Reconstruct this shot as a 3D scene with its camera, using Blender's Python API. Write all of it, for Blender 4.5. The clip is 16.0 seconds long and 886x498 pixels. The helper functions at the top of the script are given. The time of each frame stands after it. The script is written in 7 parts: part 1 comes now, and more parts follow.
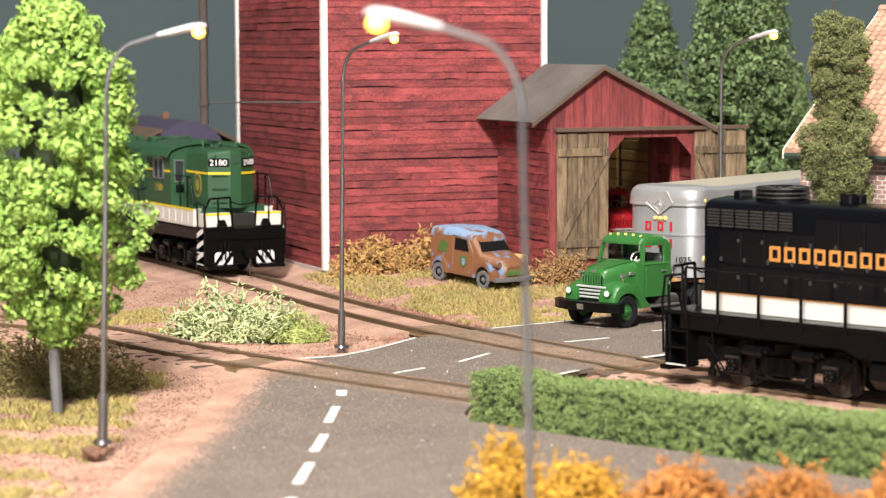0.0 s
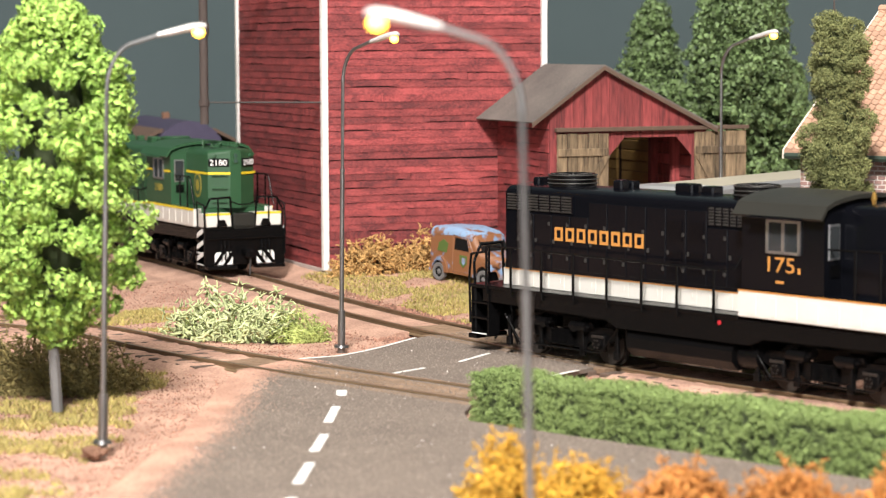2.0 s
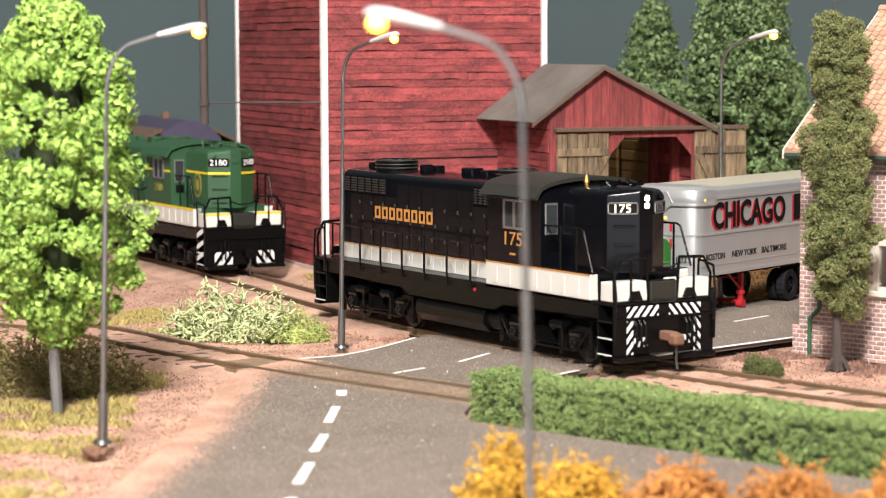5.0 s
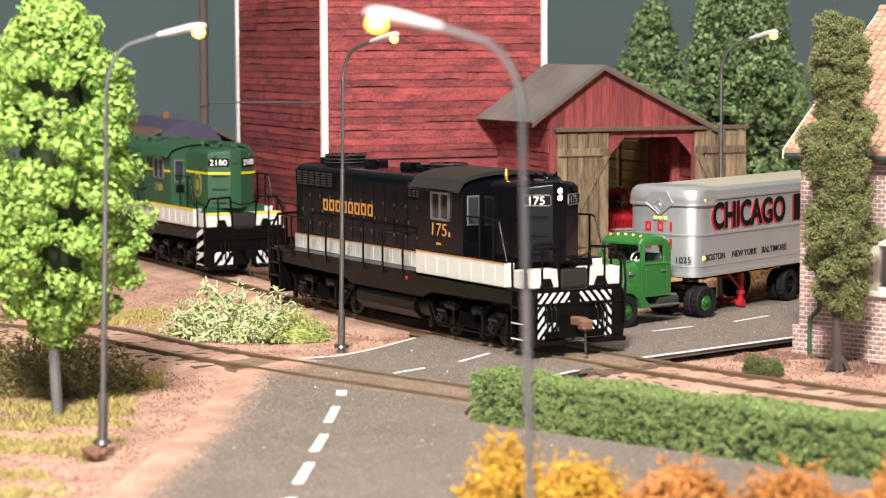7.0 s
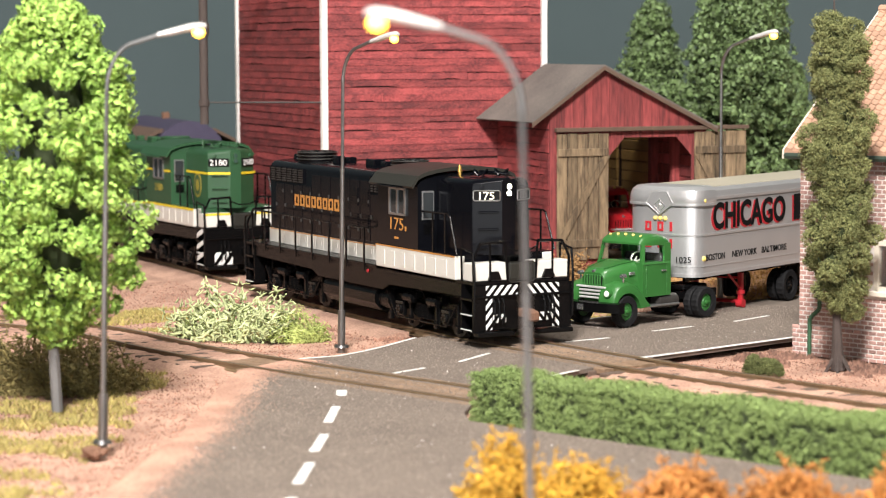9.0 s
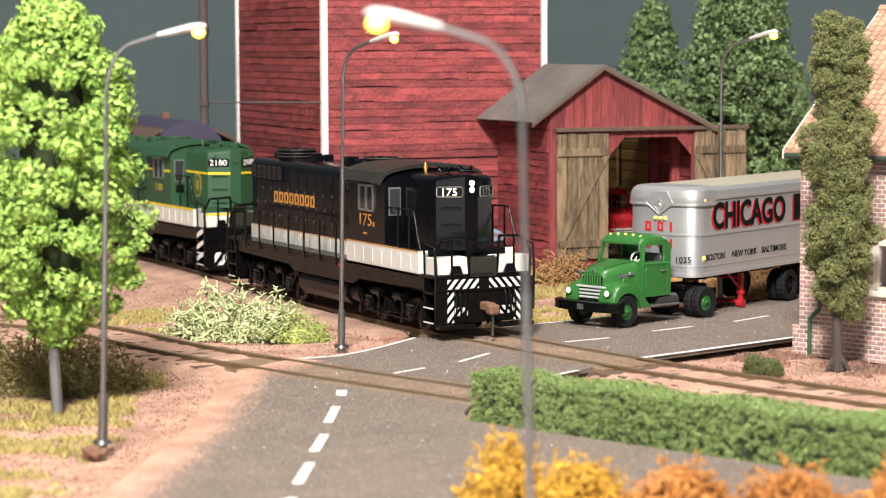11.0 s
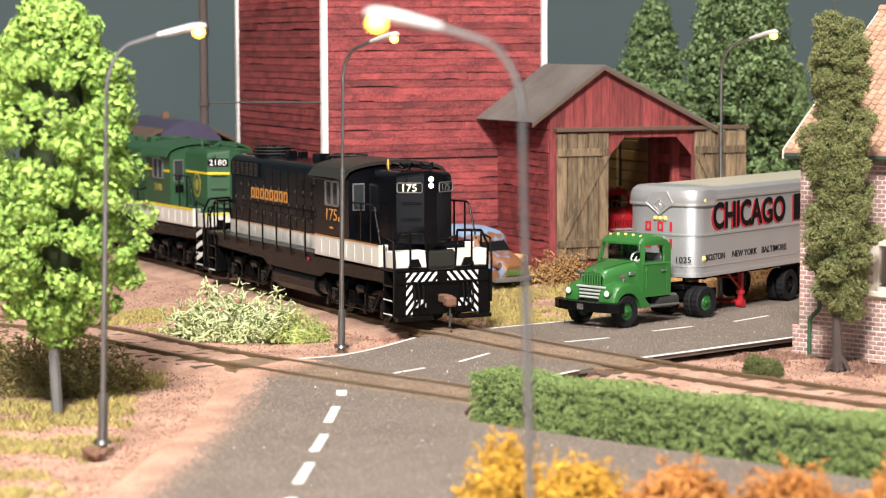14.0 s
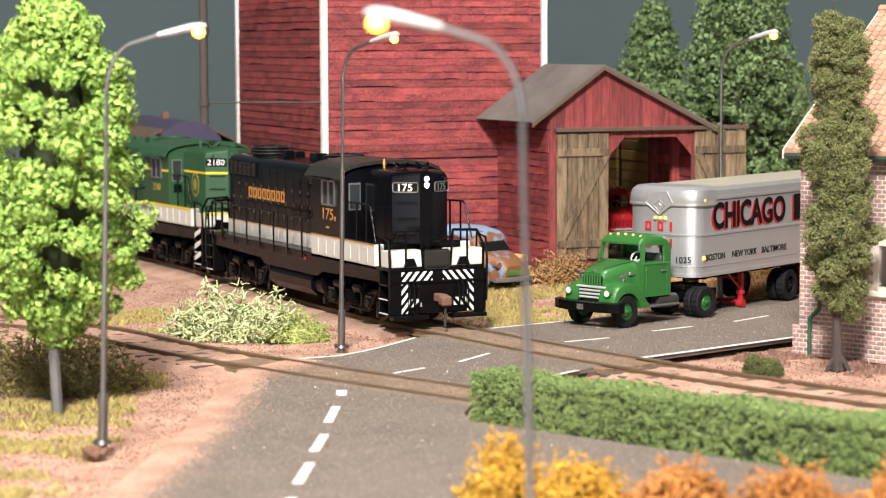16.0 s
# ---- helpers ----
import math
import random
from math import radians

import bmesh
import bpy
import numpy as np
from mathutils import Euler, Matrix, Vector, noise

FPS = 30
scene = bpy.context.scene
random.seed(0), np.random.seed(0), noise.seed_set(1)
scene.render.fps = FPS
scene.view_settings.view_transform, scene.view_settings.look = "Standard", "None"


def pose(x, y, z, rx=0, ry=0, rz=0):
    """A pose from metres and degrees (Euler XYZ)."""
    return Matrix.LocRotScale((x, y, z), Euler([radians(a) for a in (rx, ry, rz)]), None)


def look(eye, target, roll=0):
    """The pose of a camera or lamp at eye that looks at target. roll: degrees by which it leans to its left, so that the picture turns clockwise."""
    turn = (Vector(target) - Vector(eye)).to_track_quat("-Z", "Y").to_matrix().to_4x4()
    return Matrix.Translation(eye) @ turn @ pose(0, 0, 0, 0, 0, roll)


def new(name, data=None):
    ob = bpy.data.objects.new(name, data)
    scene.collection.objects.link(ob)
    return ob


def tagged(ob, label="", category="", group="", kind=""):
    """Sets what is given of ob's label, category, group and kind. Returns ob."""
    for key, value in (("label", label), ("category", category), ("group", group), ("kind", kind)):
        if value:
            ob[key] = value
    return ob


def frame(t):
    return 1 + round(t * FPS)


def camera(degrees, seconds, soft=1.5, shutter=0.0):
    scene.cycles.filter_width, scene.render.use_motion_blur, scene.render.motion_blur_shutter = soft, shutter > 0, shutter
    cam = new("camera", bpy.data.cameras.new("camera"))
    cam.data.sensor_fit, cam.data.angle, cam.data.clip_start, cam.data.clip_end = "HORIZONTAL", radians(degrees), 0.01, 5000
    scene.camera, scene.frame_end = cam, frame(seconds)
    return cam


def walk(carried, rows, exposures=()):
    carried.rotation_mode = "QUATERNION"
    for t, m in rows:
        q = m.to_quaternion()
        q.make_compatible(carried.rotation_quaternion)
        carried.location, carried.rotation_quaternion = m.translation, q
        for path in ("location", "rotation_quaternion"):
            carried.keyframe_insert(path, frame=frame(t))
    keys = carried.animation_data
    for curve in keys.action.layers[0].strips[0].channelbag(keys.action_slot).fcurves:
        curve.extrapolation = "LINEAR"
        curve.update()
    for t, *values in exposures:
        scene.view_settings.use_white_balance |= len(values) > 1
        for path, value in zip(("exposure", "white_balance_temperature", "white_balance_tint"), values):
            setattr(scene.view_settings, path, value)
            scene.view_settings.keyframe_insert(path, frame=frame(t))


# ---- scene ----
S = 1 / 87.0  # the layout is in 1:87; all plans below are in metres of the full-size original

# camera: stands still
cam = camera(21.82, 16.0, 1.15)
EYE = Vector((0, 0, 7.936 * S))
AIM = EYE + Vector((0, math.cos(radians(5.078)), -math.sin(radians(5.078))))
cam.data.dof.use_dof = True
cam.data.dof.focus_distance = 65 * S
cam.data.dof.aperture_fstop = 35
walk(cam, [(0, look(EYE, AIM, -0.21)), (16, look(EYE, AIM, -0.21))], [(0, 0.0), (16, 0.0)])

# light: the lamp of the railway room over the layout's front edge
world = bpy.data.worlds.new("room")
world.use_nodes = True
world.node_tree.nodes["Background"].inputs[0].default_value = (0.75, 0.85, 1, 1)
world.node_tree.nodes["Background"].inputs[1].default_value = 0.05
scene.world = world


def room_lamp(name, at, to, size, watts, colour):
    d = bpy.data.lights.new(name, "AREA")
    d.shape, d.size, d.energy, d.color = "DISK", size, watts, colour
    if name == "room_window":
        d.shape, d.size_y = "RECTANGLE", size * 0.55
    ob = new(name, d)
    ob.matrix_world = look(at, to)
    return ob


room_lamp("room_lamp", (-0.12, -0.42, 0.90), (0.0, 0.68, 0.0), 0.22, 48.5, (1.0, 0.95, 0.915))
room_lamp("room_lamp", (0.08, 0.42, 1.25), (0.05, 0.80, 0.0), 0.30, 12.0, (1.0, 0.95, 0.88))
room_lamp("room_window", (-0.10, -0.86, 0.10), (0.0, 0.7, 0.06), 1.40, 8.5, (0.96, 0.98, 1.0))

# ---- materials ----


def mat(name, col, col2=None, rough=0.6, metal=0.0, scale=4.0, fine=40.0, bump=0.3, var=0.5, stretch=(1, 1, 1), rnd=0.0, spec=0.5, island=False, glow=None, bias=0.0):
    """Two colours mixed by noise at two sizes, with fine relief. scale and fine count per metre of the original."""
    m = bpy.data.materials.new(name)
    m.use_nodes = True
    nt = m.node_tree
    b = nt.nodes["Principled BSDF"]
    tc = nt.nodes.new("ShaderNodeTexCoord")
    mp = nt.nodes.new("ShaderNodeMapping")
    mp.inputs["Scale"].default_value = [87 * k for k in stretch]
    info = nt.nodes.new("ShaderNodeObjectInfo")
    add = nt.nodes.new("ShaderNodeVectorMath")
    add.operation = "ADD"
    nt.links.new(tc.outputs["Object"], add.inputs[0])
    nt.links.new(info.outputs["Random"], add.inputs[1])
    nt.links.new(add.outputs[0], mp.inputs[0])
    n1 = nt.nodes.new("ShaderNodeTexNoise")
    n1.inputs["Scale"].default_value, n1.inputs["Detail"].default_value = scale, 5
    n2 = nt.nodes.new("ShaderNodeTexNoise")
    n2.inputs["Scale"].default_value, n2.inputs["Detail"].default_value = fine, 3
    for n in (n1, n2):
        nt.links.new(mp.outputs[0], n.inputs["Vector"])
    mixf = nt.nodes.new("ShaderNodeMix")
    mixf.inputs[0].default_value = 0.5
    nt.links.new(n1.outputs["Fac"], mixf.inputs[2])
    nt.links.new(n2.outputs["Fac"], mixf.inputs[3])
    ramp = nt.nodes.new("ShaderNodeMapRange")
    ramp.inputs[1].default_value, ramp.inputs[2].default_value = 0.5 + bias - 0.115 / max(var, 0.1), 0.5 + bias + 0.115 / max(var, 0.1)
    nt.links.new(mixf.outputs[0], ramp.inputs[0])
    mix = nt.nodes.new("ShaderNodeMix")
    mix.data_type = "RGBA"
    mix.inputs[6].default_value = (*col, 1)
    mix.inputs[7].default_value = (*(col2 or [c * 0.7 for c in col]), 1)
    nt.links.new(ramp.outputs[0], mix.inputs[0])
    out = mix.outputs[2]
    if rnd:
        src = info.outputs["Random"]
        if island:
            geo = nt.nodes.new("ShaderNodeNewGeometry")
            src = geo.outputs["Random Per Island"]
        r = nt.nodes.new("ShaderNodeMapRange")
        r.inputs[3].default_value, r.inputs[4].default_value = 1 - rnd, 1 + rnd
        nt.links.new(src, r.inputs[0])
        h = nt.nodes.new("ShaderNodeHueSaturation")
        nt.links.new(r.outputs[0], h.inputs["Value"])
        nt.links.new(out, h.inputs["Color"])
        out = h.outputs[0]
    nt.links.new(out, b.inputs["Base Color"])
    b.inputs["Roughness"].default_value, b.inputs["Metallic"].default_value = rough, metal
    b.inputs["Specular IOR Level"].default_value = spec
    if bump:
        bp = nt.nodes.new("ShaderNodeBump")
        bp.inputs["Strength"].default_value, bp.inputs["Distance"].default_value = bump, 0.06 * S
        nt.links.new(mixf.outputs[0], bp.inputs["Height"])
        nt.links.new(bp.outputs[0], b.inputs["Normal"])
    if glow:
        b.inputs["Emission Color"].default_value = (*glow[0], 1)
        b.inputs["Emission Strength"].default_value = glow[1]
    return m


M = {
    "soil": mat("soil", (0.31, 0.18, 0.13), (0.51, 0.315, 0.228), 0.95, scale=0.9, fine=16, bump=1.0, var=1.3),
    "asphalt": mat("asphalt", (0.105, 0.083, 0.067), (0.175, 0.141, 0.113), 0.9, scale=0.5, fine=30, bump=0.2, var=0.6),
    "grit": mat("grit", (0.135, 0.108, 0.088), (0.21, 0.17, 0.14), 0.9, scale=3, fine=26, bump=0, rnd=0.6, island=True),
    "road_paint": mat("road_paint", (0.8, 0.8, 0.77), (0.55, 0.54, 0.5), 0.7, scale=6, fine=40),
    "rail": mat("rail", (0.20, 0.135, 0.075), (0.12, 0.078, 0.042), 0.6, 0.1, scale=2),
    "rail_top": mat("rail_top", (0.30, 0.24, 0.17), (0.2, 0.15, 0.1), 0.35, 0.8, scale=2),
    "sleeper": mat("sleeper", (0.075, 0.05, 0.038), (0.13, 0.09, 0.065), 0.9, scale=3, stretch=(1, 6, 6), rnd=0.3),
    "plank_grey": mat("plank_grey", (0.29, 0.19, 0.12), (0.15, 0.095, 0.055), 0.9, scale=0.9, fine=7, rnd=0.2, var=0.8, bump=1.0),
    "barn_red": mat("barn_red", (0.33, 0.058, 0.056), (0.105, 0.019, 0.021), 0.75, scale=0.42, fine=4.0, stretch=(20, 5, 6), var=1.0, bump=0.9, rnd=0.28),
    # near-black red: shade in the board gaps, put into the colour
    "gap_shade": mat("gap_shade", (0.03, 0.008, 0.008), None, 0.95),
    "shed_red": mat("shed_red", (0.29, 0.052, 0.050), (0.12, 0.024, 0.024), 0.8, scale=0.8, fine=5, stretch=(3.4, 3.4, 0.35), var=0.95, bump=0.8, rnd=0.25),
    "white_trim": mat("white_trim", (0.78, 0.76, 0.72), (0.62, 0.6, 0.56), 0.6, scale=1.5),
    "concrete": mat("concrete", (0.55, 0.47, 0.43), (0.42, 0.35, 0.31), 0.9, scale=2, bump=0.6),
    "old_wood": mat("old_wood", (0.235, 0.165, 0.095), (0.07, 0.048, 0.028), 0.85, scale=1.5, fine=7, stretch=(2.6, 2.6, 0.3), var=1.0, bump=0.9, rnd=0.3),
    "yellow_wood": mat("yellow_wood", (0.38, 0.22, 0.06), (0.22, 0.12, 0.035), 0.8, scale=1.5, fine=7, stretch=(0.6, 5, 5), rnd=0.2),
    "roof_felt": mat("roof_felt", (0.085, 0.075, 0.068), (0.155, 0.135, 0.118), 0.92, scale=0.8, fine=18, var=0.8),
    "roof_edge": mat("roof_edge", (0.12, 0.075, 0.05), (0.08, 0.05, 0.035), 0.85, scale=2),
    "brick": mat("brick", (0.45, 0.285, 0.245), (0.32, 0.185, 0.155), 0.85, scale=3, fine=30, rnd=0.3),
    "mortar": mat("mortar", (0.74, 0.69, 0.65), (0.6, 0.55, 0.51), 0.9, scale=4),
    "tile": mat("tile", (0.42, 0.255, 0.17), (0.33, 0.19, 0.125), 0.8, scale=1.5, fine=20, rnd=0.2, island=True),
    "gutter": mat("gutter", (0.035, 0.055, 0.04), None, 0.5),
    "pipe_green": mat("pipe_green", (0.03, 0.10, 0.045), None, 0.5),
    "cream": mat("cream", (0.72, 0.66, 0.55), None, 0.6),
    "loco_black": mat("loco_black", (0.0021, 0.0024, 0.0038), (0.0030, 0.0032, 0.0044), 0.19, scale=1, bump=0.03, spec=0.2),
    "loco_green": mat("loco_green", (0.024, 0.077, 0.032), (0.019, 0.065, 0.027), 0.42, scale=1, bump=0.05),
    "under_black": mat("under_black", (0.0022, 0.0022, 0.0025), (0.0040, 0.0038, 0.0038), 0.24, scale=2, bump=0.3, spec=0.17),
    "loco_white": mat("loco_white", (0.64, 0.62, 0.57), (0.56, 0.54, 0.49), 0.45, scale=1, bump=0.1),
    "loco_stripe_yellow": mat("loco_stripe_yellow", (0.85, 0.66, 0.03), None, 0.45, bump=0),
    "gold": mat("gold", (0.52, 0.235, 0.055), (0.42, 0.18, 0.04), 0.5, bump=0, scale=3),
    "dim_ink": mat("dim_ink", (0.16, 0.16, 0.16), None, 0.5, bump=0, var=0.1),
    "white_ink": mat("white_ink", (0.85, 0.85, 0.82), None, 0.5, bump=0, var=0.1),
    # black of lettering and boards, also of panels painted as shade in hollows
    "black_ink_and_shade": mat("black_ink_and_shade", (0.008, 0.008, 0.008), None, 0.7, bump=0, spec=0.1),
    "red_ink": mat("red_ink", (0.50, 0.02, 0.03), None, 0.5, bump=0),
    "lit_number": mat("lit_number", (0.9, 0.85, 0.7), None, 0.4, bump=0, glow=((1.0, 0.86, 0.6), 1.6)),
    "headlight_on": mat("headlight_on", (1, 0.95, 0.8), None, 0.3, bump=0, glow=((1.0, 0.88, 0.62), 14)),
    "lens_off": mat("lens_off", (0.05, 0.09, 0.07), None, 0.15, bump=0),
    "lamp_glow": mat("lamp_glow", (1, 0.8, 0.4), None, 0.3, bump=0, glow=((1.0, 0.52, 0.03), 9)),
    "lamp_grey": mat("lamp_grey", (0.29, 0.285, 0.28), (0.21, 0.206, 0.20), 0.30, 0.87, scale=2, bump=0.1),
    "lamp_head": mat("lamp_head", (0.62, 0.60, 0.58), None, 0.4, 0.2, bump=0),
    "steel": mat("steel", (0.5, 0.5, 0.5), None, 0.35, 0.9, bump=0.05),
    "rust": mat("rust", (0.20, 0.10, 0.06), (0.12, 0.06, 0.035), 0.85, scale=5, bump=0.5),
    "brass": mat("brass", (0.75, 0.45, 0.12), None, 0.3, 0.9, bump=0),
    "truck_green": mat("truck_green", (0.032, 0.135, 0.03), (0.026, 0.115, 0.025), 0.30, scale=1, bump=0.05),
    "truck_red": mat("truck_red", (0.42, 0.015, 0.02), (0.36, 0.012, 0.018), 0.30, scale=1, bump=0.05),
    "chrome": mat("chrome", (0.70, 0.70, 0.70), None, 0.25, 0.9, bump=0),
    "tyre": mat("tyre", (0.011, 0.011, 0.012), None, 0.7, scale=8, bump=0.3, spec=0.2),
    "trailer_silver": mat("trailer_silver", (0.56, 0.56, 0.56), (0.48, 0.48, 0.48), 0.34, 0.65, scale=1, bump=0.06),
    "jack_red": mat("jack_red", (0.5, 0.02, 0.03), None, 0.4, bump=0.05),
    "amber": mat("amber", (0.9, 0.7, 0.2), None, 0.3, bump=0),
    "van_paint": mat("van_paint", (0.20, 0.085, 0.036), (0.15, 0.24, 0.38), 0.5, scale=0.9, fine=3.5, var=3.2, bump=0.25, bias=0.085),
    "van_grille": mat("van_grille", (0.10, 0.25, 0.06), None, 0.5),
    "grey_tyre": mat("grey_tyre", (0.16, 0.155, 0.15), (0.1, 0.1, 0.1), 0.8, scale=5),
    "bark": mat("bark", (0.075, 0.056, 0.048), (0.045, 0.034, 0.03), 0.8, scale=3, fine=14, stretch=(4, 4, 0.8), bump=0.8),
    "trunk_grey": mat("trunk_grey", (0.16, 0.155, 0.15), (0.11, 0.105, 0.1), 0.7, scale=2),
    "leaf_bright": mat("leaf_bright", (0.41, 0.57, 0.13), (0.17, 0.33, 0.05), 0.8, scale=1.6, rnd=0.5, island=True, bump=0),
    "leaf_dark": mat("leaf_dark", (0.165, 0.24, 0.088), (0.07, 0.115, 0.042), 0.6, scale=0.8, rnd=0.6, island=True, bump=0),
    "leaf_olive": mat("leaf_olive", (0.235, 0.24, 0.09), (0.11, 0.13, 0.046), 0.9, scale=1.3, rnd=0.5, island=True, bump=0),
    "leaf_hedge": mat("leaf_hedge", (0.24, 0.315, 0.105), (0.14, 0.205, 0.06), 0.85, scale=1, rnd=0.4, island=True, bump=0),
    "leaf_moss": mat("leaf_moss", (0.13, 0.14, 0.045), (0.075, 0.095, 0.03), 0.9, scale=1.5, rnd=0.4, island=True, bump=0),
    "dull_yellow": mat("dull_yellow", (0.36, 0.29, 0.045), None, 0.5, bump=0),
    "van_green": mat("van_green", (0.055, 0.12, 0.03), (0.10, 0.13, 0.03), 0.5, scale=3, bump=0.2),
    "trailer_roof": mat("trailer_roof", (0.46, 0.42, 0.33), (0.40, 0.37, 0.29), 0.5, 0.15, scale=1, bump=0.06),
    # very dark green: shade inside the foliage, put into the colour
    "leaf_shade": mat("leaf_shade", (0.04, 0.055, 0.02), (0.03, 0.042, 0.014), 0.95, scale=3, bump=0.6),
    "lichen_pale": mat("lichen_pale", (0.58, 0.62, 0.34), (0.34, 0.39, 0.17), 0.85, scale=2.0, rnd=0.35, island=True, bump=0),
    "lichen_lime": mat("lichen_lime", (0.46, 0.51, 0.17), (0.34, 0.40, 0.11), 0.85, scale=1.2, rnd=0.3, island=True, bump=0),
    "lichen_dark": mat("lichen_dark", (0.27, 0.215, 0.075), (0.15, 0.125, 0.045), 0.9, scale=1, rnd=0.4, island=True, bump=0),
    "lichen_tan": mat("lichen_tan", (0.62, 0.385, 0.14), (0.38, 0.215, 0.075), 0.9, scale=1, rnd=0.35, island=True, bump=0),
    "lichen_brown": mat("lichen_brown", (0.47, 0.28, 0.115), (0.28, 0.155, 0.06), 0.9, scale=1, rnd=0.3, island=True, bump=0),
    "lichen_gold": mat("lichen_gold", (0.64, 0.37, 0.04), (0.5, 0.26, 0.03), 0.9, scale=1, rnd=0.3, island=True, bump=0),
    "lichen_orange": mat("lichen_orange", (0.58, 0.25, 0.06), (0.42, 0.17, 0.04), 0.9, scale=1, rnd=0.25, island=True, bump=0),
    "grass_dry": mat("grass_dry", (0.44, 0.34, 0.11), (0.27, 0.25, 0.085), 0.95, scale=0.7, rnd=0.4, island=True, bump=0),
    "gravel": mat("gravel", (0.30, 0.16, 0.11), (0.19, 0.095, 0.065), 0.95, scale=3, rnd=0.5, island=True, bump=0.3),
    "backdrop": mat("backdrop", (0.046, 0.070, 0.074), (0.040, 0.062, 0.066), 0.8, scale=0.05, fine=0.4, bump=0.05),
    "room_wall": mat("room_wall", (0.045, 0.044, 0.043), (0.038, 0.037, 0.036), 0.9, scale=0.05, fine=0.5, bump=0.05),
    "window_dark": mat("window_dark", (0.03, 0.034, 0.036), None, 0.06, bump=0, spec=0.35),
    "bark_chip": mat("bark_chip", (0.22, 0.12, 0.085), (0.13, 0.07, 0.05), 0.95, scale=3, rnd=0.4, island=True, bump=0.3),
    "bright_metal": mat("bright_metal", (0.66, 0.66, 0.64), None, 0.35, 0.3, bump=0),
    "cab_roof_black": mat("cab_roof_black", (0.018, 0.018, 0.015), (0.025, 0.024, 0.02), 0.45, scale=1, bump=0.08, spec=0.3),
    "wheel_steel": mat("wheel_steel", (0.022, 0.019, 0.017), (0.04, 0.032, 0.026), 0.5, 0.3, scale=3, bump=0.1),
    "van_roof": mat("van_roof", (0.20, 0.30, 0.44), (0.19, 0.085, 0.04), 0.5, scale=1.1, fine=4.0, var=3.0, bump=0.25, bias=0.03),
    "dark_steel": mat("dark_steel", (0.062, 0.058, 0.054), (0.04, 0.037, 0.034), 0.5, 0.4, scale=2, bump=0.2),
    "plum_paint": mat("plum_paint", (0.06, 0.05, 0.09), None, 0.5, bump=0.1),
}
glass = bpy.data.materials.new("glass")
glass.use_nodes = True
gb = glass.node_tree.nodes["Principled BSDF"]
gb.inputs["Base Color"].default_value = (0.85, 0.92, 0.95, 1)
gb.inputs["Roughness"].default_value, gb.inputs["Transmission Weight"].default_value, gb.inputs["IOR"].default_value = 0.0, 1.0, 1.2
M["glass"] = glass

# ---- builders ----


def box(bm, x0, x1, y0, y1, z0, z1, bevel=0.0, seg=1):
    r = bmesh.ops.create_cube(bm, size=1.0, matrix=Matrix.Translation(((x0 + x1) / 2, (y0 + y1) / 2, (z0 + z1) / 2)) @ Matrix.Diagonal((abs(x1 - x0), abs(y1 - y0), abs(z1 - z0), 1)))
    if bevel:
        es = list({e for v in r["verts"] for e in v.link_edges})
        bmesh.ops.bevel(bm, geom=es, offset=bevel, segments=seg, profile=0.5, affect="EDGES")
    return bm


def rod(bm, a, b, r, r2=None, seg=8):
    """A round bar from a to b."""
    a, b = Vector(a), Vector(b)
    d = b - a
    m = Matrix.Translation((a + b) / 2) @ d.to_track_quat("Z", "Y").to_matrix().to_4x4()
    bmesh.ops.create_cone(bm, cap_ends=True, segments=seg, radius1=r, radius2=r if r2 is None else r2, depth=d.length, matrix=m)
    return bm


def pipe(bm, pts, r, seg=6):
    for a, b in zip(pts, pts[1:]):
        rod(bm, a, b, r, r, seg)
    return bm


def prism(bm, pts, axis, a, b):
    """A polygon pts in the plane across axis, drawn out from a to b."""
    put = {"x": lambda u, v, w: (w, u, v), "y": lambda u, v, w: (u, w, v), "z": lambda u, v, w: (u, v, w)}[axis]
    va = [bm.verts.new(put(u, v, a)) for u, v in pts]
    vb = [bm.verts.new(put(u, v, b)) for u, v in pts]
    n = len(pts)
    fs = [bm.faces.new(va), bm.faces.new(vb[::-1])]
    fs += [bm.faces.new((va[i], vb[i], vb[(i + 1) % n], va[(i + 1) % n])) for i in range(n)]
    bmesh.ops.recalc_face_normals(bm, faces=fs)
    return bm


def loft(bm, rings):
    """Skin over rings of equally many points, closed at both ends."""
    vs = [[bm.verts.new(p) for p in ring] for ring in rings]
    n = len(rings[0])
    fs = [bm.faces.new(vs[0]), bm.faces.new(vs[-1][::-1])]
    for a, b in zip(vs, vs[1:]):
        fs += [bm.faces.new((a[i], a[(i + 1) % n], b[(i + 1) % n], b[i])) for i in range(n)]
    bmesh.ops.recalc_face_normals(bm, faces=fs)
    return bm


def mesh_of(name, bm, material, smooth=False):
    bmesh.ops.scale(bm, vec=(S, S, S), verts=bm.verts)
    me = bpy.data.meshes.new(name)
    bm.to_mesh(me)
    bm.free()
    me.materials.append(M[material] if isinstance(material, str) else material)
    if smooth:
        me.shade_smooth()
        me.set_sharp_from_angle(angle=radians(29))
    return me


def part(name, bm, material, parent, label="", smooth=True):
    ob = new(name, mesh_of(name, bm, material, smooth))
    ob.parent = parent
    return tagged(ob, label)


def share(name, me, parent, at=(0, 0, 0), rz=0.0, m=None):
    """A piece on shared mesh data."""
    ob = new(name, me)
    ob.parent = parent
    ob.matrix_basis = m if m is not None else pose(at[0] * S, at[1] * S, at[2] * S, 0, 0, rz)
    return ob


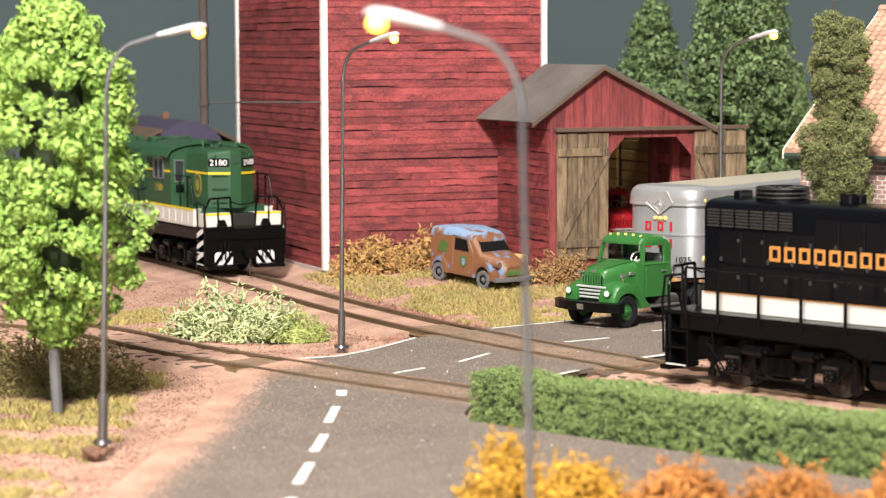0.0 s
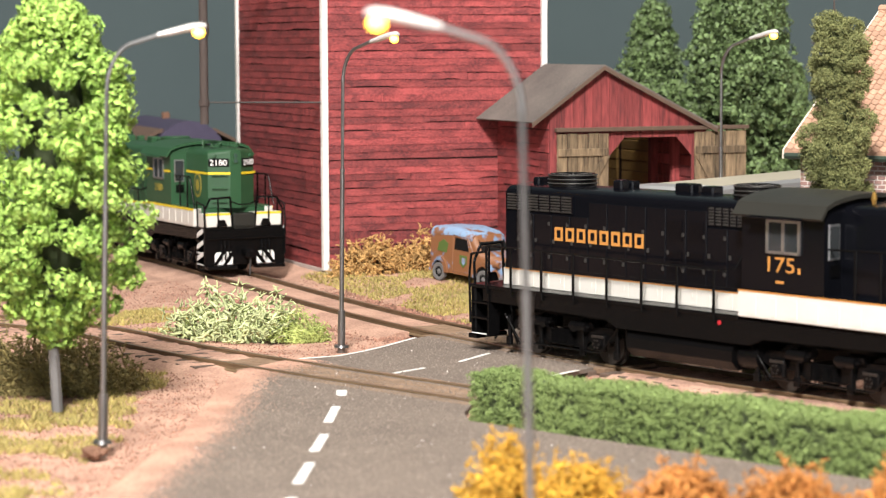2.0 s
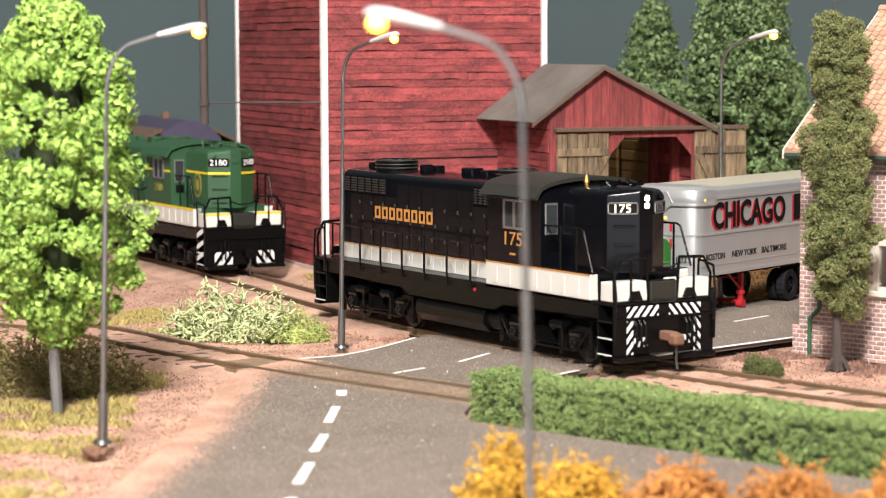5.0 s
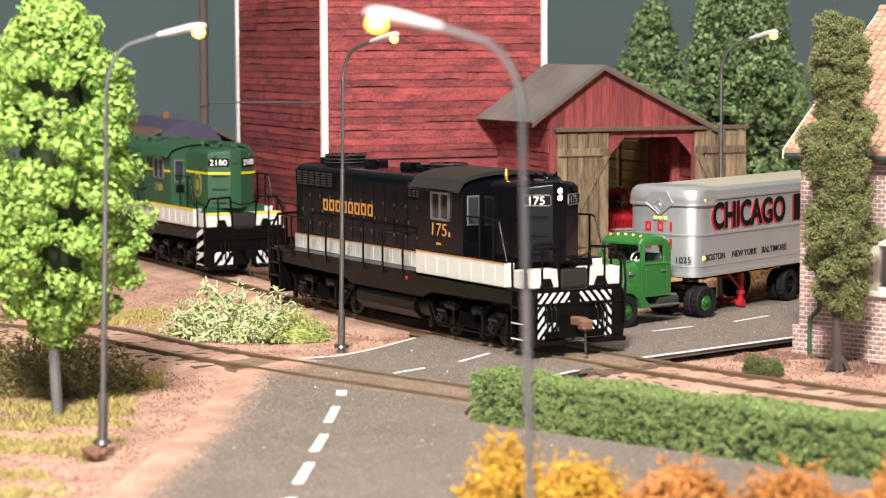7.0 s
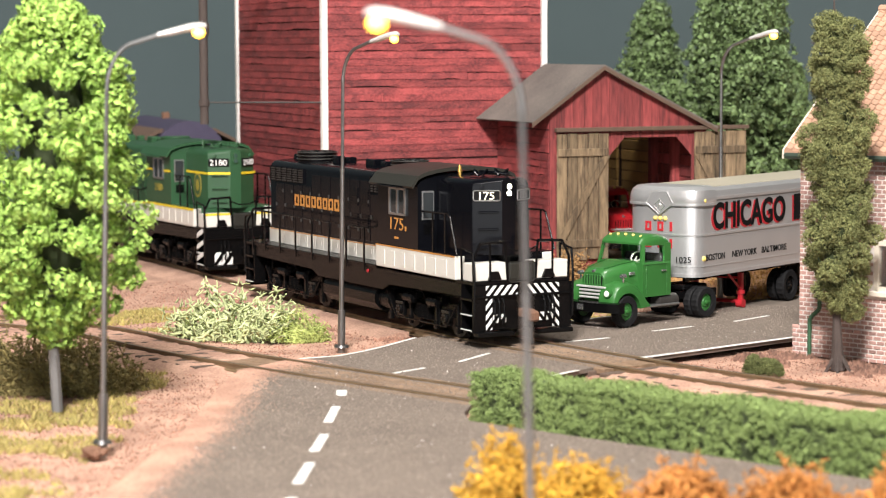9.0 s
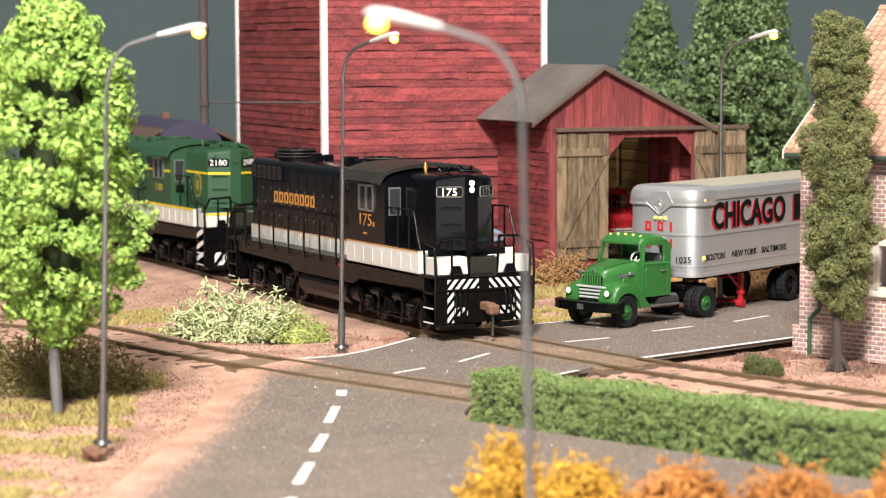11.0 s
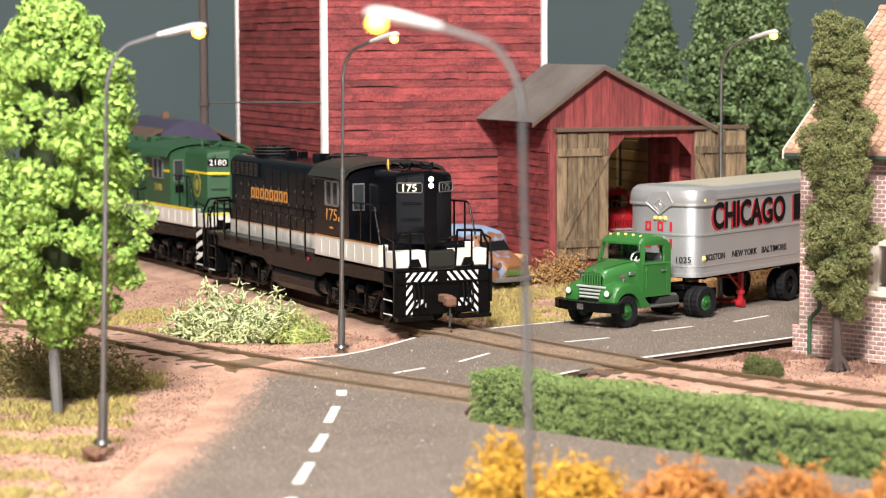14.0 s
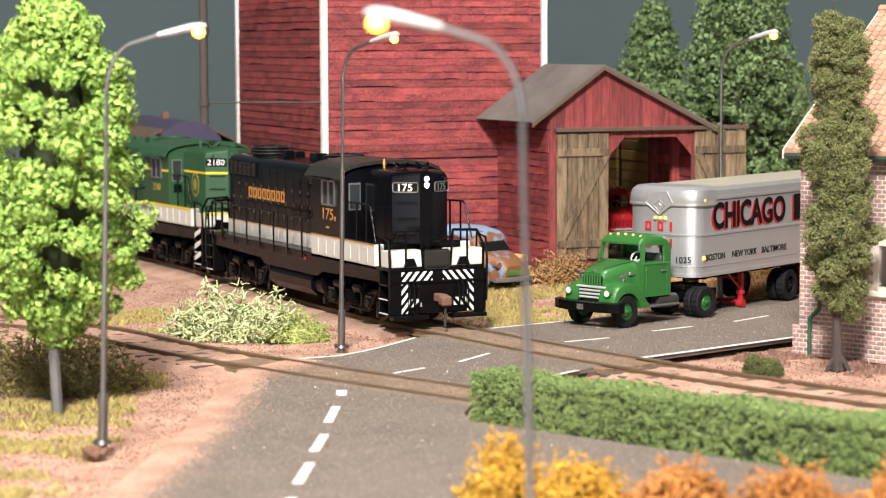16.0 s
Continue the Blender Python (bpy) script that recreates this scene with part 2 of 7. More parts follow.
def thing(name, label, category, at=(0, 0, 0), rz=0.0, group="", kind=""):
    ob = new(name)
    ob.empty_display_size = 0.01
    ob.matrix_world = pose(at[0] * S, at[1] * S, at[2] * S, 0, 0, rz)
    return tagged(ob, label, category, group, kind)


def solid(name, bm, material, label, category, at=(0, 0, 0), rz=0.0, group="", kind="", smooth=True):
    ob = new(name, mesh_of(name, bm, material, smooth))
    ob.matrix_world = pose(at[0] * S, at[1] * S, at[2] * S, 0, 0, rz)
    return tagged(ob, label, category, group, kind)


def raw(name, verts, faces, material, parent=None, smooth=False):
    """One mesh from computed arrays."""
    me = bpy.data.meshes.new(name)
    me.from_pydata((np.asarray(verts) * S).tolist(), [], np.asarray(faces).tolist())
    me.materials.append(M[material])
    if smooth:
        me.shade_smooth()
    ob = new(name, me)
    ob.parent = parent
    return ob


def letters(name, text, height, width, material, parent, m, label="", bold=0.0):
    """Words in the built-in font as a thin mesh, fitted to height and width, in the plane of the pose m (x along, y up)."""
    cu = bpy.data.curves.new(name, "FONT")
    cu.body, cu.align_x, cu.align_y, cu.extrude = text, "CENTER", "CENTER", 0.01
    cu.resolution_u, cu.offset = 3, bold
    tmp = bpy.data.objects.new("text", cu)
    me = bpy.data.meshes.new_from_object(tmp)
    bpy.data.objects.remove(tmp)
    co = np.empty(len(me.vertices) * 3)
    me.vertices.foreach_get("co", co)
    co = co.reshape(-1, 3)
    lo, hi = co.min(0), co.max(0)
    co = (co - (lo + hi) / 2) / np.maximum(hi - lo, 1e-6) * np.array((width, height, 0.012))
    me.vertices.foreach_set("co", (co * S).ravel())
    me.materials.append(M[material])
    mm = m.copy()
    mm.translation = mm.translation * S
    if name != "place_name":
        ob = new(name, me)
        ob.parent = parent
        ob.matrix_basis = mm
        return tagged(ob, label)
    word = tagged(new(name), label)
    word.parent = parent
    word.matrix_basis = mm
    bm = bmesh.new()
    bm.from_mesh(me)
    bmesh.ops.remove_doubles(bm, verts=bm.verts, dist=1e-7)
    left = set(bm.verts)
    while left:
        todo, isle = [left.pop()], []
        while todo:
            v = todo.pop()
            isle.append(v)
            for e in v.link_edges:
                o = e.other_vert(v)
                if o in left:
                    left.discard(o)
                    todo.append(o)
        index = {v: i for i, v in enumerate(isle)}
        one = bpy.data.meshes.new("letter")
        one.from_pydata([tuple(v.co) for v in isle], [], [[index[v] for v in f.verts] for f in bm.faces if f.verts[0] in index])
        one.materials.append(M[material])
        new("letter", one).parent = word
    bm.free()
    return word


def side_plane(x, y, z, yaw=0.0):
    """The pose of writing on an upright face whose outward normal is -y turned by yaw degrees."""
    return pose(x, y, z, 90, 0, yaw)


RNG = np.random.default_rng(7)


def leaves(centres, radii, per, size, rng, flat=0.6):
    """Small folded leaves thickly over a lot of clumps: verts and faces."""
    V, Fc = [], []
    for c, r in zip(centres, radii):
        n = max(4, int(per))
        d = rng.normal(size=(n, 3))
        d /= np.linalg.norm(d, axis=1)[:, None]
        p = c + d * (r * rng.uniform(0.7, 1.06, (n, 1))) * np.array((1, 1, 0.85))
        nd = d + flat * rng.normal(size=(n, 3)) * 0.6
        a = np.cross(nd, rng.normal(size=(n, 3)))
        a /= np.linalg.norm(a, axis=1)[:, None] + 1e-9
        b = np.cross(nd, a)
        b /= np.linalg.norm(b, axis=1)[:, None] + 1e-9
        s = size * rng.uniform(0.6, 1.35, (n, 1))
        k = sum(len(q) for q in V)
        quad = np.stack([p - a * s, p - b * s * 0.55 + d * s * 0.2, p + a * s, p + b * s * 0.55 + d * s * 0.2], 1).reshape(-1, 3)
        V.append(quad)
        i = k + 4 * np.arange(n)[:, None]
        Fc.append(np.concatenate([i + np.array((0, 1, 2)), i + np.array((0, 2, 3))], 0))
    return np.concatenate(V), np.concatenate(Fc)


def twigs(n, base, rng, length, r, lift=0.5, fork=3, curl=0.35):
    """Branching crooked twigs like lichen. base(i) gives a start and a main direction."""
    V, Fc = [], []
    k = 0
    for i in range(n):
        p, d = base(i)
        todo = [(np.array(p, float), np.array(d, float), length * rng.uniform(0.6, 1.2), r * rng.uniform(0.7, 1.2), 0)]
        while todo:
            p, d, ln, rr, lev = todo.pop()
            ring = []
            q = p.copy()
            steps = 3
            for j in range(steps + 1):
                d = d + rng.normal(size=3) * curl
                d /= np.linalg.norm(d)
                u = np.cross(d, (0.3, 0.5, 0.81))
                u /= np.linalg.norm(u) + 1e-9
                w = np.cross(d, u)
                t = rr * (1 - 0.55 * j / steps)
                ring.append([q + t * (math.cos(a) * u + math.sin(a) * w) for a in (0, 2.094, 4.189)])
                q = q + d * ln / steps
            V.append(np.array(ring).reshape(-1, 3))
            for j in range(steps):
                a = k + 3 * j
                for s in range(3):
                    s2 = (s + 1) % 3
                    Fc.append((a + s, a + s2, a + 3 + s2))
                    Fc.append((a + s, a + 3 + s2, a + 3 + s))
            Fc.append((k + 3 * steps, k + 3 * steps + 1, k + 3 * steps + 2))
            k += 3 * (steps + 1)
            if lev < 2:
                for _ in range(rng.integers(1, fork + 1)):
                    todo.append((q.copy(), d + rng.normal(size=3) * 0.7 + np.array((0, 0, lift * 0.3)), ln * 0.7, rr * 0.72, lev + 1))
    return np.concatenate(V), np.array(Fc)

# ---- the large structure ----


def smooth01(t):
    t = np.clip(t, 0, 1)
    return t * t * (3 - 2 * t)


def ground_z(x, y):
    """Height of the ground: level by the tracks, a little higher towards the barn."""
    line = np.interp(y, [58.77, 67.42, 76.72, 86.08, 99.6], [3.54, -1.63, -5.96, -10.23, -17.9])
    rise = 0.45 * smooth01((y - 71.5) / 8) * smooth01((1.36 + (y - 64.4) * 1.2 - 0.8 - x) / 1.5) * smooth01((x - line - 1.6) / 2.2)
    return -0.31 + rise


def lump(x, y, k, seed=0):
    return noise.noise((x * k, y * k, seed * 7.3))


gx, gy = np.meshgrid(np.arange(-46, 46.1, 0.4), np.arange(22, 118.1, 0.4), indexing="ij")
gh = ground_z(gx, gy)
gv = [(a, b, c + 0.04 * lump(a, b, 0.5) + 0.03 * lump(a, b, 2.2, 3)) for a, b, c in zip(gx.ravel(), gy.ravel(), gh.ravel())]
ni, nj = gx.shape
ids = np.arange(ni * nj).reshape(ni, nj)
gf = np.stack([ids[:-1, :-1], ids[1:, :-1], ids[1:, 1:], ids[:-1, 1:]], -1).reshape(-1, 4)
tagged(raw("ground", gv, gf, "soil", None, True), "pinkish tan sandy scenic ground of the railway layout", "ground", kind="structure")

ROAD = [(-7.4, 30), (-5.95, 40.5), (-5.5, 45.1), (-5.2, 47.8), (-5.12, 53.4), (-4.9, 56.2), (-3.68, 58.28), (-2.69, 58.8), (-1.57, 60.67), (-0.77, 62.43), (1.3, 64.7), (3.52, 66.2), (9.4, 71.2), (13, 74.2), (18, 69.2), (9.57, 62.26), (6.08, 59.1), (5.13, 58.26), (3.35, 56.1), (2.45, 54.8), (0.9, 52.4), (0.45, 49.6), (0.55, 48.5), (8.1, 41.5), (14, 36.0), (14, 30)]
bm = bmesh.new()
prism(bm, ROAD, "z", -0.16, -0.055)
bmesh.ops.triangulate(bm, faces=[f for f in bm.faces if len(f.verts) > 4])
solid("road", bm, "asphalt", "worn grey-brown asphalt road crossing two tracks", "road", kind="structure", smooth=False)


def stripe(a, b, w, z=-0.053):
    """A painted line between two places on the road."""
    a, b = Vector((*a, 0)), Vector((*b, 0))
    d = (b - a).normalized()
    n = Vector((-d.y, d.x, 0)) * w / 2
    bm = bmesh.new()
    prism(bm, [((a + n).x, (a + n).y), ((b + n).x, (b + n).y), ((b - n).x, (b - n).y), ((a - n).x, (a - n).y)], "z", z, z + 0.008)
    return bm


for a, b, w in [((-2.36, 52.9), (-2.34, 52.1), 0.24), ((-2.38, 50.5), (-2.46, 48.35), 0.2), ((-2.45, 46.85), (-2.56, 44.85), 0.2), ((-2.56, 43.6), (-2.68, 41.5), 0.2), ((-2.7, 40.2), (-2.8, 38.2), 0.2),
                ((-1.21, 55.67), (-0.47, 56.56), 0.12), ((0.4, 57.65), (1.19, 59.24), 0.12), ((2.45, 54.9), (3.3, 56.04), 0.13), ((3.28, 61.47), (4.53, 62.3), 0.12), ((5.85, 63.74), (7.09, 64.8), 0.11), ((8.41, 65.92), (9.58, 67.28), 0.11)]:
    solid("road_line", stripe(a, b, w), "road_paint", "short worn white paint dash on asphalt", "road marking", group="dashes on the road", kind="structure", smooth=False)
for pts, w in [([(-3.68, 58.3), (-2.69, 58.85), (-2.1, 59.7), (-1.57, 60.7), (-0.77, 62.45)], 0.11), ([(1.36, 64.5), (2.4, 65.3), (3.9, 66.4), (6.5, 68.6)], 0.10), ([(5.05, 58.25), (6.08, 59.15), (7.8, 60.7), (9.6, 62.3), (13, 65.2)], 0.18)]:
    bm = bmesh.new()
    for a, b in zip(pts, pts[1:]):
        one = stripe(a, b, w, -0.051)
        me = bpy.data.meshes.new("tmp")
        one.to_mesh(me)
        one.free()
        bm.from_mesh(me)
        bpy.data.meshes.remove(me)
    solid("road_edge_line", bm, "road_paint", "thin white painted line along the road edge", "road marking", group="edge lines", kind="structure", smooth=False)

TRACK_MAIN = [(-17.9, 99.6), (-15.3, 95.0), (-12.7, 90.5), (-10.23, 86.08), (-8.04, 81.44), (-5.96, 76.72), (-3.86, 72.02), (-1.63, 67.42), (0.82, 62.99), (3.54, 58.77), (6.56, 54.78), (9.88, 51.03), (13.47, 47.49), (17.28, 44.12), (21.23, 40.86), (25.2, 37.6)]
TRACK_SIDE = [(-24, 70.6), (-20, 69.9), (-16.2, 68.6), (-12.9, 66.75), (-9.96, 64.38), (-6.99, 60.35), (-3.68, 56.59), (-0.18, 52.98), (3.41, 49.44), (7.06, 45.95), (10.83, 42.55), (14.81, 39.31), (18.9, 36.2)]


def centre_line(pts, step):
    """Even steps along a smooth line through pts: places and directions."""
    P = [np.array(p) for p in pts]
    fine = []
    for i in range(1, len(P) - 2):
        a, b, c, d = P[i - 1], P[i], P[i + 1], P[i + 2]
        for t in np.linspace(0, 1, 20, endpoint=False):
            fine.append(0.5 * (2 * b + (c - a) * t + (2 * a - 5 * b + 4 * c - d) * t * t + (3 * b - a - 3 * c + d) * t ** 3))
    fine = np.array(fine)
    s = np.concatenate([[0], np.cumsum(np.linalg.norm(np.diff(fine, axis=0), axis=1))])
    k = np.arange(0, s[-1], step)
    q = np.stack([np.interp(k, s, fine[:, 0]), np.interp(k, s, fine[:, 1])], 1)
    d = np.gradient(q, axis=0)
    return q, d / np.linalg.norm(d, axis=1)[:, None]


def swept(bm, q, d, section, off):
    rings = []
    for p, t in zip(q, d):
        n = np.array((-t[1], t[0]))
        rings.append([(p[0] + n[0] * (off + u), p[1] + n[1] * (off + u), v) for u, v in section])
    return loft(bm, rings)


sleeper_bm = bmesh.new()
box(sleeper_bm, -0.14, 0.14, -1.38, 1.38, -0.30, -0.115, 0.015)
SLEEPER = mesh_of("sleeper", sleeper_bm, "sleeper")


def railway(label, pts, paved, sanded=False):
    tr = thing("railway_track", label, "railway track", kind="structure")
    q, d = centre_line(pts, 0.5)
    for off in (-0.74, 0.74):
        bm = bmesh.new()
        swept(bm, q, d, [(-0.10, -0.21), (0.10, -0.21), (0.09, -0.18), (0.025, -0.16), (0.025, -0.06), (0.05, -0.045), (0.05, -0.004), (-0.05, -0.004), (-0.05, -0.045), (-0.025, -0.06), (-0.025, -0.16), (-0.09, -0.18)], off)
        part("rail", bm, "rail", tr, "rust-brown weathered steel rail", False)
        bm = bmesh.new()
        swept(bm, q, d, [(-0.038, -0.003), (0.038, -0.003), (0.03, 0.0), (-0.03, 0.0)], off)
        part("rail_head", bm, "rail_top", tr, "worn running surface of the rail", False)
    q, d = centre_line(pts, 0.62)
    for i, (p, t) in enumerate(zip(q, d)):
        if (p[0] if not sanded else max(p[0], paved[0] + 0.01)) > paved[0] and p[0] < paved[1] or p[0] > 15 or p[1] > 92:
            continue
        share("sleeper", SLEEPER, tr, (p[0], p[1], 0.01 * lump(p[0], p[1], 3)), math.degrees(math.atan2(t[1], t[0])) + 3 * lump(p[0], p[1], 5, 2))
    if sanded:
        # sand swept up to the rails
        q, d = centre_line(pts, 0.45)
        keep = (q[:, 0] < paved[0] + 0.3) & (q[:, 1] < 90)
        for off, sec in ((0, [(-0.67, -0.3), (0.67, -0.3), (0.67, -0.13), (0.3, -0.085), (-0.1, -0.10), (-0.4, -0.08), (-0.67, -0.13)]), (-1.2, [(-0.7, -0.4), (0.37, -0.3), (0.37, -0.13), (0.1, -0.12), (-0.7, -0.3)]), (1.2, [(-0.37, -0.3), (0.7, -0.4), (0.7, -0.3), (-0.1, -0.12), (-0.37, -0.13)])):
            bm = bmesh.new()
            swept(bm, q[keep], d[keep], sec, off)
            part("sand_bed", bm, "soil", tr, "reddish sand swept up to the rails")
    # lumpy ballast between the sleepers wherever the track is neither paved nor sanded
    q, d = centre_line(pts, 0.16)
    cols = np.array([-1.95, -1.6, -1.3, -1.05, -0.84, -0.64, -0.42, -0.2, 0.0, 0.2, 0.42, 0.64, 0.84, 1.05, 1.3, 1.6, 1.95])
    for side in (0, 1):
        keep = (q[:, 0] > paved[1] - 0.4) if side else (q[:, 0] < paved[0] + 0.95)
        if not keep.any() or (sanded and not side):
            continue
        qq, dd = q[keep], d[keep]
        vv = []
        for p, tt in zip(qq, dd):
            sink = 0.24 * (1 - min(1.0, ((p[0] - paved[1] + 0.4) if side else (paved[0] + 0.95 - p[0])) / 1.1))
            for c in cols:
                x, y = p[0] - tt[1] * c, p[1] + tt[0] * c
                vv.append((x, y, -0.108 - sink * (0.35 if abs(c) < 0.7 else 1.0) - 0.26 * max(0.0, (abs(c) - 1.3) / 0.65) + 0.05 * lump(x, y, 2.6, 4) + 0.03 * lump(x, y, 6.0, 9)))
        ii = np.arange(len(qq) * len(cols)).reshape(len(qq), len(cols))
        ff = np.stack([ii[:-1, :-1], ii[1:, :-1], ii[1:, 1:], ii[:-1, 1:]], -1).reshape(-1, 4)
        tagged(raw("ballast_bed", vv, ff, "soil", tr, True), "reddish sandy ballast round the sleepers")
    q, d = centre_line(pts, 0.45)
    for off, w in ((0, 0.57), (-1.0, 0.15), (1.0, 0.12)):
        keep = (q[:, 0] > paved[0] + (-0.1 if off == 0 else 0.8)) & (q[:, 0] < paved[1] + 0.4)
        bm = bmesh.new()
        swept(bm, q[keep], d[keep], [(-w, -0.19), (w, -0.19), (w, -0.07), (w - 0.04, -0.05), (0.02, -0.055), (0, -0.08), (-0.02, -0.055), (-w + 0.04, -0.05), (-w, -0.07)], off)
        part("crossing_plank", bm, "plank_grey", tr, "weathered brown timber crossing plank", False)
    return tr


railway("curved model railway track with rusty rails on dark sleepers", TRACK_MAIN, (-0.4, 4.6), True)
railway("second curved track with rusty rails and sleepers in sand", TRACK_SIDE, (-5.15, 1.0))

# backdrop and room round the layout
for name, x0, x1, y0, y1, z0, z1, m, lab in [
        ("backdrop", -70, 70, 112, 113.5, -40, 118, "backdrop", "plain dark blue-grey painted backdrop wall"),
        ("wall_west", -72, -70, -80, 112, -40, 118, "room_wall", "plain grey room wall"),
        ("wall_east", 70, 72, -80, 112, -40, 118, "room_wall", "plain grey room wall"),
        ("wall_south", -70, 70, -82, -80, -40, 118, "room_wall", "plain grey room wall"),
        ("floor", -70, 70, -80, 112, -42, -40, "room_wall", "plain grey room floor"),
        ("ceiling", -70, 70, -80, 112, 118, 120, "room_wall", "plain grey room ceiling")]:
    bm = bmesh.new()
    box(bm, x0, x1, y0, y1, z0, z1)
    solid(name, bm, m, lab, name.split("_")[0], kind="structure", smooth=False)
bm = bmesh.new()
box(bm, -46, 46, 22, 112, -6, -0.9)
for x in (-42, 38):
    for y in (26, 104):
        box(bm, x, x + 4, y, y + 4, -40, -6)
solid("layout_board", bm, "old_wood", "thick wooden baseboard carrying the railway layout", "baseboard", kind="structure", smooth=False)

# ---- barn ----


def plank_mesh(name, material, rng, thick=0.045, height=0.255):
    """A board of unit length along x, with slightly uneven edges."""
    bm = bmesh.new()
    n = 22
    rings = []
    gap = 0.0
    for i in range(n):
        x = i / (n - 1)
        if rng.random() < 0.3:
            gap = rng.choice((0.0,) * 7 + (0.012, 0.02, 0.028, 0.045))
        e0, e1 = rng.uniform(-0.008, 0.008) + gap, rng.uniform(-0.008, 0.008)
        rings.append([(x, 0, e0), (x, -thick, e0 + 0.004), (x, -thick * 0.55, height + e1), (x, 0, height + e1)])
    loft(bm, rings)
    return mesh_of(name, bm, material)


BOARDS = [plank_mesh("plank", "barn_red", RNG) for _ in range(9)]


def barn(at, rz):
    b = thing("barn", "tall weathered red clapboard barn with white corner boards", "barn", at, rz)
    H, W, D = 13.0, 8.33, 9.97
    # solid core; its dark colour paints the shade seen between the boards
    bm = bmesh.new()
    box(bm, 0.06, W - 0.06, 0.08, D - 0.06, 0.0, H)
    part("core", bm, "gap_shade", b, "solid dark core painted as the shade in the board gaps", False)
    bm = bmesh.new()
    box(bm, -0.02, W, 0.02, D, -0.5, 0.10, 0.03)
    part("foundation", bm, "concrete", b, "pinkish concrete foundation")
    bm = bmesh.new()
    prism(bm, [(-0.4, H), (W / 2, H + 4), (W + 0.4, H), (W / 2, H + 4.3)], "y", -0.4, D + 0.4)
    part("roof", bm, "roof_felt", b, "dark felt roof")
    for x0, x1, y0, y1 in [(-0.09, 0.12, -0.09, 0.02), (-0.09, 0.02, 0.021, 0.16), (W - 0.1, W + 0.1, -0.09, 0.1), (-0.09, 0.1, D - 0.1, D + 0.1)]:
        bm = bmesh.new()
        box(bm, x0, x1, y0, y1, 0.05, H, 0.012)
        part("corner_board", bm, "white_trim", b, "white painted corner board")
    z = 0.10
    k = 0
    while z < H - 0.2:
        for face in (0, 1):
            length = W - 0.22 if face == 0 else D - 0.26
            cuts = [0.0] + sorted(RNG.uniform(0.15, 0.85, 1 if RNG.random() < 0.2 else 0) * length) + [length]
            for a, c in zip(cuts, cuts[1:]):
                if c - a < 0.3:
                    continue
                drop = RNG.uniform(-0.008, 0.008) if RNG.random() > 0.35 else RNG.uniform(0.008, 0.036)
                tilt = RNG.normal() * 0.12
                if face == 0:
                    m = Matrix.Translation((S * (0.12 + a), S * 0.06, S * (z - drop))) @ pose(0, 0, 0, RNG.normal() * 2, tilt, 0) @ Matrix.Diagonal((c - a - 0.015, 1, 1, 1))
                else:
                    m = Matrix.Translation((S * 0.04, S * (0.16 + length - a), S * (z - drop))) @ pose(0, 0, 0, 0, tilt, -90) @ Matrix.Diagonal((c - a - 0.015, 1, 1, 1))
                share("plank", BOARDS[k % 9], b, m=m)
                k += 1
        z += 0.25 if (k % 7) else 0.262
    # thin conduit on the side wall
    bm = bmesh.new()
    rod(bm, (-0.1, 0.05, 5.87), (-3.66, 2.14, 5.87), 0.03)
    part("support_rod", bm, "dark_steel", b, "thin rod holding the spout")
    bm = bmesh.new()
    rod(bm, (-3.66, 2.14, 5.12), (-3.66, 2.14, 12.0), 0.15, 0.15, 14)
    rod(bm, (-3.66, 2.14, 5.75), (-3.66, 2.14, 5.95), 0.19, 0.19, 14)
    rod(bm, (-3.66, 2.14, 8.2), (-3.66, 2.14, 8.6), 0.2, 0.2, 14)
    rod(bm, (-3.66, 2.14, 12.0), (0.3, 2.14, 12.6), 0.15, 0.15, 14)
    part("spout", bm, "bark", b, "rusty brown hanging spout pipe")
    return b


barn((-4.08, 79.4, 0.1), 22.2)

# ---- garage shed ----


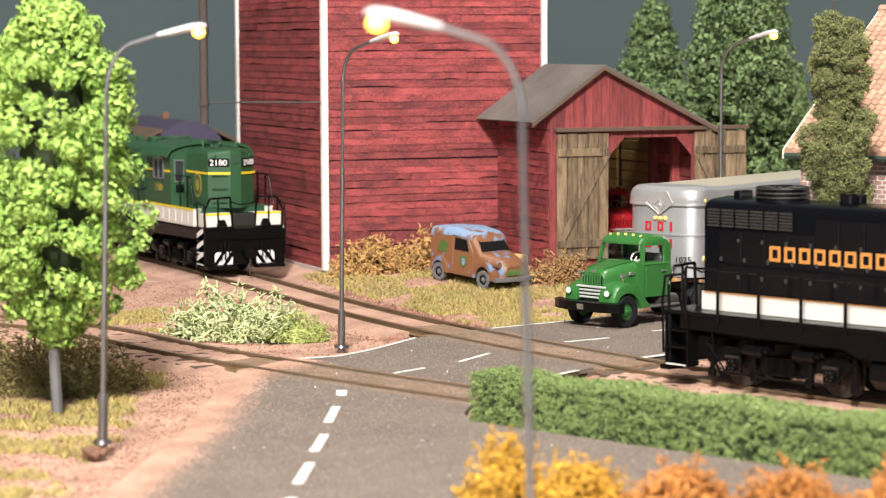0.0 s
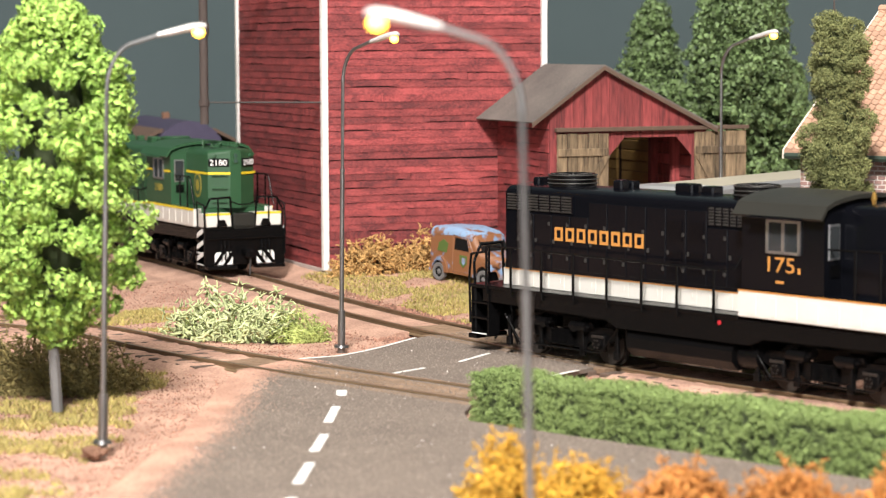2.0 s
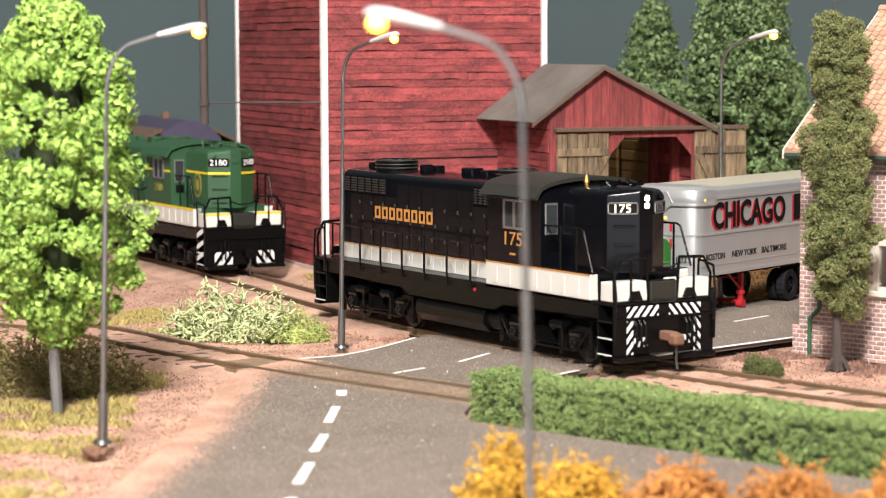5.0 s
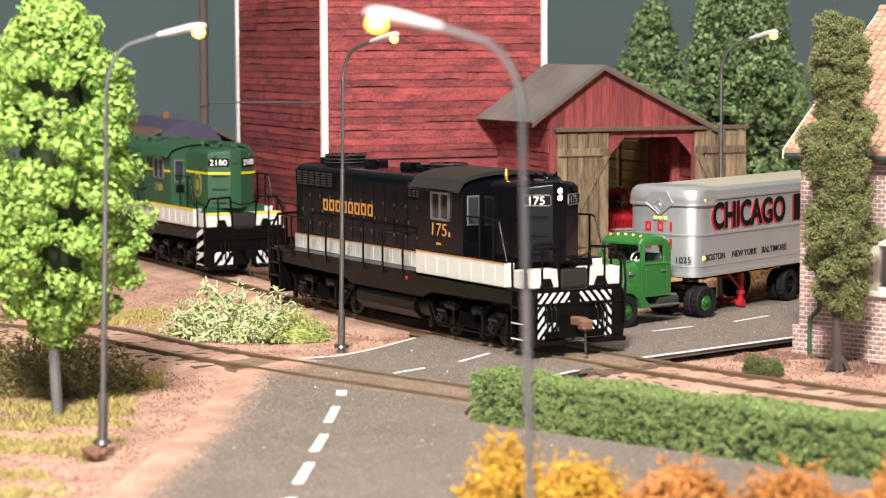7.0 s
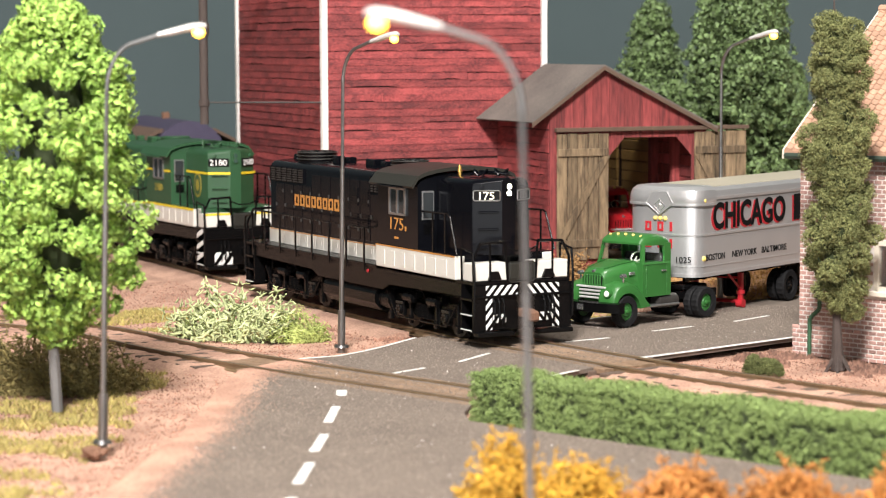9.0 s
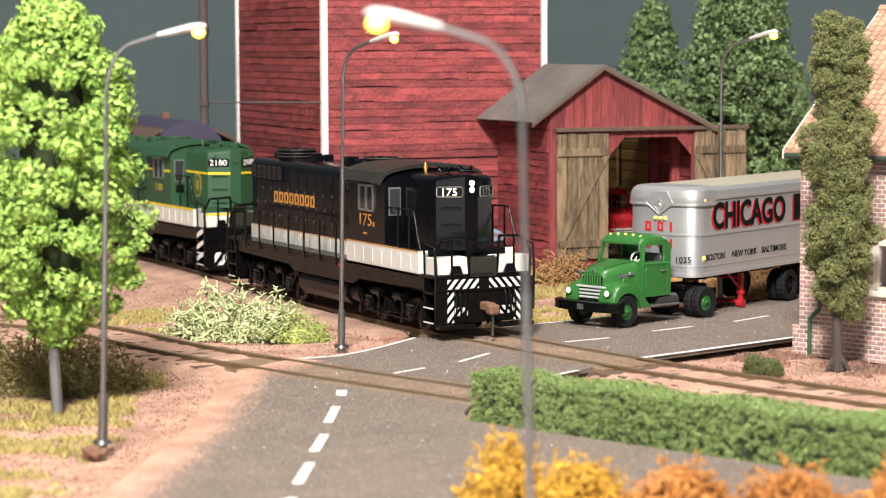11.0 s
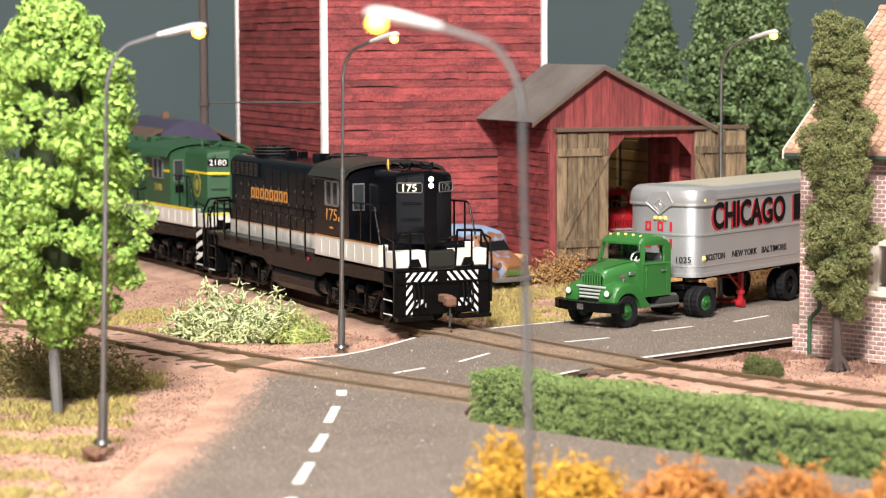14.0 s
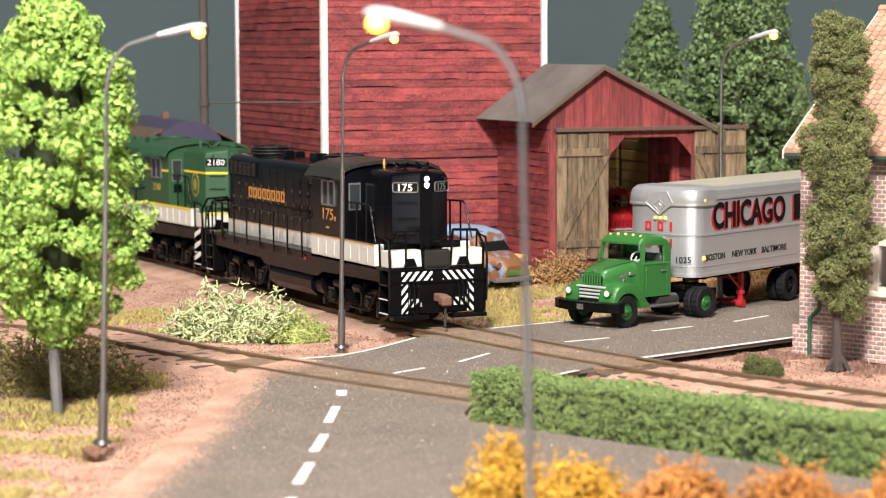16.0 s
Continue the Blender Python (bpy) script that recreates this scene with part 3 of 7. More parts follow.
def shed(at, rz):
    g = thing("shed", "weathered red wooden shed with grey roof and open doors", "shed", at, rz)
    W, D = 5.96, 4.4
    AP, EL, ER = (1.9, 7.0), (-0.08, 5.55), (W + 0.05, 5.0)

    def top(x):
        return EL[1] + (AP[1] - EL[1]) * (x - EL[0]) / (AP[0] - EL[0]) if x < AP[0] else AP[1] + (ER[1] - AP[1]) * (x - AP[0]) / (ER[0] - AP[0])
    # side wall of boards
    z = 0.0
    k = 0
    while z < 5.25:
        m = Matrix.Translation((S * 0.02, S * D, S * z)) @ pose(0, 0, 0, 0, RNG.normal() * 0.3, -90) @ Matrix.Diagonal((D - 0.12, 1, 1, 1))
        share("plank", BOARDS[k % 9], g, m=m)
        k += 1
        z += 0.255
    # added dark sheet, painting the shade behind this wall's boards
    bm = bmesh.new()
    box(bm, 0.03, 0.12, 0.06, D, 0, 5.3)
    part("side_wall", bm, "gap_shade", g, "dark sheet painted as the shade behind the boards", False)
    # far side wall: red boards in front, newer yellow boards behind
    for y0, y1, m in ((0.1, 3.4, "shed_red"), (3.7, 6.3, "yellow_wood"), (6.7, 10.5, "yellow_wood")):
        z = 0.0
        while z < 4.7:
            bm = bmesh.new()
            box(bm, W - 0.12 + RNG.uniform(-0.02, 0.02), W, y0, y1, z, z + 0.36, 0.02)
            part("plank", bm, m, g)
            z += 0.385
    # added dark sheet outside, painting the shade in the gaps between board fields
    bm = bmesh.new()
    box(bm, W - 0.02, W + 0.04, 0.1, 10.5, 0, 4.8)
    part("side_wall", bm, "gap_shade", g, "dark sheet painted as the shade in the far wall's gaps", False)
    # gable of upright boards over a lintel
    x = 0.0
    while x < W - 0.02:
        w = min(RNG.uniform(0.26, 0.40), W - x)
        bm = bmesh.new()
        prism(bm, [(x, 4.55), (x + w - 0.012, 4.55), (x + w - 0.012, top(x + w) - 0.02), (x, top(x) - 0.02)] if not (x < AP[0] < x + w) else [(x, 4.55), (x + w - 0.012, 4.55), (x + w - 0.012, top(x + w) - 0.02), (AP[0], AP[1] - 0.02), (x, top(x) - 0.02)], "y", 0.0, 0.06 + RNG.uniform(0, 0.02))
        part("plank", bm, "shed_red", g, smooth=False)
        x += w
    for x0, x1 in ((0.0, 0.22), (0.23, 0.5), (1.9, 2.2), (5.4, 5.68), (5.7, W)):
        bm = bmesh.new()
        box(bm, x0, x1, 0.0, 0.08, 0, 4.55, 0.01)
        part("post", bm, "shed_red", g)
    bm = bmesh.new()
    box(bm, 0.5, 1.9, 0.02, 0.07, 0, 4.55)
    part("front_wall", bm, "shed_red", g)
    for s, x in ((1, 2.2), (-1, 5.4)):
        bm = bmesh.new()
        prism(bm, [(x, 4.55), (x + s * 0.6, 4.55), (x, 3.9)], "y", 0.01, 0.07)
        part("corner_brace", bm, "shed_red", g, smooth=False)
    for x, y in ((W - 0.4, 3.35), (W - 0.4, 1.7)):
        bm = bmesh.new()
        box(bm, x, x + 0.3, y, y + 0.25, 0, 4.9, 0.02)
        part("post", bm, "shed_red", g, "red inner post")
    # roof slopes
    for a, c in (((-0.78, 5.10), AP), (AP, (W + 0.30, 4.82))):
        n = Vector((-(c[1] - a[1]), c[0] - a[0])).normalized() * 0.05
        bm = bmesh.new()
        prism(bm, [a, c, (c[0] + n.x, c[1] + n.y), (a[0] + n.x, a[1] + n.y)], "y", -0.28, D + 0.1)
        part("roof", bm, "roof_felt", g, "worn grey felt roof slope", False)
        bm = bmesh.new()
        prism(bm, [(a[0], a[1] - 0.14), (c[0], c[1] - 0.14), c, a], "y", -0.29, -0.23)
        part("barge_board", bm, "roof_edge", g, "dark brown barge board", False)
    # door rail and two sliding doors
    bm = bmesh.new()
    box(bm, 0.15, 7.55, -0.22, -0.002, 4.78, 4.92, 0.015)
    part("door_rail", bm, "roof_edge", g, "long weathered door rail")
    for x0, x1, sgn in ((0.2, 2.15, 1), (5.45, 7.5, -1)):
        door = tagged(new("door"), "weathered grey-brown plank door with braces")
        door.parent = g
        n = 5
        w = (x1 - x0) / n
        for i in range(n):
            bm = bmesh.new()
            box(bm, x0 + i * w + 0.012, x0 + (i + 1) * w - 0.012, -0.12, -0.06, 0.42 + RNG.uniform(-0.03, 0.03), 4.72 + RNG.uniform(-0.03, 0.03), 0.012)
            part("plank", bm, "old_wood", door)
        for z in (0.85, 3.95):
            bm = bmesh.new()
            box(bm, x0 + 0.03, x1 - 0.03, -0.19, -0.122, z, z + 0.26, 0.012)
            part("cross_bar", bm, "old_wood", door)
        bm = bmesh.new()
        xa, xb = (x0 + 0.15, x1 - 0.1) if sgn > 0 else (x1 - 0.15, x0 + 0.1)
        prism(bm, [(xa - 0.13, 1.1), (xa + 0.13, 1.1), (xb + 0.13, 3.96), (xb - 0.13, 3.96)], "y", -0.18, -0.121)
        part("brace", bm, "old_wood", door, smooth=False)
    return g


shed((3.63, 77.6, 0.2), 22.2)

# ---- brick house ----


def house(at, rz):
    h = thing("brick_house", "pale red brick house with tan tiled gable roof", "house", at, rz)
    Lx, Dy, Hw = 9.0, 8.0, 5.4
    bm = bmesh.new()
    # front wall with a window opening
    x0, x1, z0, z1 = 2.35, 3.75, 1.85, 3.15
    for a in ((0, x0, 0, Hw), (x1, Lx, 0, Hw), (x0, x1, 0, z0), (x0, x1, z1, Hw)):
        box(bm, a[0], a[1], 0, 0.25, a[2], a[3])
    box(bm, 0, 0.25, 0.25, Dy, 0, Hw)
    box(bm, 0.25, Lx, Dy - 0.25, Dy, 0, Hw)
    prism(bm, [(0.0, Hw), (Dy, Hw), (Dy / 2, Hw + 3.4)], "x", 0, 0.25)
    part("wall", bm, "mortar", h, "pale mortar wall behind the bricks", False)
    # window
    win = tagged(new("window"), "cream framed window with dark glass")
    win.parent = h
    bm = bmesh.new()
    for a in ((x0, x1, z0, z0 + 0.12), (x0, x1, z1 - 0.12, z1), (x0, x0 + 0.12, z0, z1), (x1 - 0.12, x1, z0, z1), ((x0 + x1) / 2 - 0.05, (x0 + x1) / 2 + 0.05, z0, z1)):
        box(bm, a[0], a[1], -0.06, 0.12, a[2], a[3])
    part("window_frame", bm, "cream", win, smooth=False)
    bm = bmesh.new()
    box(bm, x0, x1, 0.05, 0.07, z0, z1)
    part("pane", bm, "glass", win, smooth=False)
    bm = bmesh.new()
    box(bm, x0 - 0.15, x1 + 0.15, -0.16, 0.03, z0 - 0.14, z0, 0.02)
    part("window_sill", bm, "cream", win)
    # downpipe and gutter
    bm = bmesh.new()
    pipe(bm, [(0.5, -0.25, 0.0), (0.5, -0.25, 0.75), (0.5, -0.25, 1.02), (0.7, -0.1, 1.25), (0.7, -0.1, Hw - 0.1)], 0.055)
    part("downpipe", bm, "pipe_green", h, "dark green downpipe")
    bm = bmesh.new()
    rod(bm, (-0.2, -0.42, Hw - 0.12), (Lx, -0.42, Hw - 0.12), 0.09)
    part("gutter", bm, "gutter", h, "dark gutter under the eaves")
    # roof with overlapping tiles
    ov = 0.22
    rise, run = 3.72, Dy / 2 + 0.45
    for sgn in (1, -1):
        bm = bmesh.new()
        y0 = -0.45 if sgn > 0 else Dy + 0.45
        prism(bm, [(y0, Hw - 0.08), (Dy / 2, Hw + rise - 0.08), (Dy / 2, Hw + rise), (y0, Hw)], "x", -ov, Lx + ov)
        part("roof", bm, "tile", h, "tan clay tile roof slope", False)
    bm = bmesh.new()
    rows, tw = 29, 0.24
    sl = math.hypot(run, rise)
    for r in range(rows):
        s0 = r / rows
        n = int((Lx * 0.55 + ov) / tw)
        for i in range(n):
            xa = -ov + i * tw
            ya, za = -0.45 + s0 * run, Hw + s0 * rise
            yb, zb = -0.45 + (s0 + 1.12 / rows) * run, Hw + (s0 + 1.12 / rows) * rise
            up = 0.035 + 0.012 * lump(i, r, 0.9)
            pts = [(0, 0.02), (tw * 0.28, up + 0.035), (tw * 0.6, up), (tw * 0.94, 0.02)]
            va = [bm.verts.new((xa + u, ya, za + v + 0.035)) for u, v in pts]
            vb = [bm.verts.new((xa + u, yb, zb + v)) for u, v in pts]
            vc = [bm.verts.new((xa + u, ya, za)) for u, v in (pts[0], pts[-1])]
            for j in range(3):
                bm.faces.new((va[j], va[j + 1], vb[j + 1], vb[j]))
            bm.faces.new((vc[0], vc[1], va[3], va[2], va[1], va[0]))
    tiles = part("roof_tiles", bm, "tile", h, "rows of tan clay tiles", False)
    tagged(tiles, kind="stuff")
    bm = bmesh.new()
    rod(bm, (-ov - 0.02, Dy / 2, Hw + rise + 0.02), (Lx + ov, Dy / 2, Hw + rise + 0.02), 0.12)
    part("ridge", bm, "tile", h)
    bm = bmesh.new()
    prism(bm, [(-0.47, Hw - 0.2), (Dy / 2, Hw + rise - 0.2), (Dy / 2, Hw + rise + 0.03), (-0.47, Hw + 0.03)], "x", -ov - 0.05, -ov)
    part("barge_board", bm, "cream", h, smooth=False)
    # bricks in running bond; a stepped plinth below
    bl, bh, jt = 0.205, 0.082, 0.036
    meshes = []
    for w in (bl, bl / 2):
        b1 = bmesh.new()
        box(b1, 0, w, -0.02, 0.03, 0, bh, 0.007)
        meshes.append(mesh_of("brick", b1, "brick"))
    count = 0
    rest = bmesh.new()
    z, row = 0.01, 0
    while z < Hw - 0.15:
        plinth = z < 0.72
        y = -0.14 if plinth else 0.0
        x = (-0.12 if plinth else 0.0)
        first = row % 2
        while x < 4.4:
            w = bl / 2 if first else bl
            first = 0
            inside = x + w > x0 - 0.02 and x < x1 + 0.02 and z + bh > z0 - 0.16 and z < z1
            if not inside:
                seen = x < 0.75 or (x > 1.25 and z < 1.75)
                if seen and count < 300:
                    share("brick", meshes[0 if w == bl else 1], h, (x, y - 0.001, z))
                    count += 1
                else:
                    box(rest, x, x + w, y - 0.021, y + 0.03, z, z + bh)
            x += w + jt
        z += bh + jt
        row += 1
    bm = bmesh.new()
    box(bm, -0.115, 4.7, -0.135, 0.02, 0.0, 0.73)
    part("plinth", bm, "mortar", h, "mortar bed of the brick plinth", False)
    tagged(part("brickwork", rest, "brick", h, "courses of pale red bricks", False), kind="stuff")
    return h


house((9.44, 60.5, -0.27), -44.2)

# ---- locomotives ----


def hood_ring(x, hw, z0, z1, r=0.28):
    pts = [(-hw, z0), (-hw, z1 - r)]
    for k in range(1, 5):
        a = math.pi / 2 * k / 5
        pts.append((-hw + r * (1 - math.cos(a)) * 1.0, z1 - r + r * math.sin(a) * 0.8))
    pts += [(-hw + r, z1 - 0.05), (0, z1)]
    right = [(-y, z) for y, z in pts[:-1]][::-1]
    return [(x, y, z) for y, z in pts + right]


def bars_word(parent, x0, x1, z0, z1, y, material):
    """The railway's name as plain open frames of the letters' size."""
    n = 8
    w = (x1 - x0) / n
    k = 0.075
    for i in range(n):
        a, b = x0 + i * w + 0.055, x0 + (i + 1) * w - 0.055
        bm = bmesh.new()
        for u0, u1, v0, v1 in ((a, a + k, z0, z1), (b - k, b, z0, z1), (a + k, b - k, z1 - k, z1), (a + k, b - k, z0, z0 + k)):
            box(bm, u0, u1, y - 0.012, y, v0, v1)
        part("letter_frame", bm, material, parent, smooth=False)


def clipped(pts, lo_y, hi_y, lo_z, hi_z):
    """A polygon cut to a rectangle."""
    for axis, lim, sign in ((0, lo_y, 1), (0, hi_y, -1), (1, lo_z, 1), (1, hi_z, -1)):
        out = []
        for a, b in zip(pts, pts[1:] + pts[:1]):
            ia, ib = sign * (a[axis] - lim) >= 0, sign * (b[axis] - lim) >= 0
            if ia:
                out.append(a)
            if ia != ib:
                k = (lim - a[axis]) / (b[axis] - a[axis])
                out.append((a[0] + k * (b[0] - a[0]), a[1] + k * (b[1] - a[1])))
        pts = out
        if len(pts) < 3:
            return []
    return pts


def locomotive(label, paint, roofpaint, number, lit, stripes):
    lo = thing("diesel_locomotive", label, "locomotive")
    ink = "gold" if stripes == 0 else "loco_stripe_yellow"
    # underframe with side sills
    bm = bmesh.new()
    box(bm, -7.3, 7.2, -0.7, 0.7, 1.05, 1.62)
    for s in (-1, 1):
        prism(bm, [(-7.2, 1.62), (6.9, 1.62), (6.9, 1.30), (2.6, 1.22), (2.2, 1.05), (-2.2, 1.05), (-2.6, 1.22), (-7.2, 1.30)], "y", s * 1.38, s * 1.46)
    part("underframe", bm, "under_black", lo, smooth=False)
    bm = bmesh.new()
    box(bm, -7.75, 1.85, -1.5, 1.5, 1.62, 1.72, 0.015)
    box(bm, 6.55, 7.55, -1.45, 1.45, 1.62, 1.72, 0.015)
    part("walkway", bm, "under_black", lo)
    # white band: on the hood behind, on the raised boxes in front
    for s in (-1, 1):
        bm = bmesh.new()
        box(bm, -6.98, 1.84, s * 0.86, s * 0.94, 1.721, 2.16, 0.01)
        for x in np.arange(-6.4, 1.6, 0.58):
            box(bm, x, x + 0.025, s * 0.94, s * 0.952, 1.76, 2.12)
            box(bm, x + 0.42, x + 0.46, s * 0.94, s * 0.955, 1.90, 2.02)
        part("band_panel", bm, "loco_white", lo, "white painted lower band", False)
        bm = bmesh.new()
        box(bm, 1.85, 6.62, s * 1.2, s * 1.5, 1.70, 2.33, 0.02)
        for x in np.arange(2.2, 6.5, 0.62):
            box(bm, x, x + 0.22, s * 1.5, s * 1.515, 1.78, 2.2)
        part("battery_box", bm, "loco_white", lo, "white painted box side")
        if not stripes:
            bm = bmesh.new()
            box(bm, 1.86, 6.61, s * 1.503, s * 1.512, 2.30, 2.335)
            box(bm, -6.9, 1.8, s * 0.942, s * 0.95, 2.135, 2.165)
            part("side_stripe", bm, "gold", lo, "thin gold line over the white band", False)
        if stripes:
            bm = bmesh.new()
            box(bm, 1.86, 6.61, s * 1.503, s * 1.512, 2.26, 2.34)
            box(bm, -6.9, 1.8, s * 0.942, s * 0.95, 2.1, 2.17)
            box(bm, -6.9, 2.0, s * 0.903, s * 0.912, 3.5, 3.58)
            box(bm, 4.45, 6.45, s * 0.903, s * 0.912, 3.5, 3.58)
            box(bm, 1.96, 2.7, s * 1.503, s * 1.512, 3.5, 3.58)
            box(bm, 3.8, 4.44, s * 1.503, s * 1.512, 3.5, 3.58)
            part("side_stripe", bm, "loco_stripe_yellow", lo, "thin yellow stripe", False)
    bm = bmesh.new()
    box(bm, 1.85, 6.60, -1.19, 1.19, 1.75, 2.32)
    box(bm, 1.88, 6.58, -1.48, 1.48, 2.331, 2.36)
    part("front_deck", bm, paint, lo, smooth=False)
    # hoods
    bm = bmesh.new()
    loft(bm, [hood_ring(-7.0, 0.80, 1.73, 4.28), hood_ring(-6.93, 0.9, 1.73, 4.36), hood_ring(2.0, 0.9, 1.73, 4.36)])
    hood = part("long_hood", bm, paint, lo)
    bm = bmesh.new()
    loft(bm, [hood_ring(4.3, 0.9, 2.33, 4.42), hood_ring(6.28, 0.9, 2.33, 4.42), hood_ring(6.42, 0.86, 2.33, 4.42), hood_ring(6.86, 0.20, 2.33, 4.40, 0.12)])
    nose = part("short_hood", bm, paint, lo)
    # cab
    bm = bmesh.new()

    def arch(x, w, z):
        return [(x, -w, 2.3), (x, -w, z)] + [(x, w * math.sin(a), z + 0.34 * math.cos(a)) for a in np.linspace(-1.25, 1.25, 9)] + [(x, w, z), (x, w, 2.3)]
    loft(bm, [arch(1.95, 1.48, 4.1), arch(4.42, 1.48, 4.1)])
    cab = part("cab", bm, paint, lo)
    bm = bmesh.new()
    rf = [(y, z) for _, y, z in arch(0, 1.58, 4.16)[2:-2]]
    prism(bm, [(-1.72, 4.08)] + [(y, z + 0.10) for y, z in rf] + [(1.72, 4.08), (1.66, 4.03)] + [(y, z - 0.0) for y, z in rf[::-1]] + [(-1.66, 4.03)], "x", 1.85, 4.52)
    part("cab_roof", bm, "cab_roof_black" if not stripes else roofpaint, lo, smooth=True)
    for s in (-1, 1):
        win = tagged(new("cab_window"), "sliding cab side window in a pale frame")
        win.parent = lo
        bm = bmesh.new()
        for a in ((2.72, 3.74, 3.22, 3.28), (2.72, 3.74, 3.93, 3.99), (2.72, 2.79, 3.22, 3.99), (3.19, 3.27, 3.22, 3.99), (3.67, 3.74, 3.22, 3.99)):
            box(bm, a[0], a[1], s * 1.485, s * 1.53, a[2], a[3])
        part("window_frame", bm, "steel", win, smooth=False)
        bm = bmesh.new()
        box(bm, 2.78, 3.68, s * 1.482, s * 1.50, 3.27, 3.94)
        part("pane", bm, "window_dark", win, smooth=False)
        bm = bmesh.new()
        box(bm, 2.4, 3.95, s * 1.5, s * 1.85, 4.02, 4.06, 0.01)
        part("sunshade", bm, roofpaint, lo)
        # front cab window beside the short hood
        bm = bmesh.new()
        box(bm, 4.42, 4.45, s * 0.98, s * 1.36, 3.15, 3.95, 0.01)
        part("front_window_frame", bm, "steel", lo)
        bm = bmesh.new()
        box(bm, 4.452, 4.46, s * 1.02, s * 1.32, 3.2, 3.9)
        part("pane", bm, "window_dark", lo, smooth=False)
        bm = bmesh.new()
        for z in np.arange(2.78, 3.02, 0.06):
            box(bm, 4.42, 4.46, s * 1.0, s * 1.3, z, z + 0.035)
        part("louvre", bm, "under_black", lo, smooth=False)
    # hood doors, latches and grilles
    for s in (-1, 1):
        for i, x in enumerate(np.arange(-6.5, 1.7, 0.68)):
            bm = bmesh.new()
            top = 3.62 if x < -4.3 or x > 0.2 else 4.0
            box(bm, x + 0.02, x + 0.66, s * 0.895, s * 0.918, 2.25, top, 0.008)
            door = part("hood_door", bm, paint, lo)
            bm = bmesh.new()
            for z in (2.5, 3.35):
                box(bm, x + 0.56, x + 0.62, s * 0.915, s * 0.945, z, z + 0.09)
            box(bm, x + 0.06, x + 0.12, s * 0.915, s * 0.95, 2.9, 3.0)
            part("latch", bm, "dark_steel" if not stripes else paint, door, smooth=False)
        for x0, x1 in ((-6.85, -4.35), (0.35, 1.75)):
            gr = tagged(new("grille"), "louvred radiator grille")
            gr.parent = lo
            bm = bmesh.new()
            box(bm, x0, x1, s * 0.89, s * 0.905, 3.68, 4.12)
            part("backing", bm, "black_ink_and_shade", gr, smooth=False)
            for z in np.arange(3.70, 4.12, 0.072):
                bm = bmesh.new()
                box(bm, x0, x1, s * 0.9, s * 0.945, z, z + 0.035)
                part("slat", bm, "dark_steel" if not stripes else paint, gr, smooth=False)
            bm = bmesh.new()
            for x in np.linspace(x0, x1, 7):
                box(bm, x - 0.02, x + 0.02, s * 0.9, s * 0.955, 3.67, 4.14)
            part("mullion", bm, paint, gr, smooth=False)
        for x0 in (-1.0, -0.3, 1.25):
            bm = bmesh.new()
            for z in np.arange(2.5, 2.95, 0.075):
                box(bm, x0, x0 + 0.5, s * 0.918, s * 0.945, z, z + 0.045)
                if x0 < 0.5:
                    box(bm, x0, x0 + 0.5, s * 0.918, s * 0.945, z + 0.75, z + 0.795)
            part("louvre", bm, paint, lo, smooth=False)
    # roof fittings
    for x, r in ((-5.35, 0.62), (1.05, 0.55)):
        fan = tagged(new("fan"), "round roof fan")
        fan.parent = lo
        bm = bmesh.new()
        n = 28
        out = [(x + r * math.cos(2 * math.pi * i / n), r * math.sin(2 * math.pi * i / n)) for i in range(n)]
        loft(bm, [[(a, b, 4.3) for a, b in out], [(a, b, 4.60) for a, b in out], [(x + (a - x) * 0.93, b * 0.93, 4.64) for a, b in out], [(x + (a - x) * 0.85, b * 0.85, 4.62) for a, b in out], [(x + (a - x) * 0.84, b * 0.84, 4.52) for a, b in out]])
        part("housing", bm, "under_black" if not stripes else paint, fan)
        bm = bmesh.new()
        rod(bm, (x, 0, 4.52), (x, 0, 4.60), 0.14, 0.12, 10)
        for k in range(8):
            a = k * math.pi / 4
            rod(bm, (x, 0, 4.59), (x + 0.84 * r * math.cos(a), 0.84 * r * math.sin(a), 4.61), 0.02, 0.02, 4)
        part("grid", bm, "dark_steel", fan, smooth=False)
        bm = bmesh.new()
        for zz in (4.40, 4.50, 4.605):
            ring = [(x + 1.02 * (a - x), 1.02 * b, zz) for a, b in out]
            pipe(bm, ring + ring[:1], 0.016, 4)
        part("rim", bm, "dark_steel" if not stripes else paint, fan)
    for x, y, a, b, z in ((-3.4, -0.15, 0.16, 0.16, 4.56), (-3.4, 0.25, 0.14, 0.14, 4.52), (-1.2, 0.0, 0.3, 0.2, 4.56), (-0.5, 0.1, 0.2, 0.2, 4.52), (-6.5, 0.0, 0.12, 0.25, 4.5)):
        bm = bmesh.new()
        box(bm, x - a, x + a, y - b, y + b, 4.3, z, 0.04)
        part("exhaust_pipe", bm, roofpaint, lo)
    bm = bmesh.new()
    rod(bm, (4.95, -0.45, 4.35), (4.95, -0.45, 4.52), 0.05)
    rod(bm, (4.95, -0.45, 4.48), (4.95, -0.45, 4.66), 0.075, 0.035, 10)
    part("bell", bm, "brass" if not stripes else paint, lo, "brass bell on the hood roof")
    bm = bmesh.new()
    for y in (-0.32, 0.32):
        c = [(5.9 + 0.16 * math.cos(a), y + 0.16 * math.sin(a) * 1.2, 4.45 + 0.08 * math.sin(a * 2) + 0.05) for a in np.linspace(0, 6.2, 9)]
        pipe(bm, c, 0.028, 5)
    pipe(bm, [(5.6, -0.5, 4.42), (5.75, -0.2, 4.52), (6.0, 0.05, 4.5), (6.2, 0.4, 4.45)], 0.03, 5)
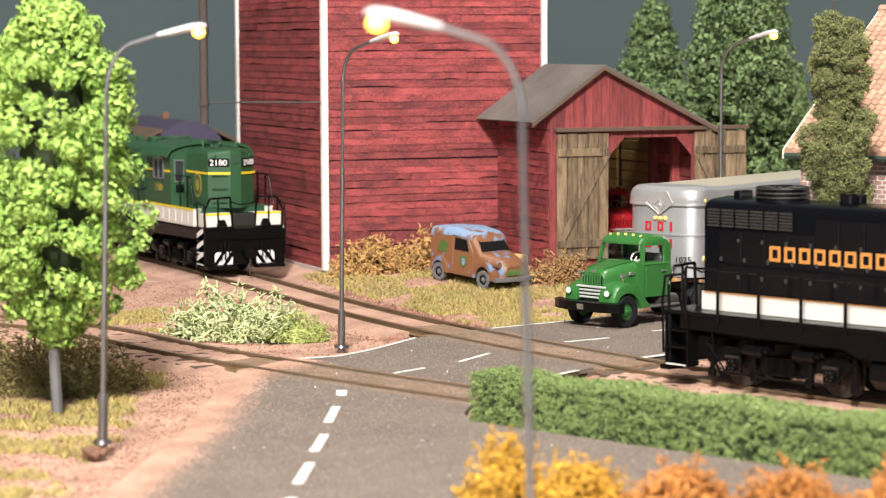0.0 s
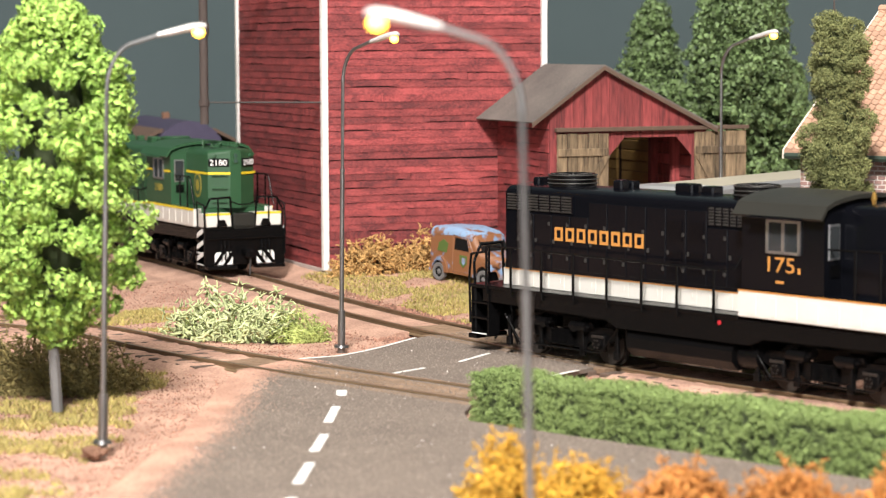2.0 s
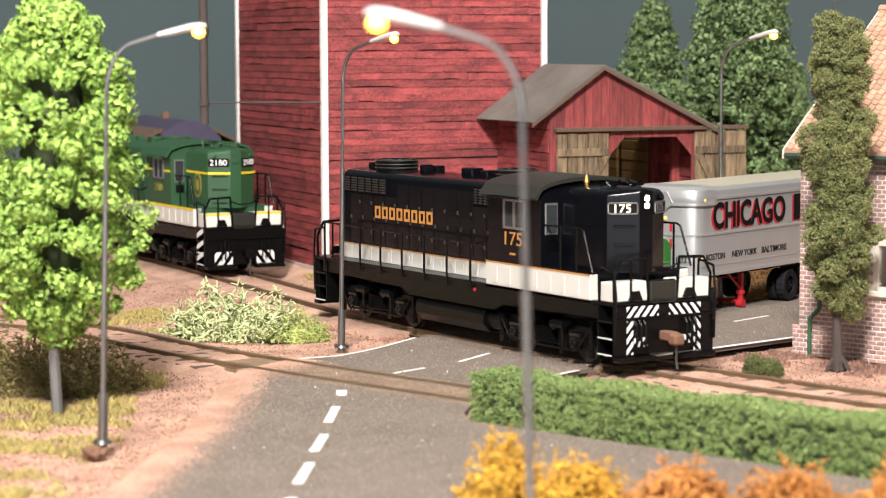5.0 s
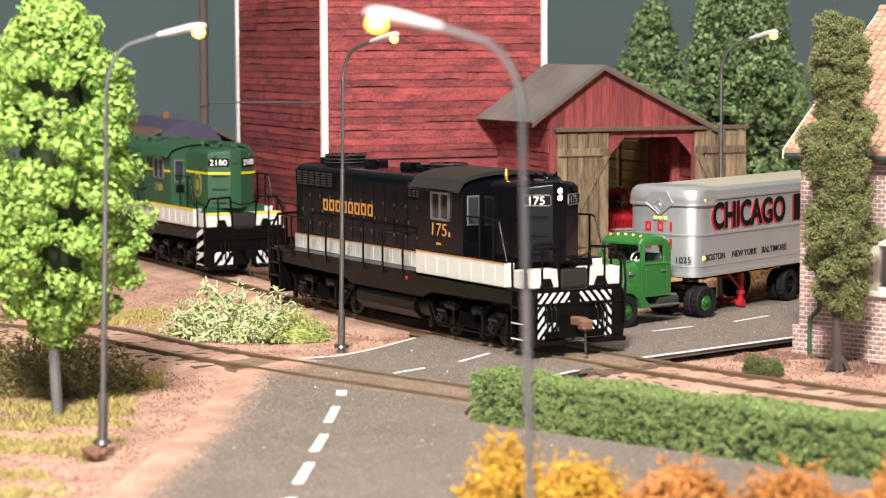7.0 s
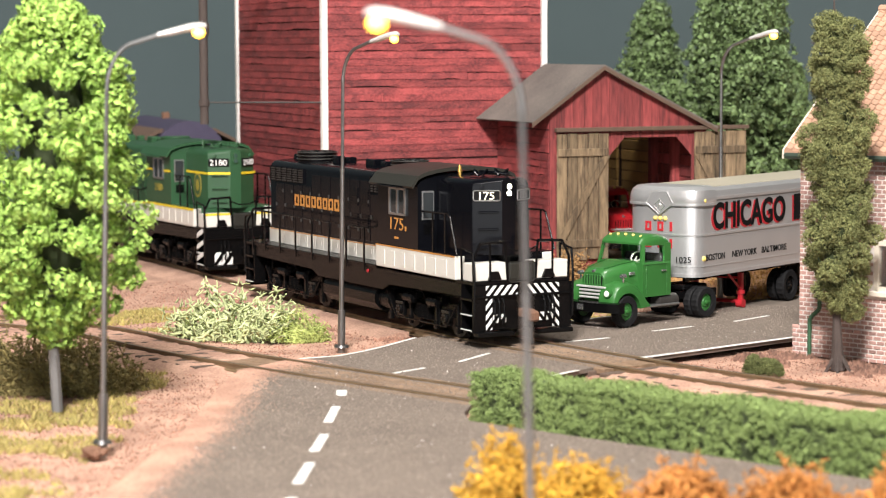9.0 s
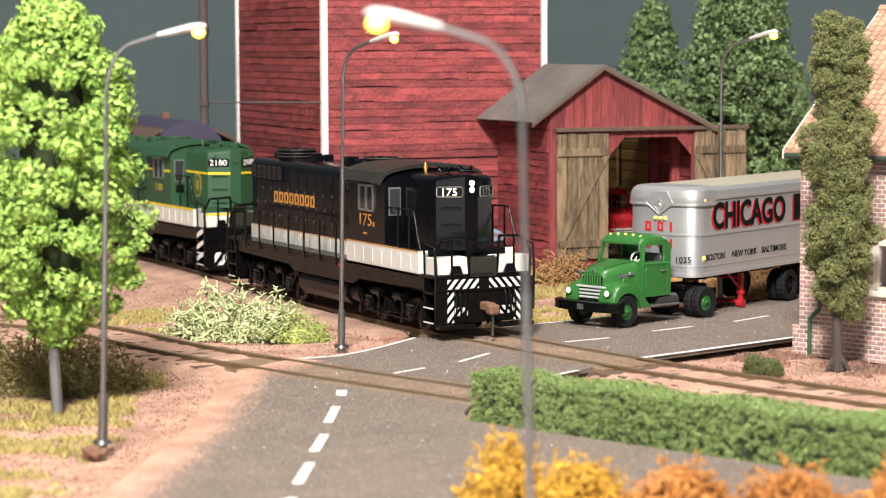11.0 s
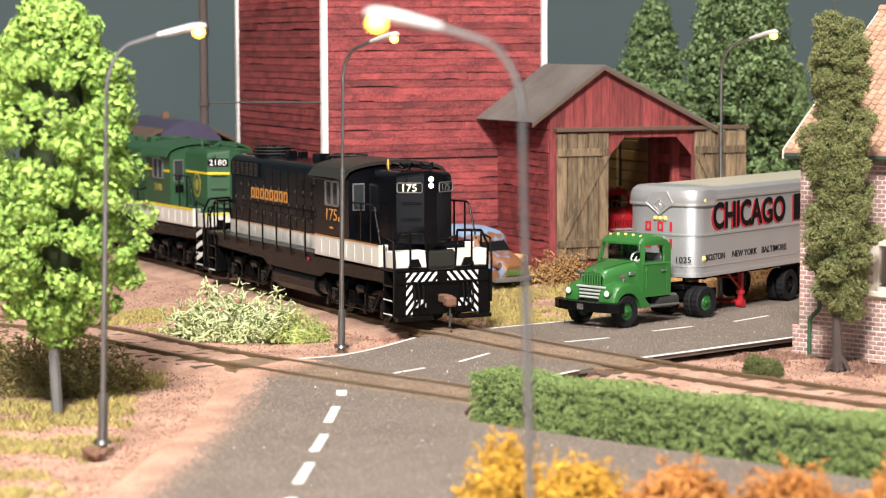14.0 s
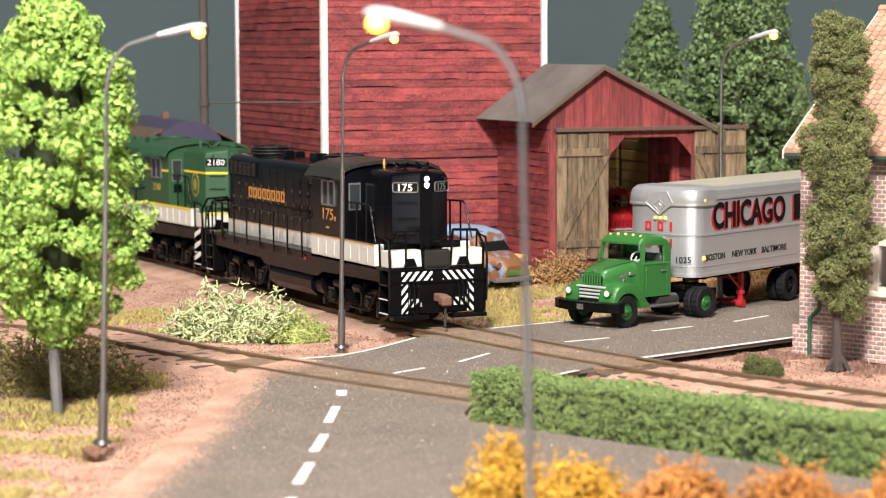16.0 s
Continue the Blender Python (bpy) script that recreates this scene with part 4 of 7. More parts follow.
    part("lifting_ring", bm, roofpaint, lo)
    # nose: headlights, number boards, rungs
    for z in (3.98, 4.16):
        bm = bmesh.new()
        rod(bm, (6.8, 0, z), (6.9, 0, z), 0.105, 0.10, 14)
        hl = part("headlight", bm, "under_black" if lit else paint, lo)
        bm = bmesh.new()
        rod(bm, (6.885, 0, z), (6.91, 0, z), 0.082, 0.07, 14)
        part("lens", bm, "headlight_on" if lit else "lens_off", hl, "glowing white lens" if lit else "dark glass lens")
    for s in (-1, 1):
        yaw = s * math.degrees(math.atan2(0.44, 0.66))
        mid = Vector((6.64, s * 0.54, 3.92))
        nrm = Vector((0.66, s * 0.44, 0)).normalized()
        q = mid + nrm * 0.035
        nb = tagged(new("number_board"), "number board with white figures" if not lit else "lit number board")
        nb.parent = lo
        bm = bmesh.new()
        box(bm, -0.37, 0.37, -0.03, 0.03, -0.14, 0.14, 0.025)
        bmesh.ops.transform(bm, matrix=pose(*(mid + nrm * 0.012), 0, 0, 90 + s * 33.7), verts=bm.verts)
        part("board", bm, "black_ink_and_shade", nb)
        if lit:
            bm = bmesh.new()
            rim = [(a * 0.36, b * 0.135) for a, b in ((-0.9, -1), (0.9, -1), (1, -0.75), (1, 0.75), (0.9, 1), (-0.9, 1), (-1, 0.75), (-1, -0.75))]
            pipe(bm, [(u, 0.0, v) for u, v in rim + rim[:1]], 0.017, 5)
            bmesh.ops.transform(bm, matrix=pose(*(mid + nrm * 0.045), 0, 0, 90 + s * 33.7), verts=bm.verts)
            part("rim", bm, "steel", nb, "bright metal rim")
        letters("figures", number, 0.20, 0.62 if len(number) > 3 else 0.40, "white_ink" if not lit else "lit_number" if s < 0 else "dim_ink", nb, side_plane(*(mid + nrm * 0.05), 90 + s * 33.7))
        bm = bmesh.new()
        rod(bm, mid + Vector((-0.08, s * 0.12, 0.23)), mid + nrm * 0.08 + Vector((-0.08, s * 0.12, 0.23)), 0.07, 0.06, 10)
        part("marker_light", bm, roofpaint, lo)
    bm = bmesh.new()
    for z in (2.55, 3.02, 3.48):
        a, b = Vector((6.80, -0.3, z)), Vector((6.52, -0.72, z))
        o = Vector((0.66, -0.44, 0)).normalized() * 0.09
        pipe(bm, [a, a + o, b + o, b], 0.03, 6)
    part("grab_iron", bm, paint, lo)
    # front and rear ends
    for e in (1, -1):
        end = tagged(new("pilot"), "pilot with diagonal white warning stripes")
        end.parent = lo
        X = 7.5 * e

        def ex(v):
            return v * e
        bm = bmesh.new()
        box(bm, min(X, X + 0.1 * e), max(X, X + 0.1 * e), -1.45, 1.45, 0.42, 1.62, 0.02)
        part("plate", bm, "under_black", end)
        for s in (-1, 1):
            if e > 0:
                bm = bmesh.new()
                box(bm, 7.0, 7.52, s * 0.42, s * 1.46, 1.73, 2.20, 0.02)
                part("end_panel", bm, "loco_white", end, "white end panel")
                if stripes:
                    bm = bmesh.new()
                    box(bm, 7.521, 7.53, s * 0.42, s * 1.46, 2.14, 2.21)
                    part("end_stripe", bm, "loco_stripe_yellow", end, smooth=False)
            # diagonal stripes as thin raised bands, falling outwards
            bm = bmesh.new()
            fields = ((0.16, 1.45, 1.30, 1.61), (0.92, 1.45, 0.44, 1.27), (0.5, 0.89, 0.62, 0.84)) if not stripes else ((0.45, 1.45, 0.43, 0.86),)
            gap, wd, slope = (0.225, 0.105, 0.85) if not stripes else (0.36, 0.19, 0.75)
            for fy0, fy1, fz0, fz1 in fields:
                for k in range(-4, 14):
                    y0 = k * gap
                    pts = [(y0 + slope * 2.0, 0.0), (y0 + slope * 2.0 + wd, 0.0), (y0 + wd, 2.0), (y0, 2.0)]
                    cut = clipped(pts, fy0, fy1, fz0, fz1)
                    if len(cut) > 2:
                        prism(bm, [(s * u, v) for u, v in cut], "x", X + 0.1 * e, X + 0.115 * e)
            part("warning_stripe", bm, "white_ink", end, "white diagonal warning stripes", False)
            # corner steps
            xs = sorted((ex(6.95), ex(7.6)))
            bm = bmesh.new()
            prism(bm, [(xs[0] - 0.02, 0.42), (xs[1] + 0.02, 0.42), (xs[1] + 0.02, 1.62), (xs[0] - 0.02, 1.62)], "y", s * 1.12, s * 1.16)
            st = part("step_well", bm, "under_black", end, smooth=False)
            for z in (0.42, 0.82, 1.22):
                bm = bmesh.new()
                box(bm, xs[0] + 0.021, xs[1] - 0.021, s * 1.16, s * 1.52, z, z + 0.05)
                part("step", bm, "under_black", st, smooth=False)
            for x in xs:
                bm = bmesh.new()
                box(bm, x - 0.02, x + 0.02, s * 1.161, s * 1.5, 0.40, 1.62)
                part("step_side", bm, "under_black", st, smooth=False)
            bm = bmesh.new()
            for z in (0.43, 0.83) if e > 0 else (0.43,):
                box(bm, xs[0] + 0.03, xs[1] - 0.03, s * 1.521, s * 1.535, z, z + 0.03)
            if stripes:
                for z in (0.55, 0.95, 1.35):
                    prism(bm, [(xs[0] + 0.05, z), (xs[1] - 0.05, z + 0.2), (xs[1] - 0.05, z + 0.36), (xs[0] + 0.05, z + 0.16)], "y", s * 1.521, s * 1.53)
            part("step_edge", bm, "white_ink", st, "white painted step edge", False)
            # end handrails
            bm = bmesh.new()
            xa = ex(7.55)
            pipe(bm, [(xa, s * 1.42, 1.0), (xa, s * 1.46, 2.3), (xa, s * 1.25, 2.72), (xa, s * 0.5, 2.75), (xa, s * 0.42, 1.75)], 0.04, 6)
            part("end_rail", bm, "under_black", end)
            bm = bmesh.new()
            pipe(bm, [(xa, s * 0.95, 2.75), (xa, s * 0.95, 1.7)], 0.032, 6)
            part("rail_post", bm, "under_black", end)
            bm = bmesh.new()
            pipe(bm, [(ex(7.0), s * 1.5, 1.72), (ex(7.0), s * 1.52, 2.6), (ex(7.62), s * 1.5, 2.5), (ex(7.7), s * 1.5, 1.9), (ex(7.66), s * 1.5, 0.7)], 0.032, 6)
            part("end_rail", bm, "under_black", end)
            # hoses and uncoupling gear
            for j in range(3):
                y = s * (0.62 + 0.14 * j)
                bm = bmesh.new()
                pipe(bm, [(X + 0.1 * e, y, 1.3), (X + 0.22 * e, y, 1.15), (X + 0.24 * e, y, 0.75), (X + 0.2 * e, y, 0.6)], 0.03, 5)
                part("air_hose", bm, "under_black", end)
            bm = bmesh.new()
            box(bm, *sorted((X + 0.0 * e, X + 0.32 * e)), *sorted((s * 0.35, s * 1.45)), 0.28, 0.40, 0.02)
            part("foot_board", bm, "under_black", end)
            bm = bmesh.new()
            prism(bm, [(s * 0.62, 1.75), (s * 1.02, 1.75), (s * 0.92, 1.98), (s * 0.72, 1.98)], "x", ex(7.53), ex(7.6))
            part("bracket", bm, "under_black", end, smooth=False)
        bm = bmesh.new()
        pipe(bm, [(X + 0.16 * e, -1.4, 1.33), (X + 0.18 * e, 1.4, 1.33)], 0.028, 5)
        part("lift_bar", bm, "under_black", end)
        bm = bmesh.new()
        box(bm, *sorted((X + 0.02 * e, X + 0.09 * e)), -0.4, 0.4, 1.66, 2.22, 0.06)
        for y in (-0.2, 0, 0.2):
            box(bm, *sorted((X + 0.09 * e, X + 0.11 * e)), y - 0.17, y + 0.17, 1.75 + 0.1 * abs(y), 1.78 + 0.1 * abs(y))
        part("drop_step", bm, "cab_roof_black", end, "raised drop step plate")
        bm = bmesh.new()
        pipe(bm, [(ex(7.56), -0.5, 2.62), (ex(7.58), -0.2, 2.5), (ex(7.58), 0.2, 2.5), (ex(7.56), 0.5, 2.62)], 0.024, 5)
        part("chain", bm, "under_black", end)
        cp = tagged(new("coupler"), "rusty brown knuckle coupler")
        cp.parent = lo
        bm = bmesh.new()
        box(bm, *sorted((X, X + 0.6 * e)), -0.12, 0.12, 0.75, 0.98, 0.03)
        box(bm, *sorted((X + 0.48 * e, X + 0.80 * e)), -0.17, 0.14, 0.67, 0.95, 0.05)
        part("knuckle", bm, "rust" if lit else "under_black", cp)
        bm = bmesh.new()
        pipe(bm, [(X + 0.62 * e, 0, 0.7), (X + 0.66 * e, -0.03, 0.3), (X + 0.8 * e, -0.1, 0.1)], 0.035, 6)
        part("trip_pin", bm, "dark_steel", cp)
    # side handrails with stanchions
    for s in (-1, 1):
        bm = bmesh.new()
        pipe(bm, [(-7.0, s * 1.5, 2.75), (1.35, s * 1.5, 2.72), (1.7, s * 1.4, 2.8), (1.88, s * 1.3, 3.2)], 0.028, 6)
        part("handrail", bm, "under_black", lo)
        for x in (-7.0, -6.05, -4.88, -3.7, -2.5, -1.29, -0.1, 1.1):
            bm = bmesh.new()
            box(bm, x - 0.04, x + 0.04, s * 1.49, s * 1.53, 1.5, 2.74, 0.01)
            part("stanchion", bm, "under_black", lo)
        bm = bmesh.new()
        pipe(bm, [(4.45, s * 1.35, 3.4), (6.15, s * 1.48, 3.44), (6.3, s * 1.48, 3.38), (6.72, s * 1.5, 2.4)], 0.028, 6)
        part("handrail", bm, "under_black", lo)
        for x in (5.31, 6.02):
            bm = bmesh.new()
            box(bm, x - 0.035, x + 0.035, s * 1.46, s * 1.5, 2.34, 3.43, 0.01)
            part("stanchion", bm, "under_black", lo)
    # fuel tank
    bm = bmesh.new()
    prism(bm, [(-1.3, 1.05), (-1.42, 0.85), (-1.42, 0.6), (-1.2, 0.38), (1.2, 0.38), (1.42, 0.6), (1.42, 0.85), (1.3, 1.05)], "x", -1.9, 1.6)
    part("fuel_tank", bm, "under_black", lo, smooth=False)
    for s in (-1, 1):
        bm = bmesh.new()
        rod(bm, (1.7, s * 1.05, 0.75), (2.3, s * 1.05, 0.75), 0.3, 0.3, 14)
        part("air_reservoir", bm, "under_black", lo)
        bm = bmesh.new()
        rod(bm, (1.26, s * 1.46, 1.5), (1.26, s * 1.49, 1.5), 0.05, 0.05, 8)
        part("fuel_cap", bm, "red_ink", lo, "small red cap")
    # trucks
    for tx in (-4.45, 4.2):
        tk = tagged(new("truck"), "black two-axle truck with springs and brake gear")
        tk.parent = lo
        tk.matrix_basis = Matrix.Translation((tx * S, 0, 0))
        for s in (-1, 1):
            bm = bmesh.new()
            prism(bm, [(-2.0, 0.72), (-1.75, 0.95), (-0.8, 0.95), (-0.5, 0.78), (0.5, 0.78), (0.8, 0.95), (1.75, 0.95), (2.0, 0.72), (1.75, 0.6), (0.9, 0.55), (0.55, 0.38), (-0.55, 0.38), (-0.9, 0.55), (-1.75, 0.6)], "y", s * 1.0, s * 1.12)
            part("side_frame", bm, "under_black", tk, smooth=False)
            for x in (-0.72, 0.72):
                bm = bmesh.new()
                rod(bm, (x - 0.26, s * 1.24, 0.93), (x + 0.26, s * 1.24, 0.93), 0.13, 0.13, 14)
                rod(bm, (x + 0.26, s * 1.24, 0.93), (x + 0.36, s * 1.24, 0.93), 0.05, 0.03, 8)
                bmesh.ops.create_uvsphere(bm, u_segments=12, v_segments=8, radius=0.125, matrix=Matrix.Translation((x - 0.26, s * 1.24, 0.93)))
                part("brake_cylinder", bm, "under_black", tk)
            for x in (-2.0, -0.78, 0.78, 2.0):
                bm = bmesh.new()
                box(bm, x - 0.05, x + 0.05, s * 1.13, s * 1.22, 0.22, 0.98, 0.015)
                box(bm, x - 0.09, x + 0.09, s * 1.13, s * 1.25, 0.20, 0.42, 0.02)
                part("brake_hanger", bm, "under_black", tk)
            bm = bmesh.new()
            pipe(bm, [(-2.1, s * 1.27, 1.0), (-1.5, s * 1.28, 0.34), (1.5, s * 1.28, 0.34), (2.1, s * 1.27, 1.0)], 0.026, 6)
            part("brake_rod", bm, "under_black", tk)
            for e2 in (-1, 1):
                bm = bmesh.new()
                pipe(bm, [(e2 * 2.15, s * 1.0, 1.2), (e2 * 2.12, s * 0.98, 0.6), (e2 * 1.98, s * 0.85, 0.18)], 0.035, 6)
                part("sand_pipe", bm, "under_black", tk)
            for x in (-1.37, 1.37):
                bm = bmesh.new()
                box(bm, x - 0.22, x + 0.22, s * 1.1, s * 1.24, 0.36, 0.78, 0.03)
                rod(bm, (x, s * 1.2, 0.55), (x, s * 1.3, 0.55), 0.17, 0.14, 10)
                part("axle_box", bm, "under_black", tk)
                bm = bmesh.new()
                rod(bm, (x * 0.55, s * 1.12, 1.02), (x * 0.55 + 0.45, s * 1.16, 1.02), 0.11, 0.11, 10)
                pipe(bm, [(x * 0.62, s * 1.15, 1.0), (x * 0.62, s * 1.15, 0.3)], 0.035, 5)
                part("brake_gear", bm, "under_black", tk)
                bm = bmesh.new()
                rod(bm, (x * 0.42, s * 1.18, 0.9), (x * 0.42, s * 1.34, 0.9), 0.13, 0.12, 12)
                part("brake_cylinder", bm, "under_black", tk)
                bm = bmesh.new()
                pipe(bm, [(x * 1.42, s * 1.1, 1.1), (x * 1.45, s * 1.16, 0.7), (x * 1.38, s * 1.0, 0.2)], 0.03, 5)
                part("sand_pipe", bm, "under_black", tk)
                bm = bmesh.new()
                for k in range(6):
                    a = k * math.pi / 3
                    rod(bm, (x + 0.1 * math.cos(a), s * 1.29, 0.55 + 0.1 * math.sin(a)), (x + 0.1 * math.cos(a), s * 1.325, 0.55 + 0.1 * math.sin(a)), 0.022, 0.022, 5)
                box(bm, x - 0.2, x + 0.2, s * 1.24, s * 1.27, 0.70, 0.76)
                part("bearing_cover", bm, "wheel_steel", tk)
            for x in (-0.3, 0.0, 0.3):
                bm = bmesh.new()
                zs = np.arange(0.40, 0.79, 0.0325)
                loft(bm, [[(x + (0.115 if k % 2 else 0.08) * math.cos(a), s * 1.15 + (0.115 if k % 2 else 0.08) * math.sin(a), z) for a in np.arange(0, 6.28, 0.785)] for k, z in enumerate(zs)])
                part("spring", bm, "under_black", tk)
        for x in (-1.37, 1.37):
            bm = bmesh.new()
            rod(bm, (0, -0.9, 0), (0, 0.9, 0), 0.1, 0.1, 8)
            for s in (-1, 1):
                rod(bm, (0, s * 0.68, 0), (0, s * 0.81, 0), 0.508, 0.5, 22)
                rod(bm, (0, s * 0.64, 0), (0, s * 0.68, 0), 0.56, 0.55, 22)
                for k in range(5):
                    a = k * 1.2566
                    rod(bm, (0.28 * math.cos(a), s * 0.8, 0.28 * math.sin(a)), (0.28 * math.cos(a), s * 0.83, 0.28 * math.sin(a)), 0.07, 0.07, 6)
            wp = part("wheelset", bm, "wheel_steel", tk, "steel wheels on an axle")
            wp.matrix_basis = Matrix.Translation((x * S, 0, 0.508 * S))
    # lettering
    for s in (-1, 1):
        yaw = 0 if s < 0 else 180
        if stripes == 0:
            if s < 0:
                bars_word(lo, -5.07, -1.75, 2.98, 3.33, -0.925, "gold")
            letters("cab_number", number, 0.34, 0.80, ink, lo, side_plane(3.16, s * 1.49, 2.97, yaw), "gold cab number")
            bm = bmesh.new()
            box(bm, 3.66, 3.74, s * 1.485, s * 1.497, 2.80, 2.93)
            box(bm, 3.0, 3.25, s * 1.485, s * 1.497, 2.55, 2.61)
            part("letter_bar", bm, ink, lo, smooth=False)
        else:
            letters("cab_number", number, 0.26, 0.75, "dull_yellow", lo, side_plane(3.2, s * 1.49, 2.92, yaw), "dull yellow cab number")
            bm = bmesh.new()
            bmesh.ops.create_cone(bm, cap_ends=True, segments=24, radius1=0.42, radius2=0.42, depth=0.012, matrix=Matrix.Translation((5.55, s * 0.905, 3.1)) @ Matrix.Diagonal((0.8, 1, 1.05, 1)) @ pose(0, 0, 0, 90))
            sl = part("seal", bm, "dull_yellow", lo, "round yellow emblem", False)
            bm = bmesh.new()
            bmesh.ops.create_cone(bm, cap_ends=True, segments=24, radius1=0.34, radius2=0.34, depth=0.016, matrix=Matrix.Translation((5.55, s * 0.907, 3.1)) @ Matrix.Diagonal((0.8, 1, 1.05, 1)) @ pose(0, 0, 0, 90))
            part("seal_field", bm, paint, sl, smooth=False)
            bm = bmesh.new()
            bmesh.ops.create_cone(bm, cap_ends=True, segments=24, radius1=0.2, radius2=0.2, depth=0.02, matrix=Matrix.Translation((5.55, s * 0.909, 3.1)) @ Matrix.Diagonal((0.8, 1, 1.05, 1)) @ pose(0, 0, 0, 90))
            part("seal_centre", bm, "dull_yellow", sl, smooth=False)
    if stripes:
        for s in (-1, 1):
            a, b = Vector((6.87, s * 0.2, 3.54)), Vector((6.43, s * 0.87, 3.54))
            bm = bmesh.new()
            n = Vector((0.66, s * 0.44, 0)).normalized() * 0.012
            loft(bm, [[(*(p + n * k).xy, z) for k, z in ((0, 3.5), (1, 3.5), (1, 3.58), (0, 3.58))] for p in (a, b)])
            part("nose_stripe", bm, "loco_stripe_yellow", lo, "thin yellow stripe", False)
    return lo


black_loco = locomotive("black diesel locomotive with white band and lit headlights", "loco_black", "loco_black", "175", True, 0)
green_loco = locomotive("green diesel locomotive with white band and yellow stripes", "loco_green", "loco_green", "2180", False, 1)

# ---- road vehicles ----


def wheel(parent, name, x, y, z, r, w, hub, tyre="tyre"):
    """A tyre with tread, a rim and a hub; y is its outer side."""
    s = 1 if y > 0 else -1
    wh = tagged(new(name), "")
    wh.parent = parent
    wh.matrix_basis = Matrix.Translation((x * S, y * S, z * S))
    bm = bmesh.new()
    n = 36
    prof = [(0.56, 0.06), (0.90, 0.0), (1.0, 0.14), (1.0, 0.86), (0.90, 1.0), (0.56, 0.94)]
    rings = []
    for i in range(n):
        a = 2 * math.pi * i / n
        k = 1.0 if i % 2 else 0.965
        rings.append([(r * q * (k if q == 1.0 else 1) * math.cos(a), -s * w * t, r * q * (k if q == 1.0 else 1) * math.sin(a)) for q, t in prof])
    vs = [[bm.verts.new(p) for p in ring] for ring in rings]
    for i in range(n):
        a, b = vs[i], vs[(i + 1) % n]
        for j in range(len(prof)):
            bm.faces.new((a[j], a[(j + 1) % 6], b[(j + 1) % 6], b[j]))
    bmesh.ops.recalc_face_normals(bm, faces=bm.faces)
    part("tyre", bm, tyre, wh, smooth=False)
    bm = bmesh.new()
    rod(bm, (0, -s * w * 0.9, 0), (0, -s * w * 0.34, 0), r * 0.575, r * 0.575, 20)
    rod(bm, (0, -s * w * 0.34, 0), (0, -s * w * 0.16, 0), r * 0.36, r * 0.26, 14)
    rod(bm, (0, -s * w * 0.2, 0), (0, s * 0.01, 0), r * 0.15, r * 0.1, 10)
    for k in range(6):
        a = k * math.pi / 3
        rod(bm, (r * 0.45 * math.cos(a), -s * w * 0.34, r * 0.45 * math.sin(a)), (r * 0.45 * math.cos(a), -s * w * 0.24, r * 0.45 * math.sin(a)), r * 0.05, r * 0.05, 5)
    part("rim", bm, hub, wh)
    return wh


def outline(x, hw, z0, z1, r):
    """A cross-section with rounded upper corners."""
    pts = [(-hw, z0), (-hw, z1 - r)]
    pts += [(-hw + r - r * math.cos(a), z1 - r + r * math.sin(a)) for a in np.linspace(0.3, 1.57, 4)]
    pts += [(-y, z) for y, z in pts[::-1]]
    return [(x, y, z) for y, z in pts]


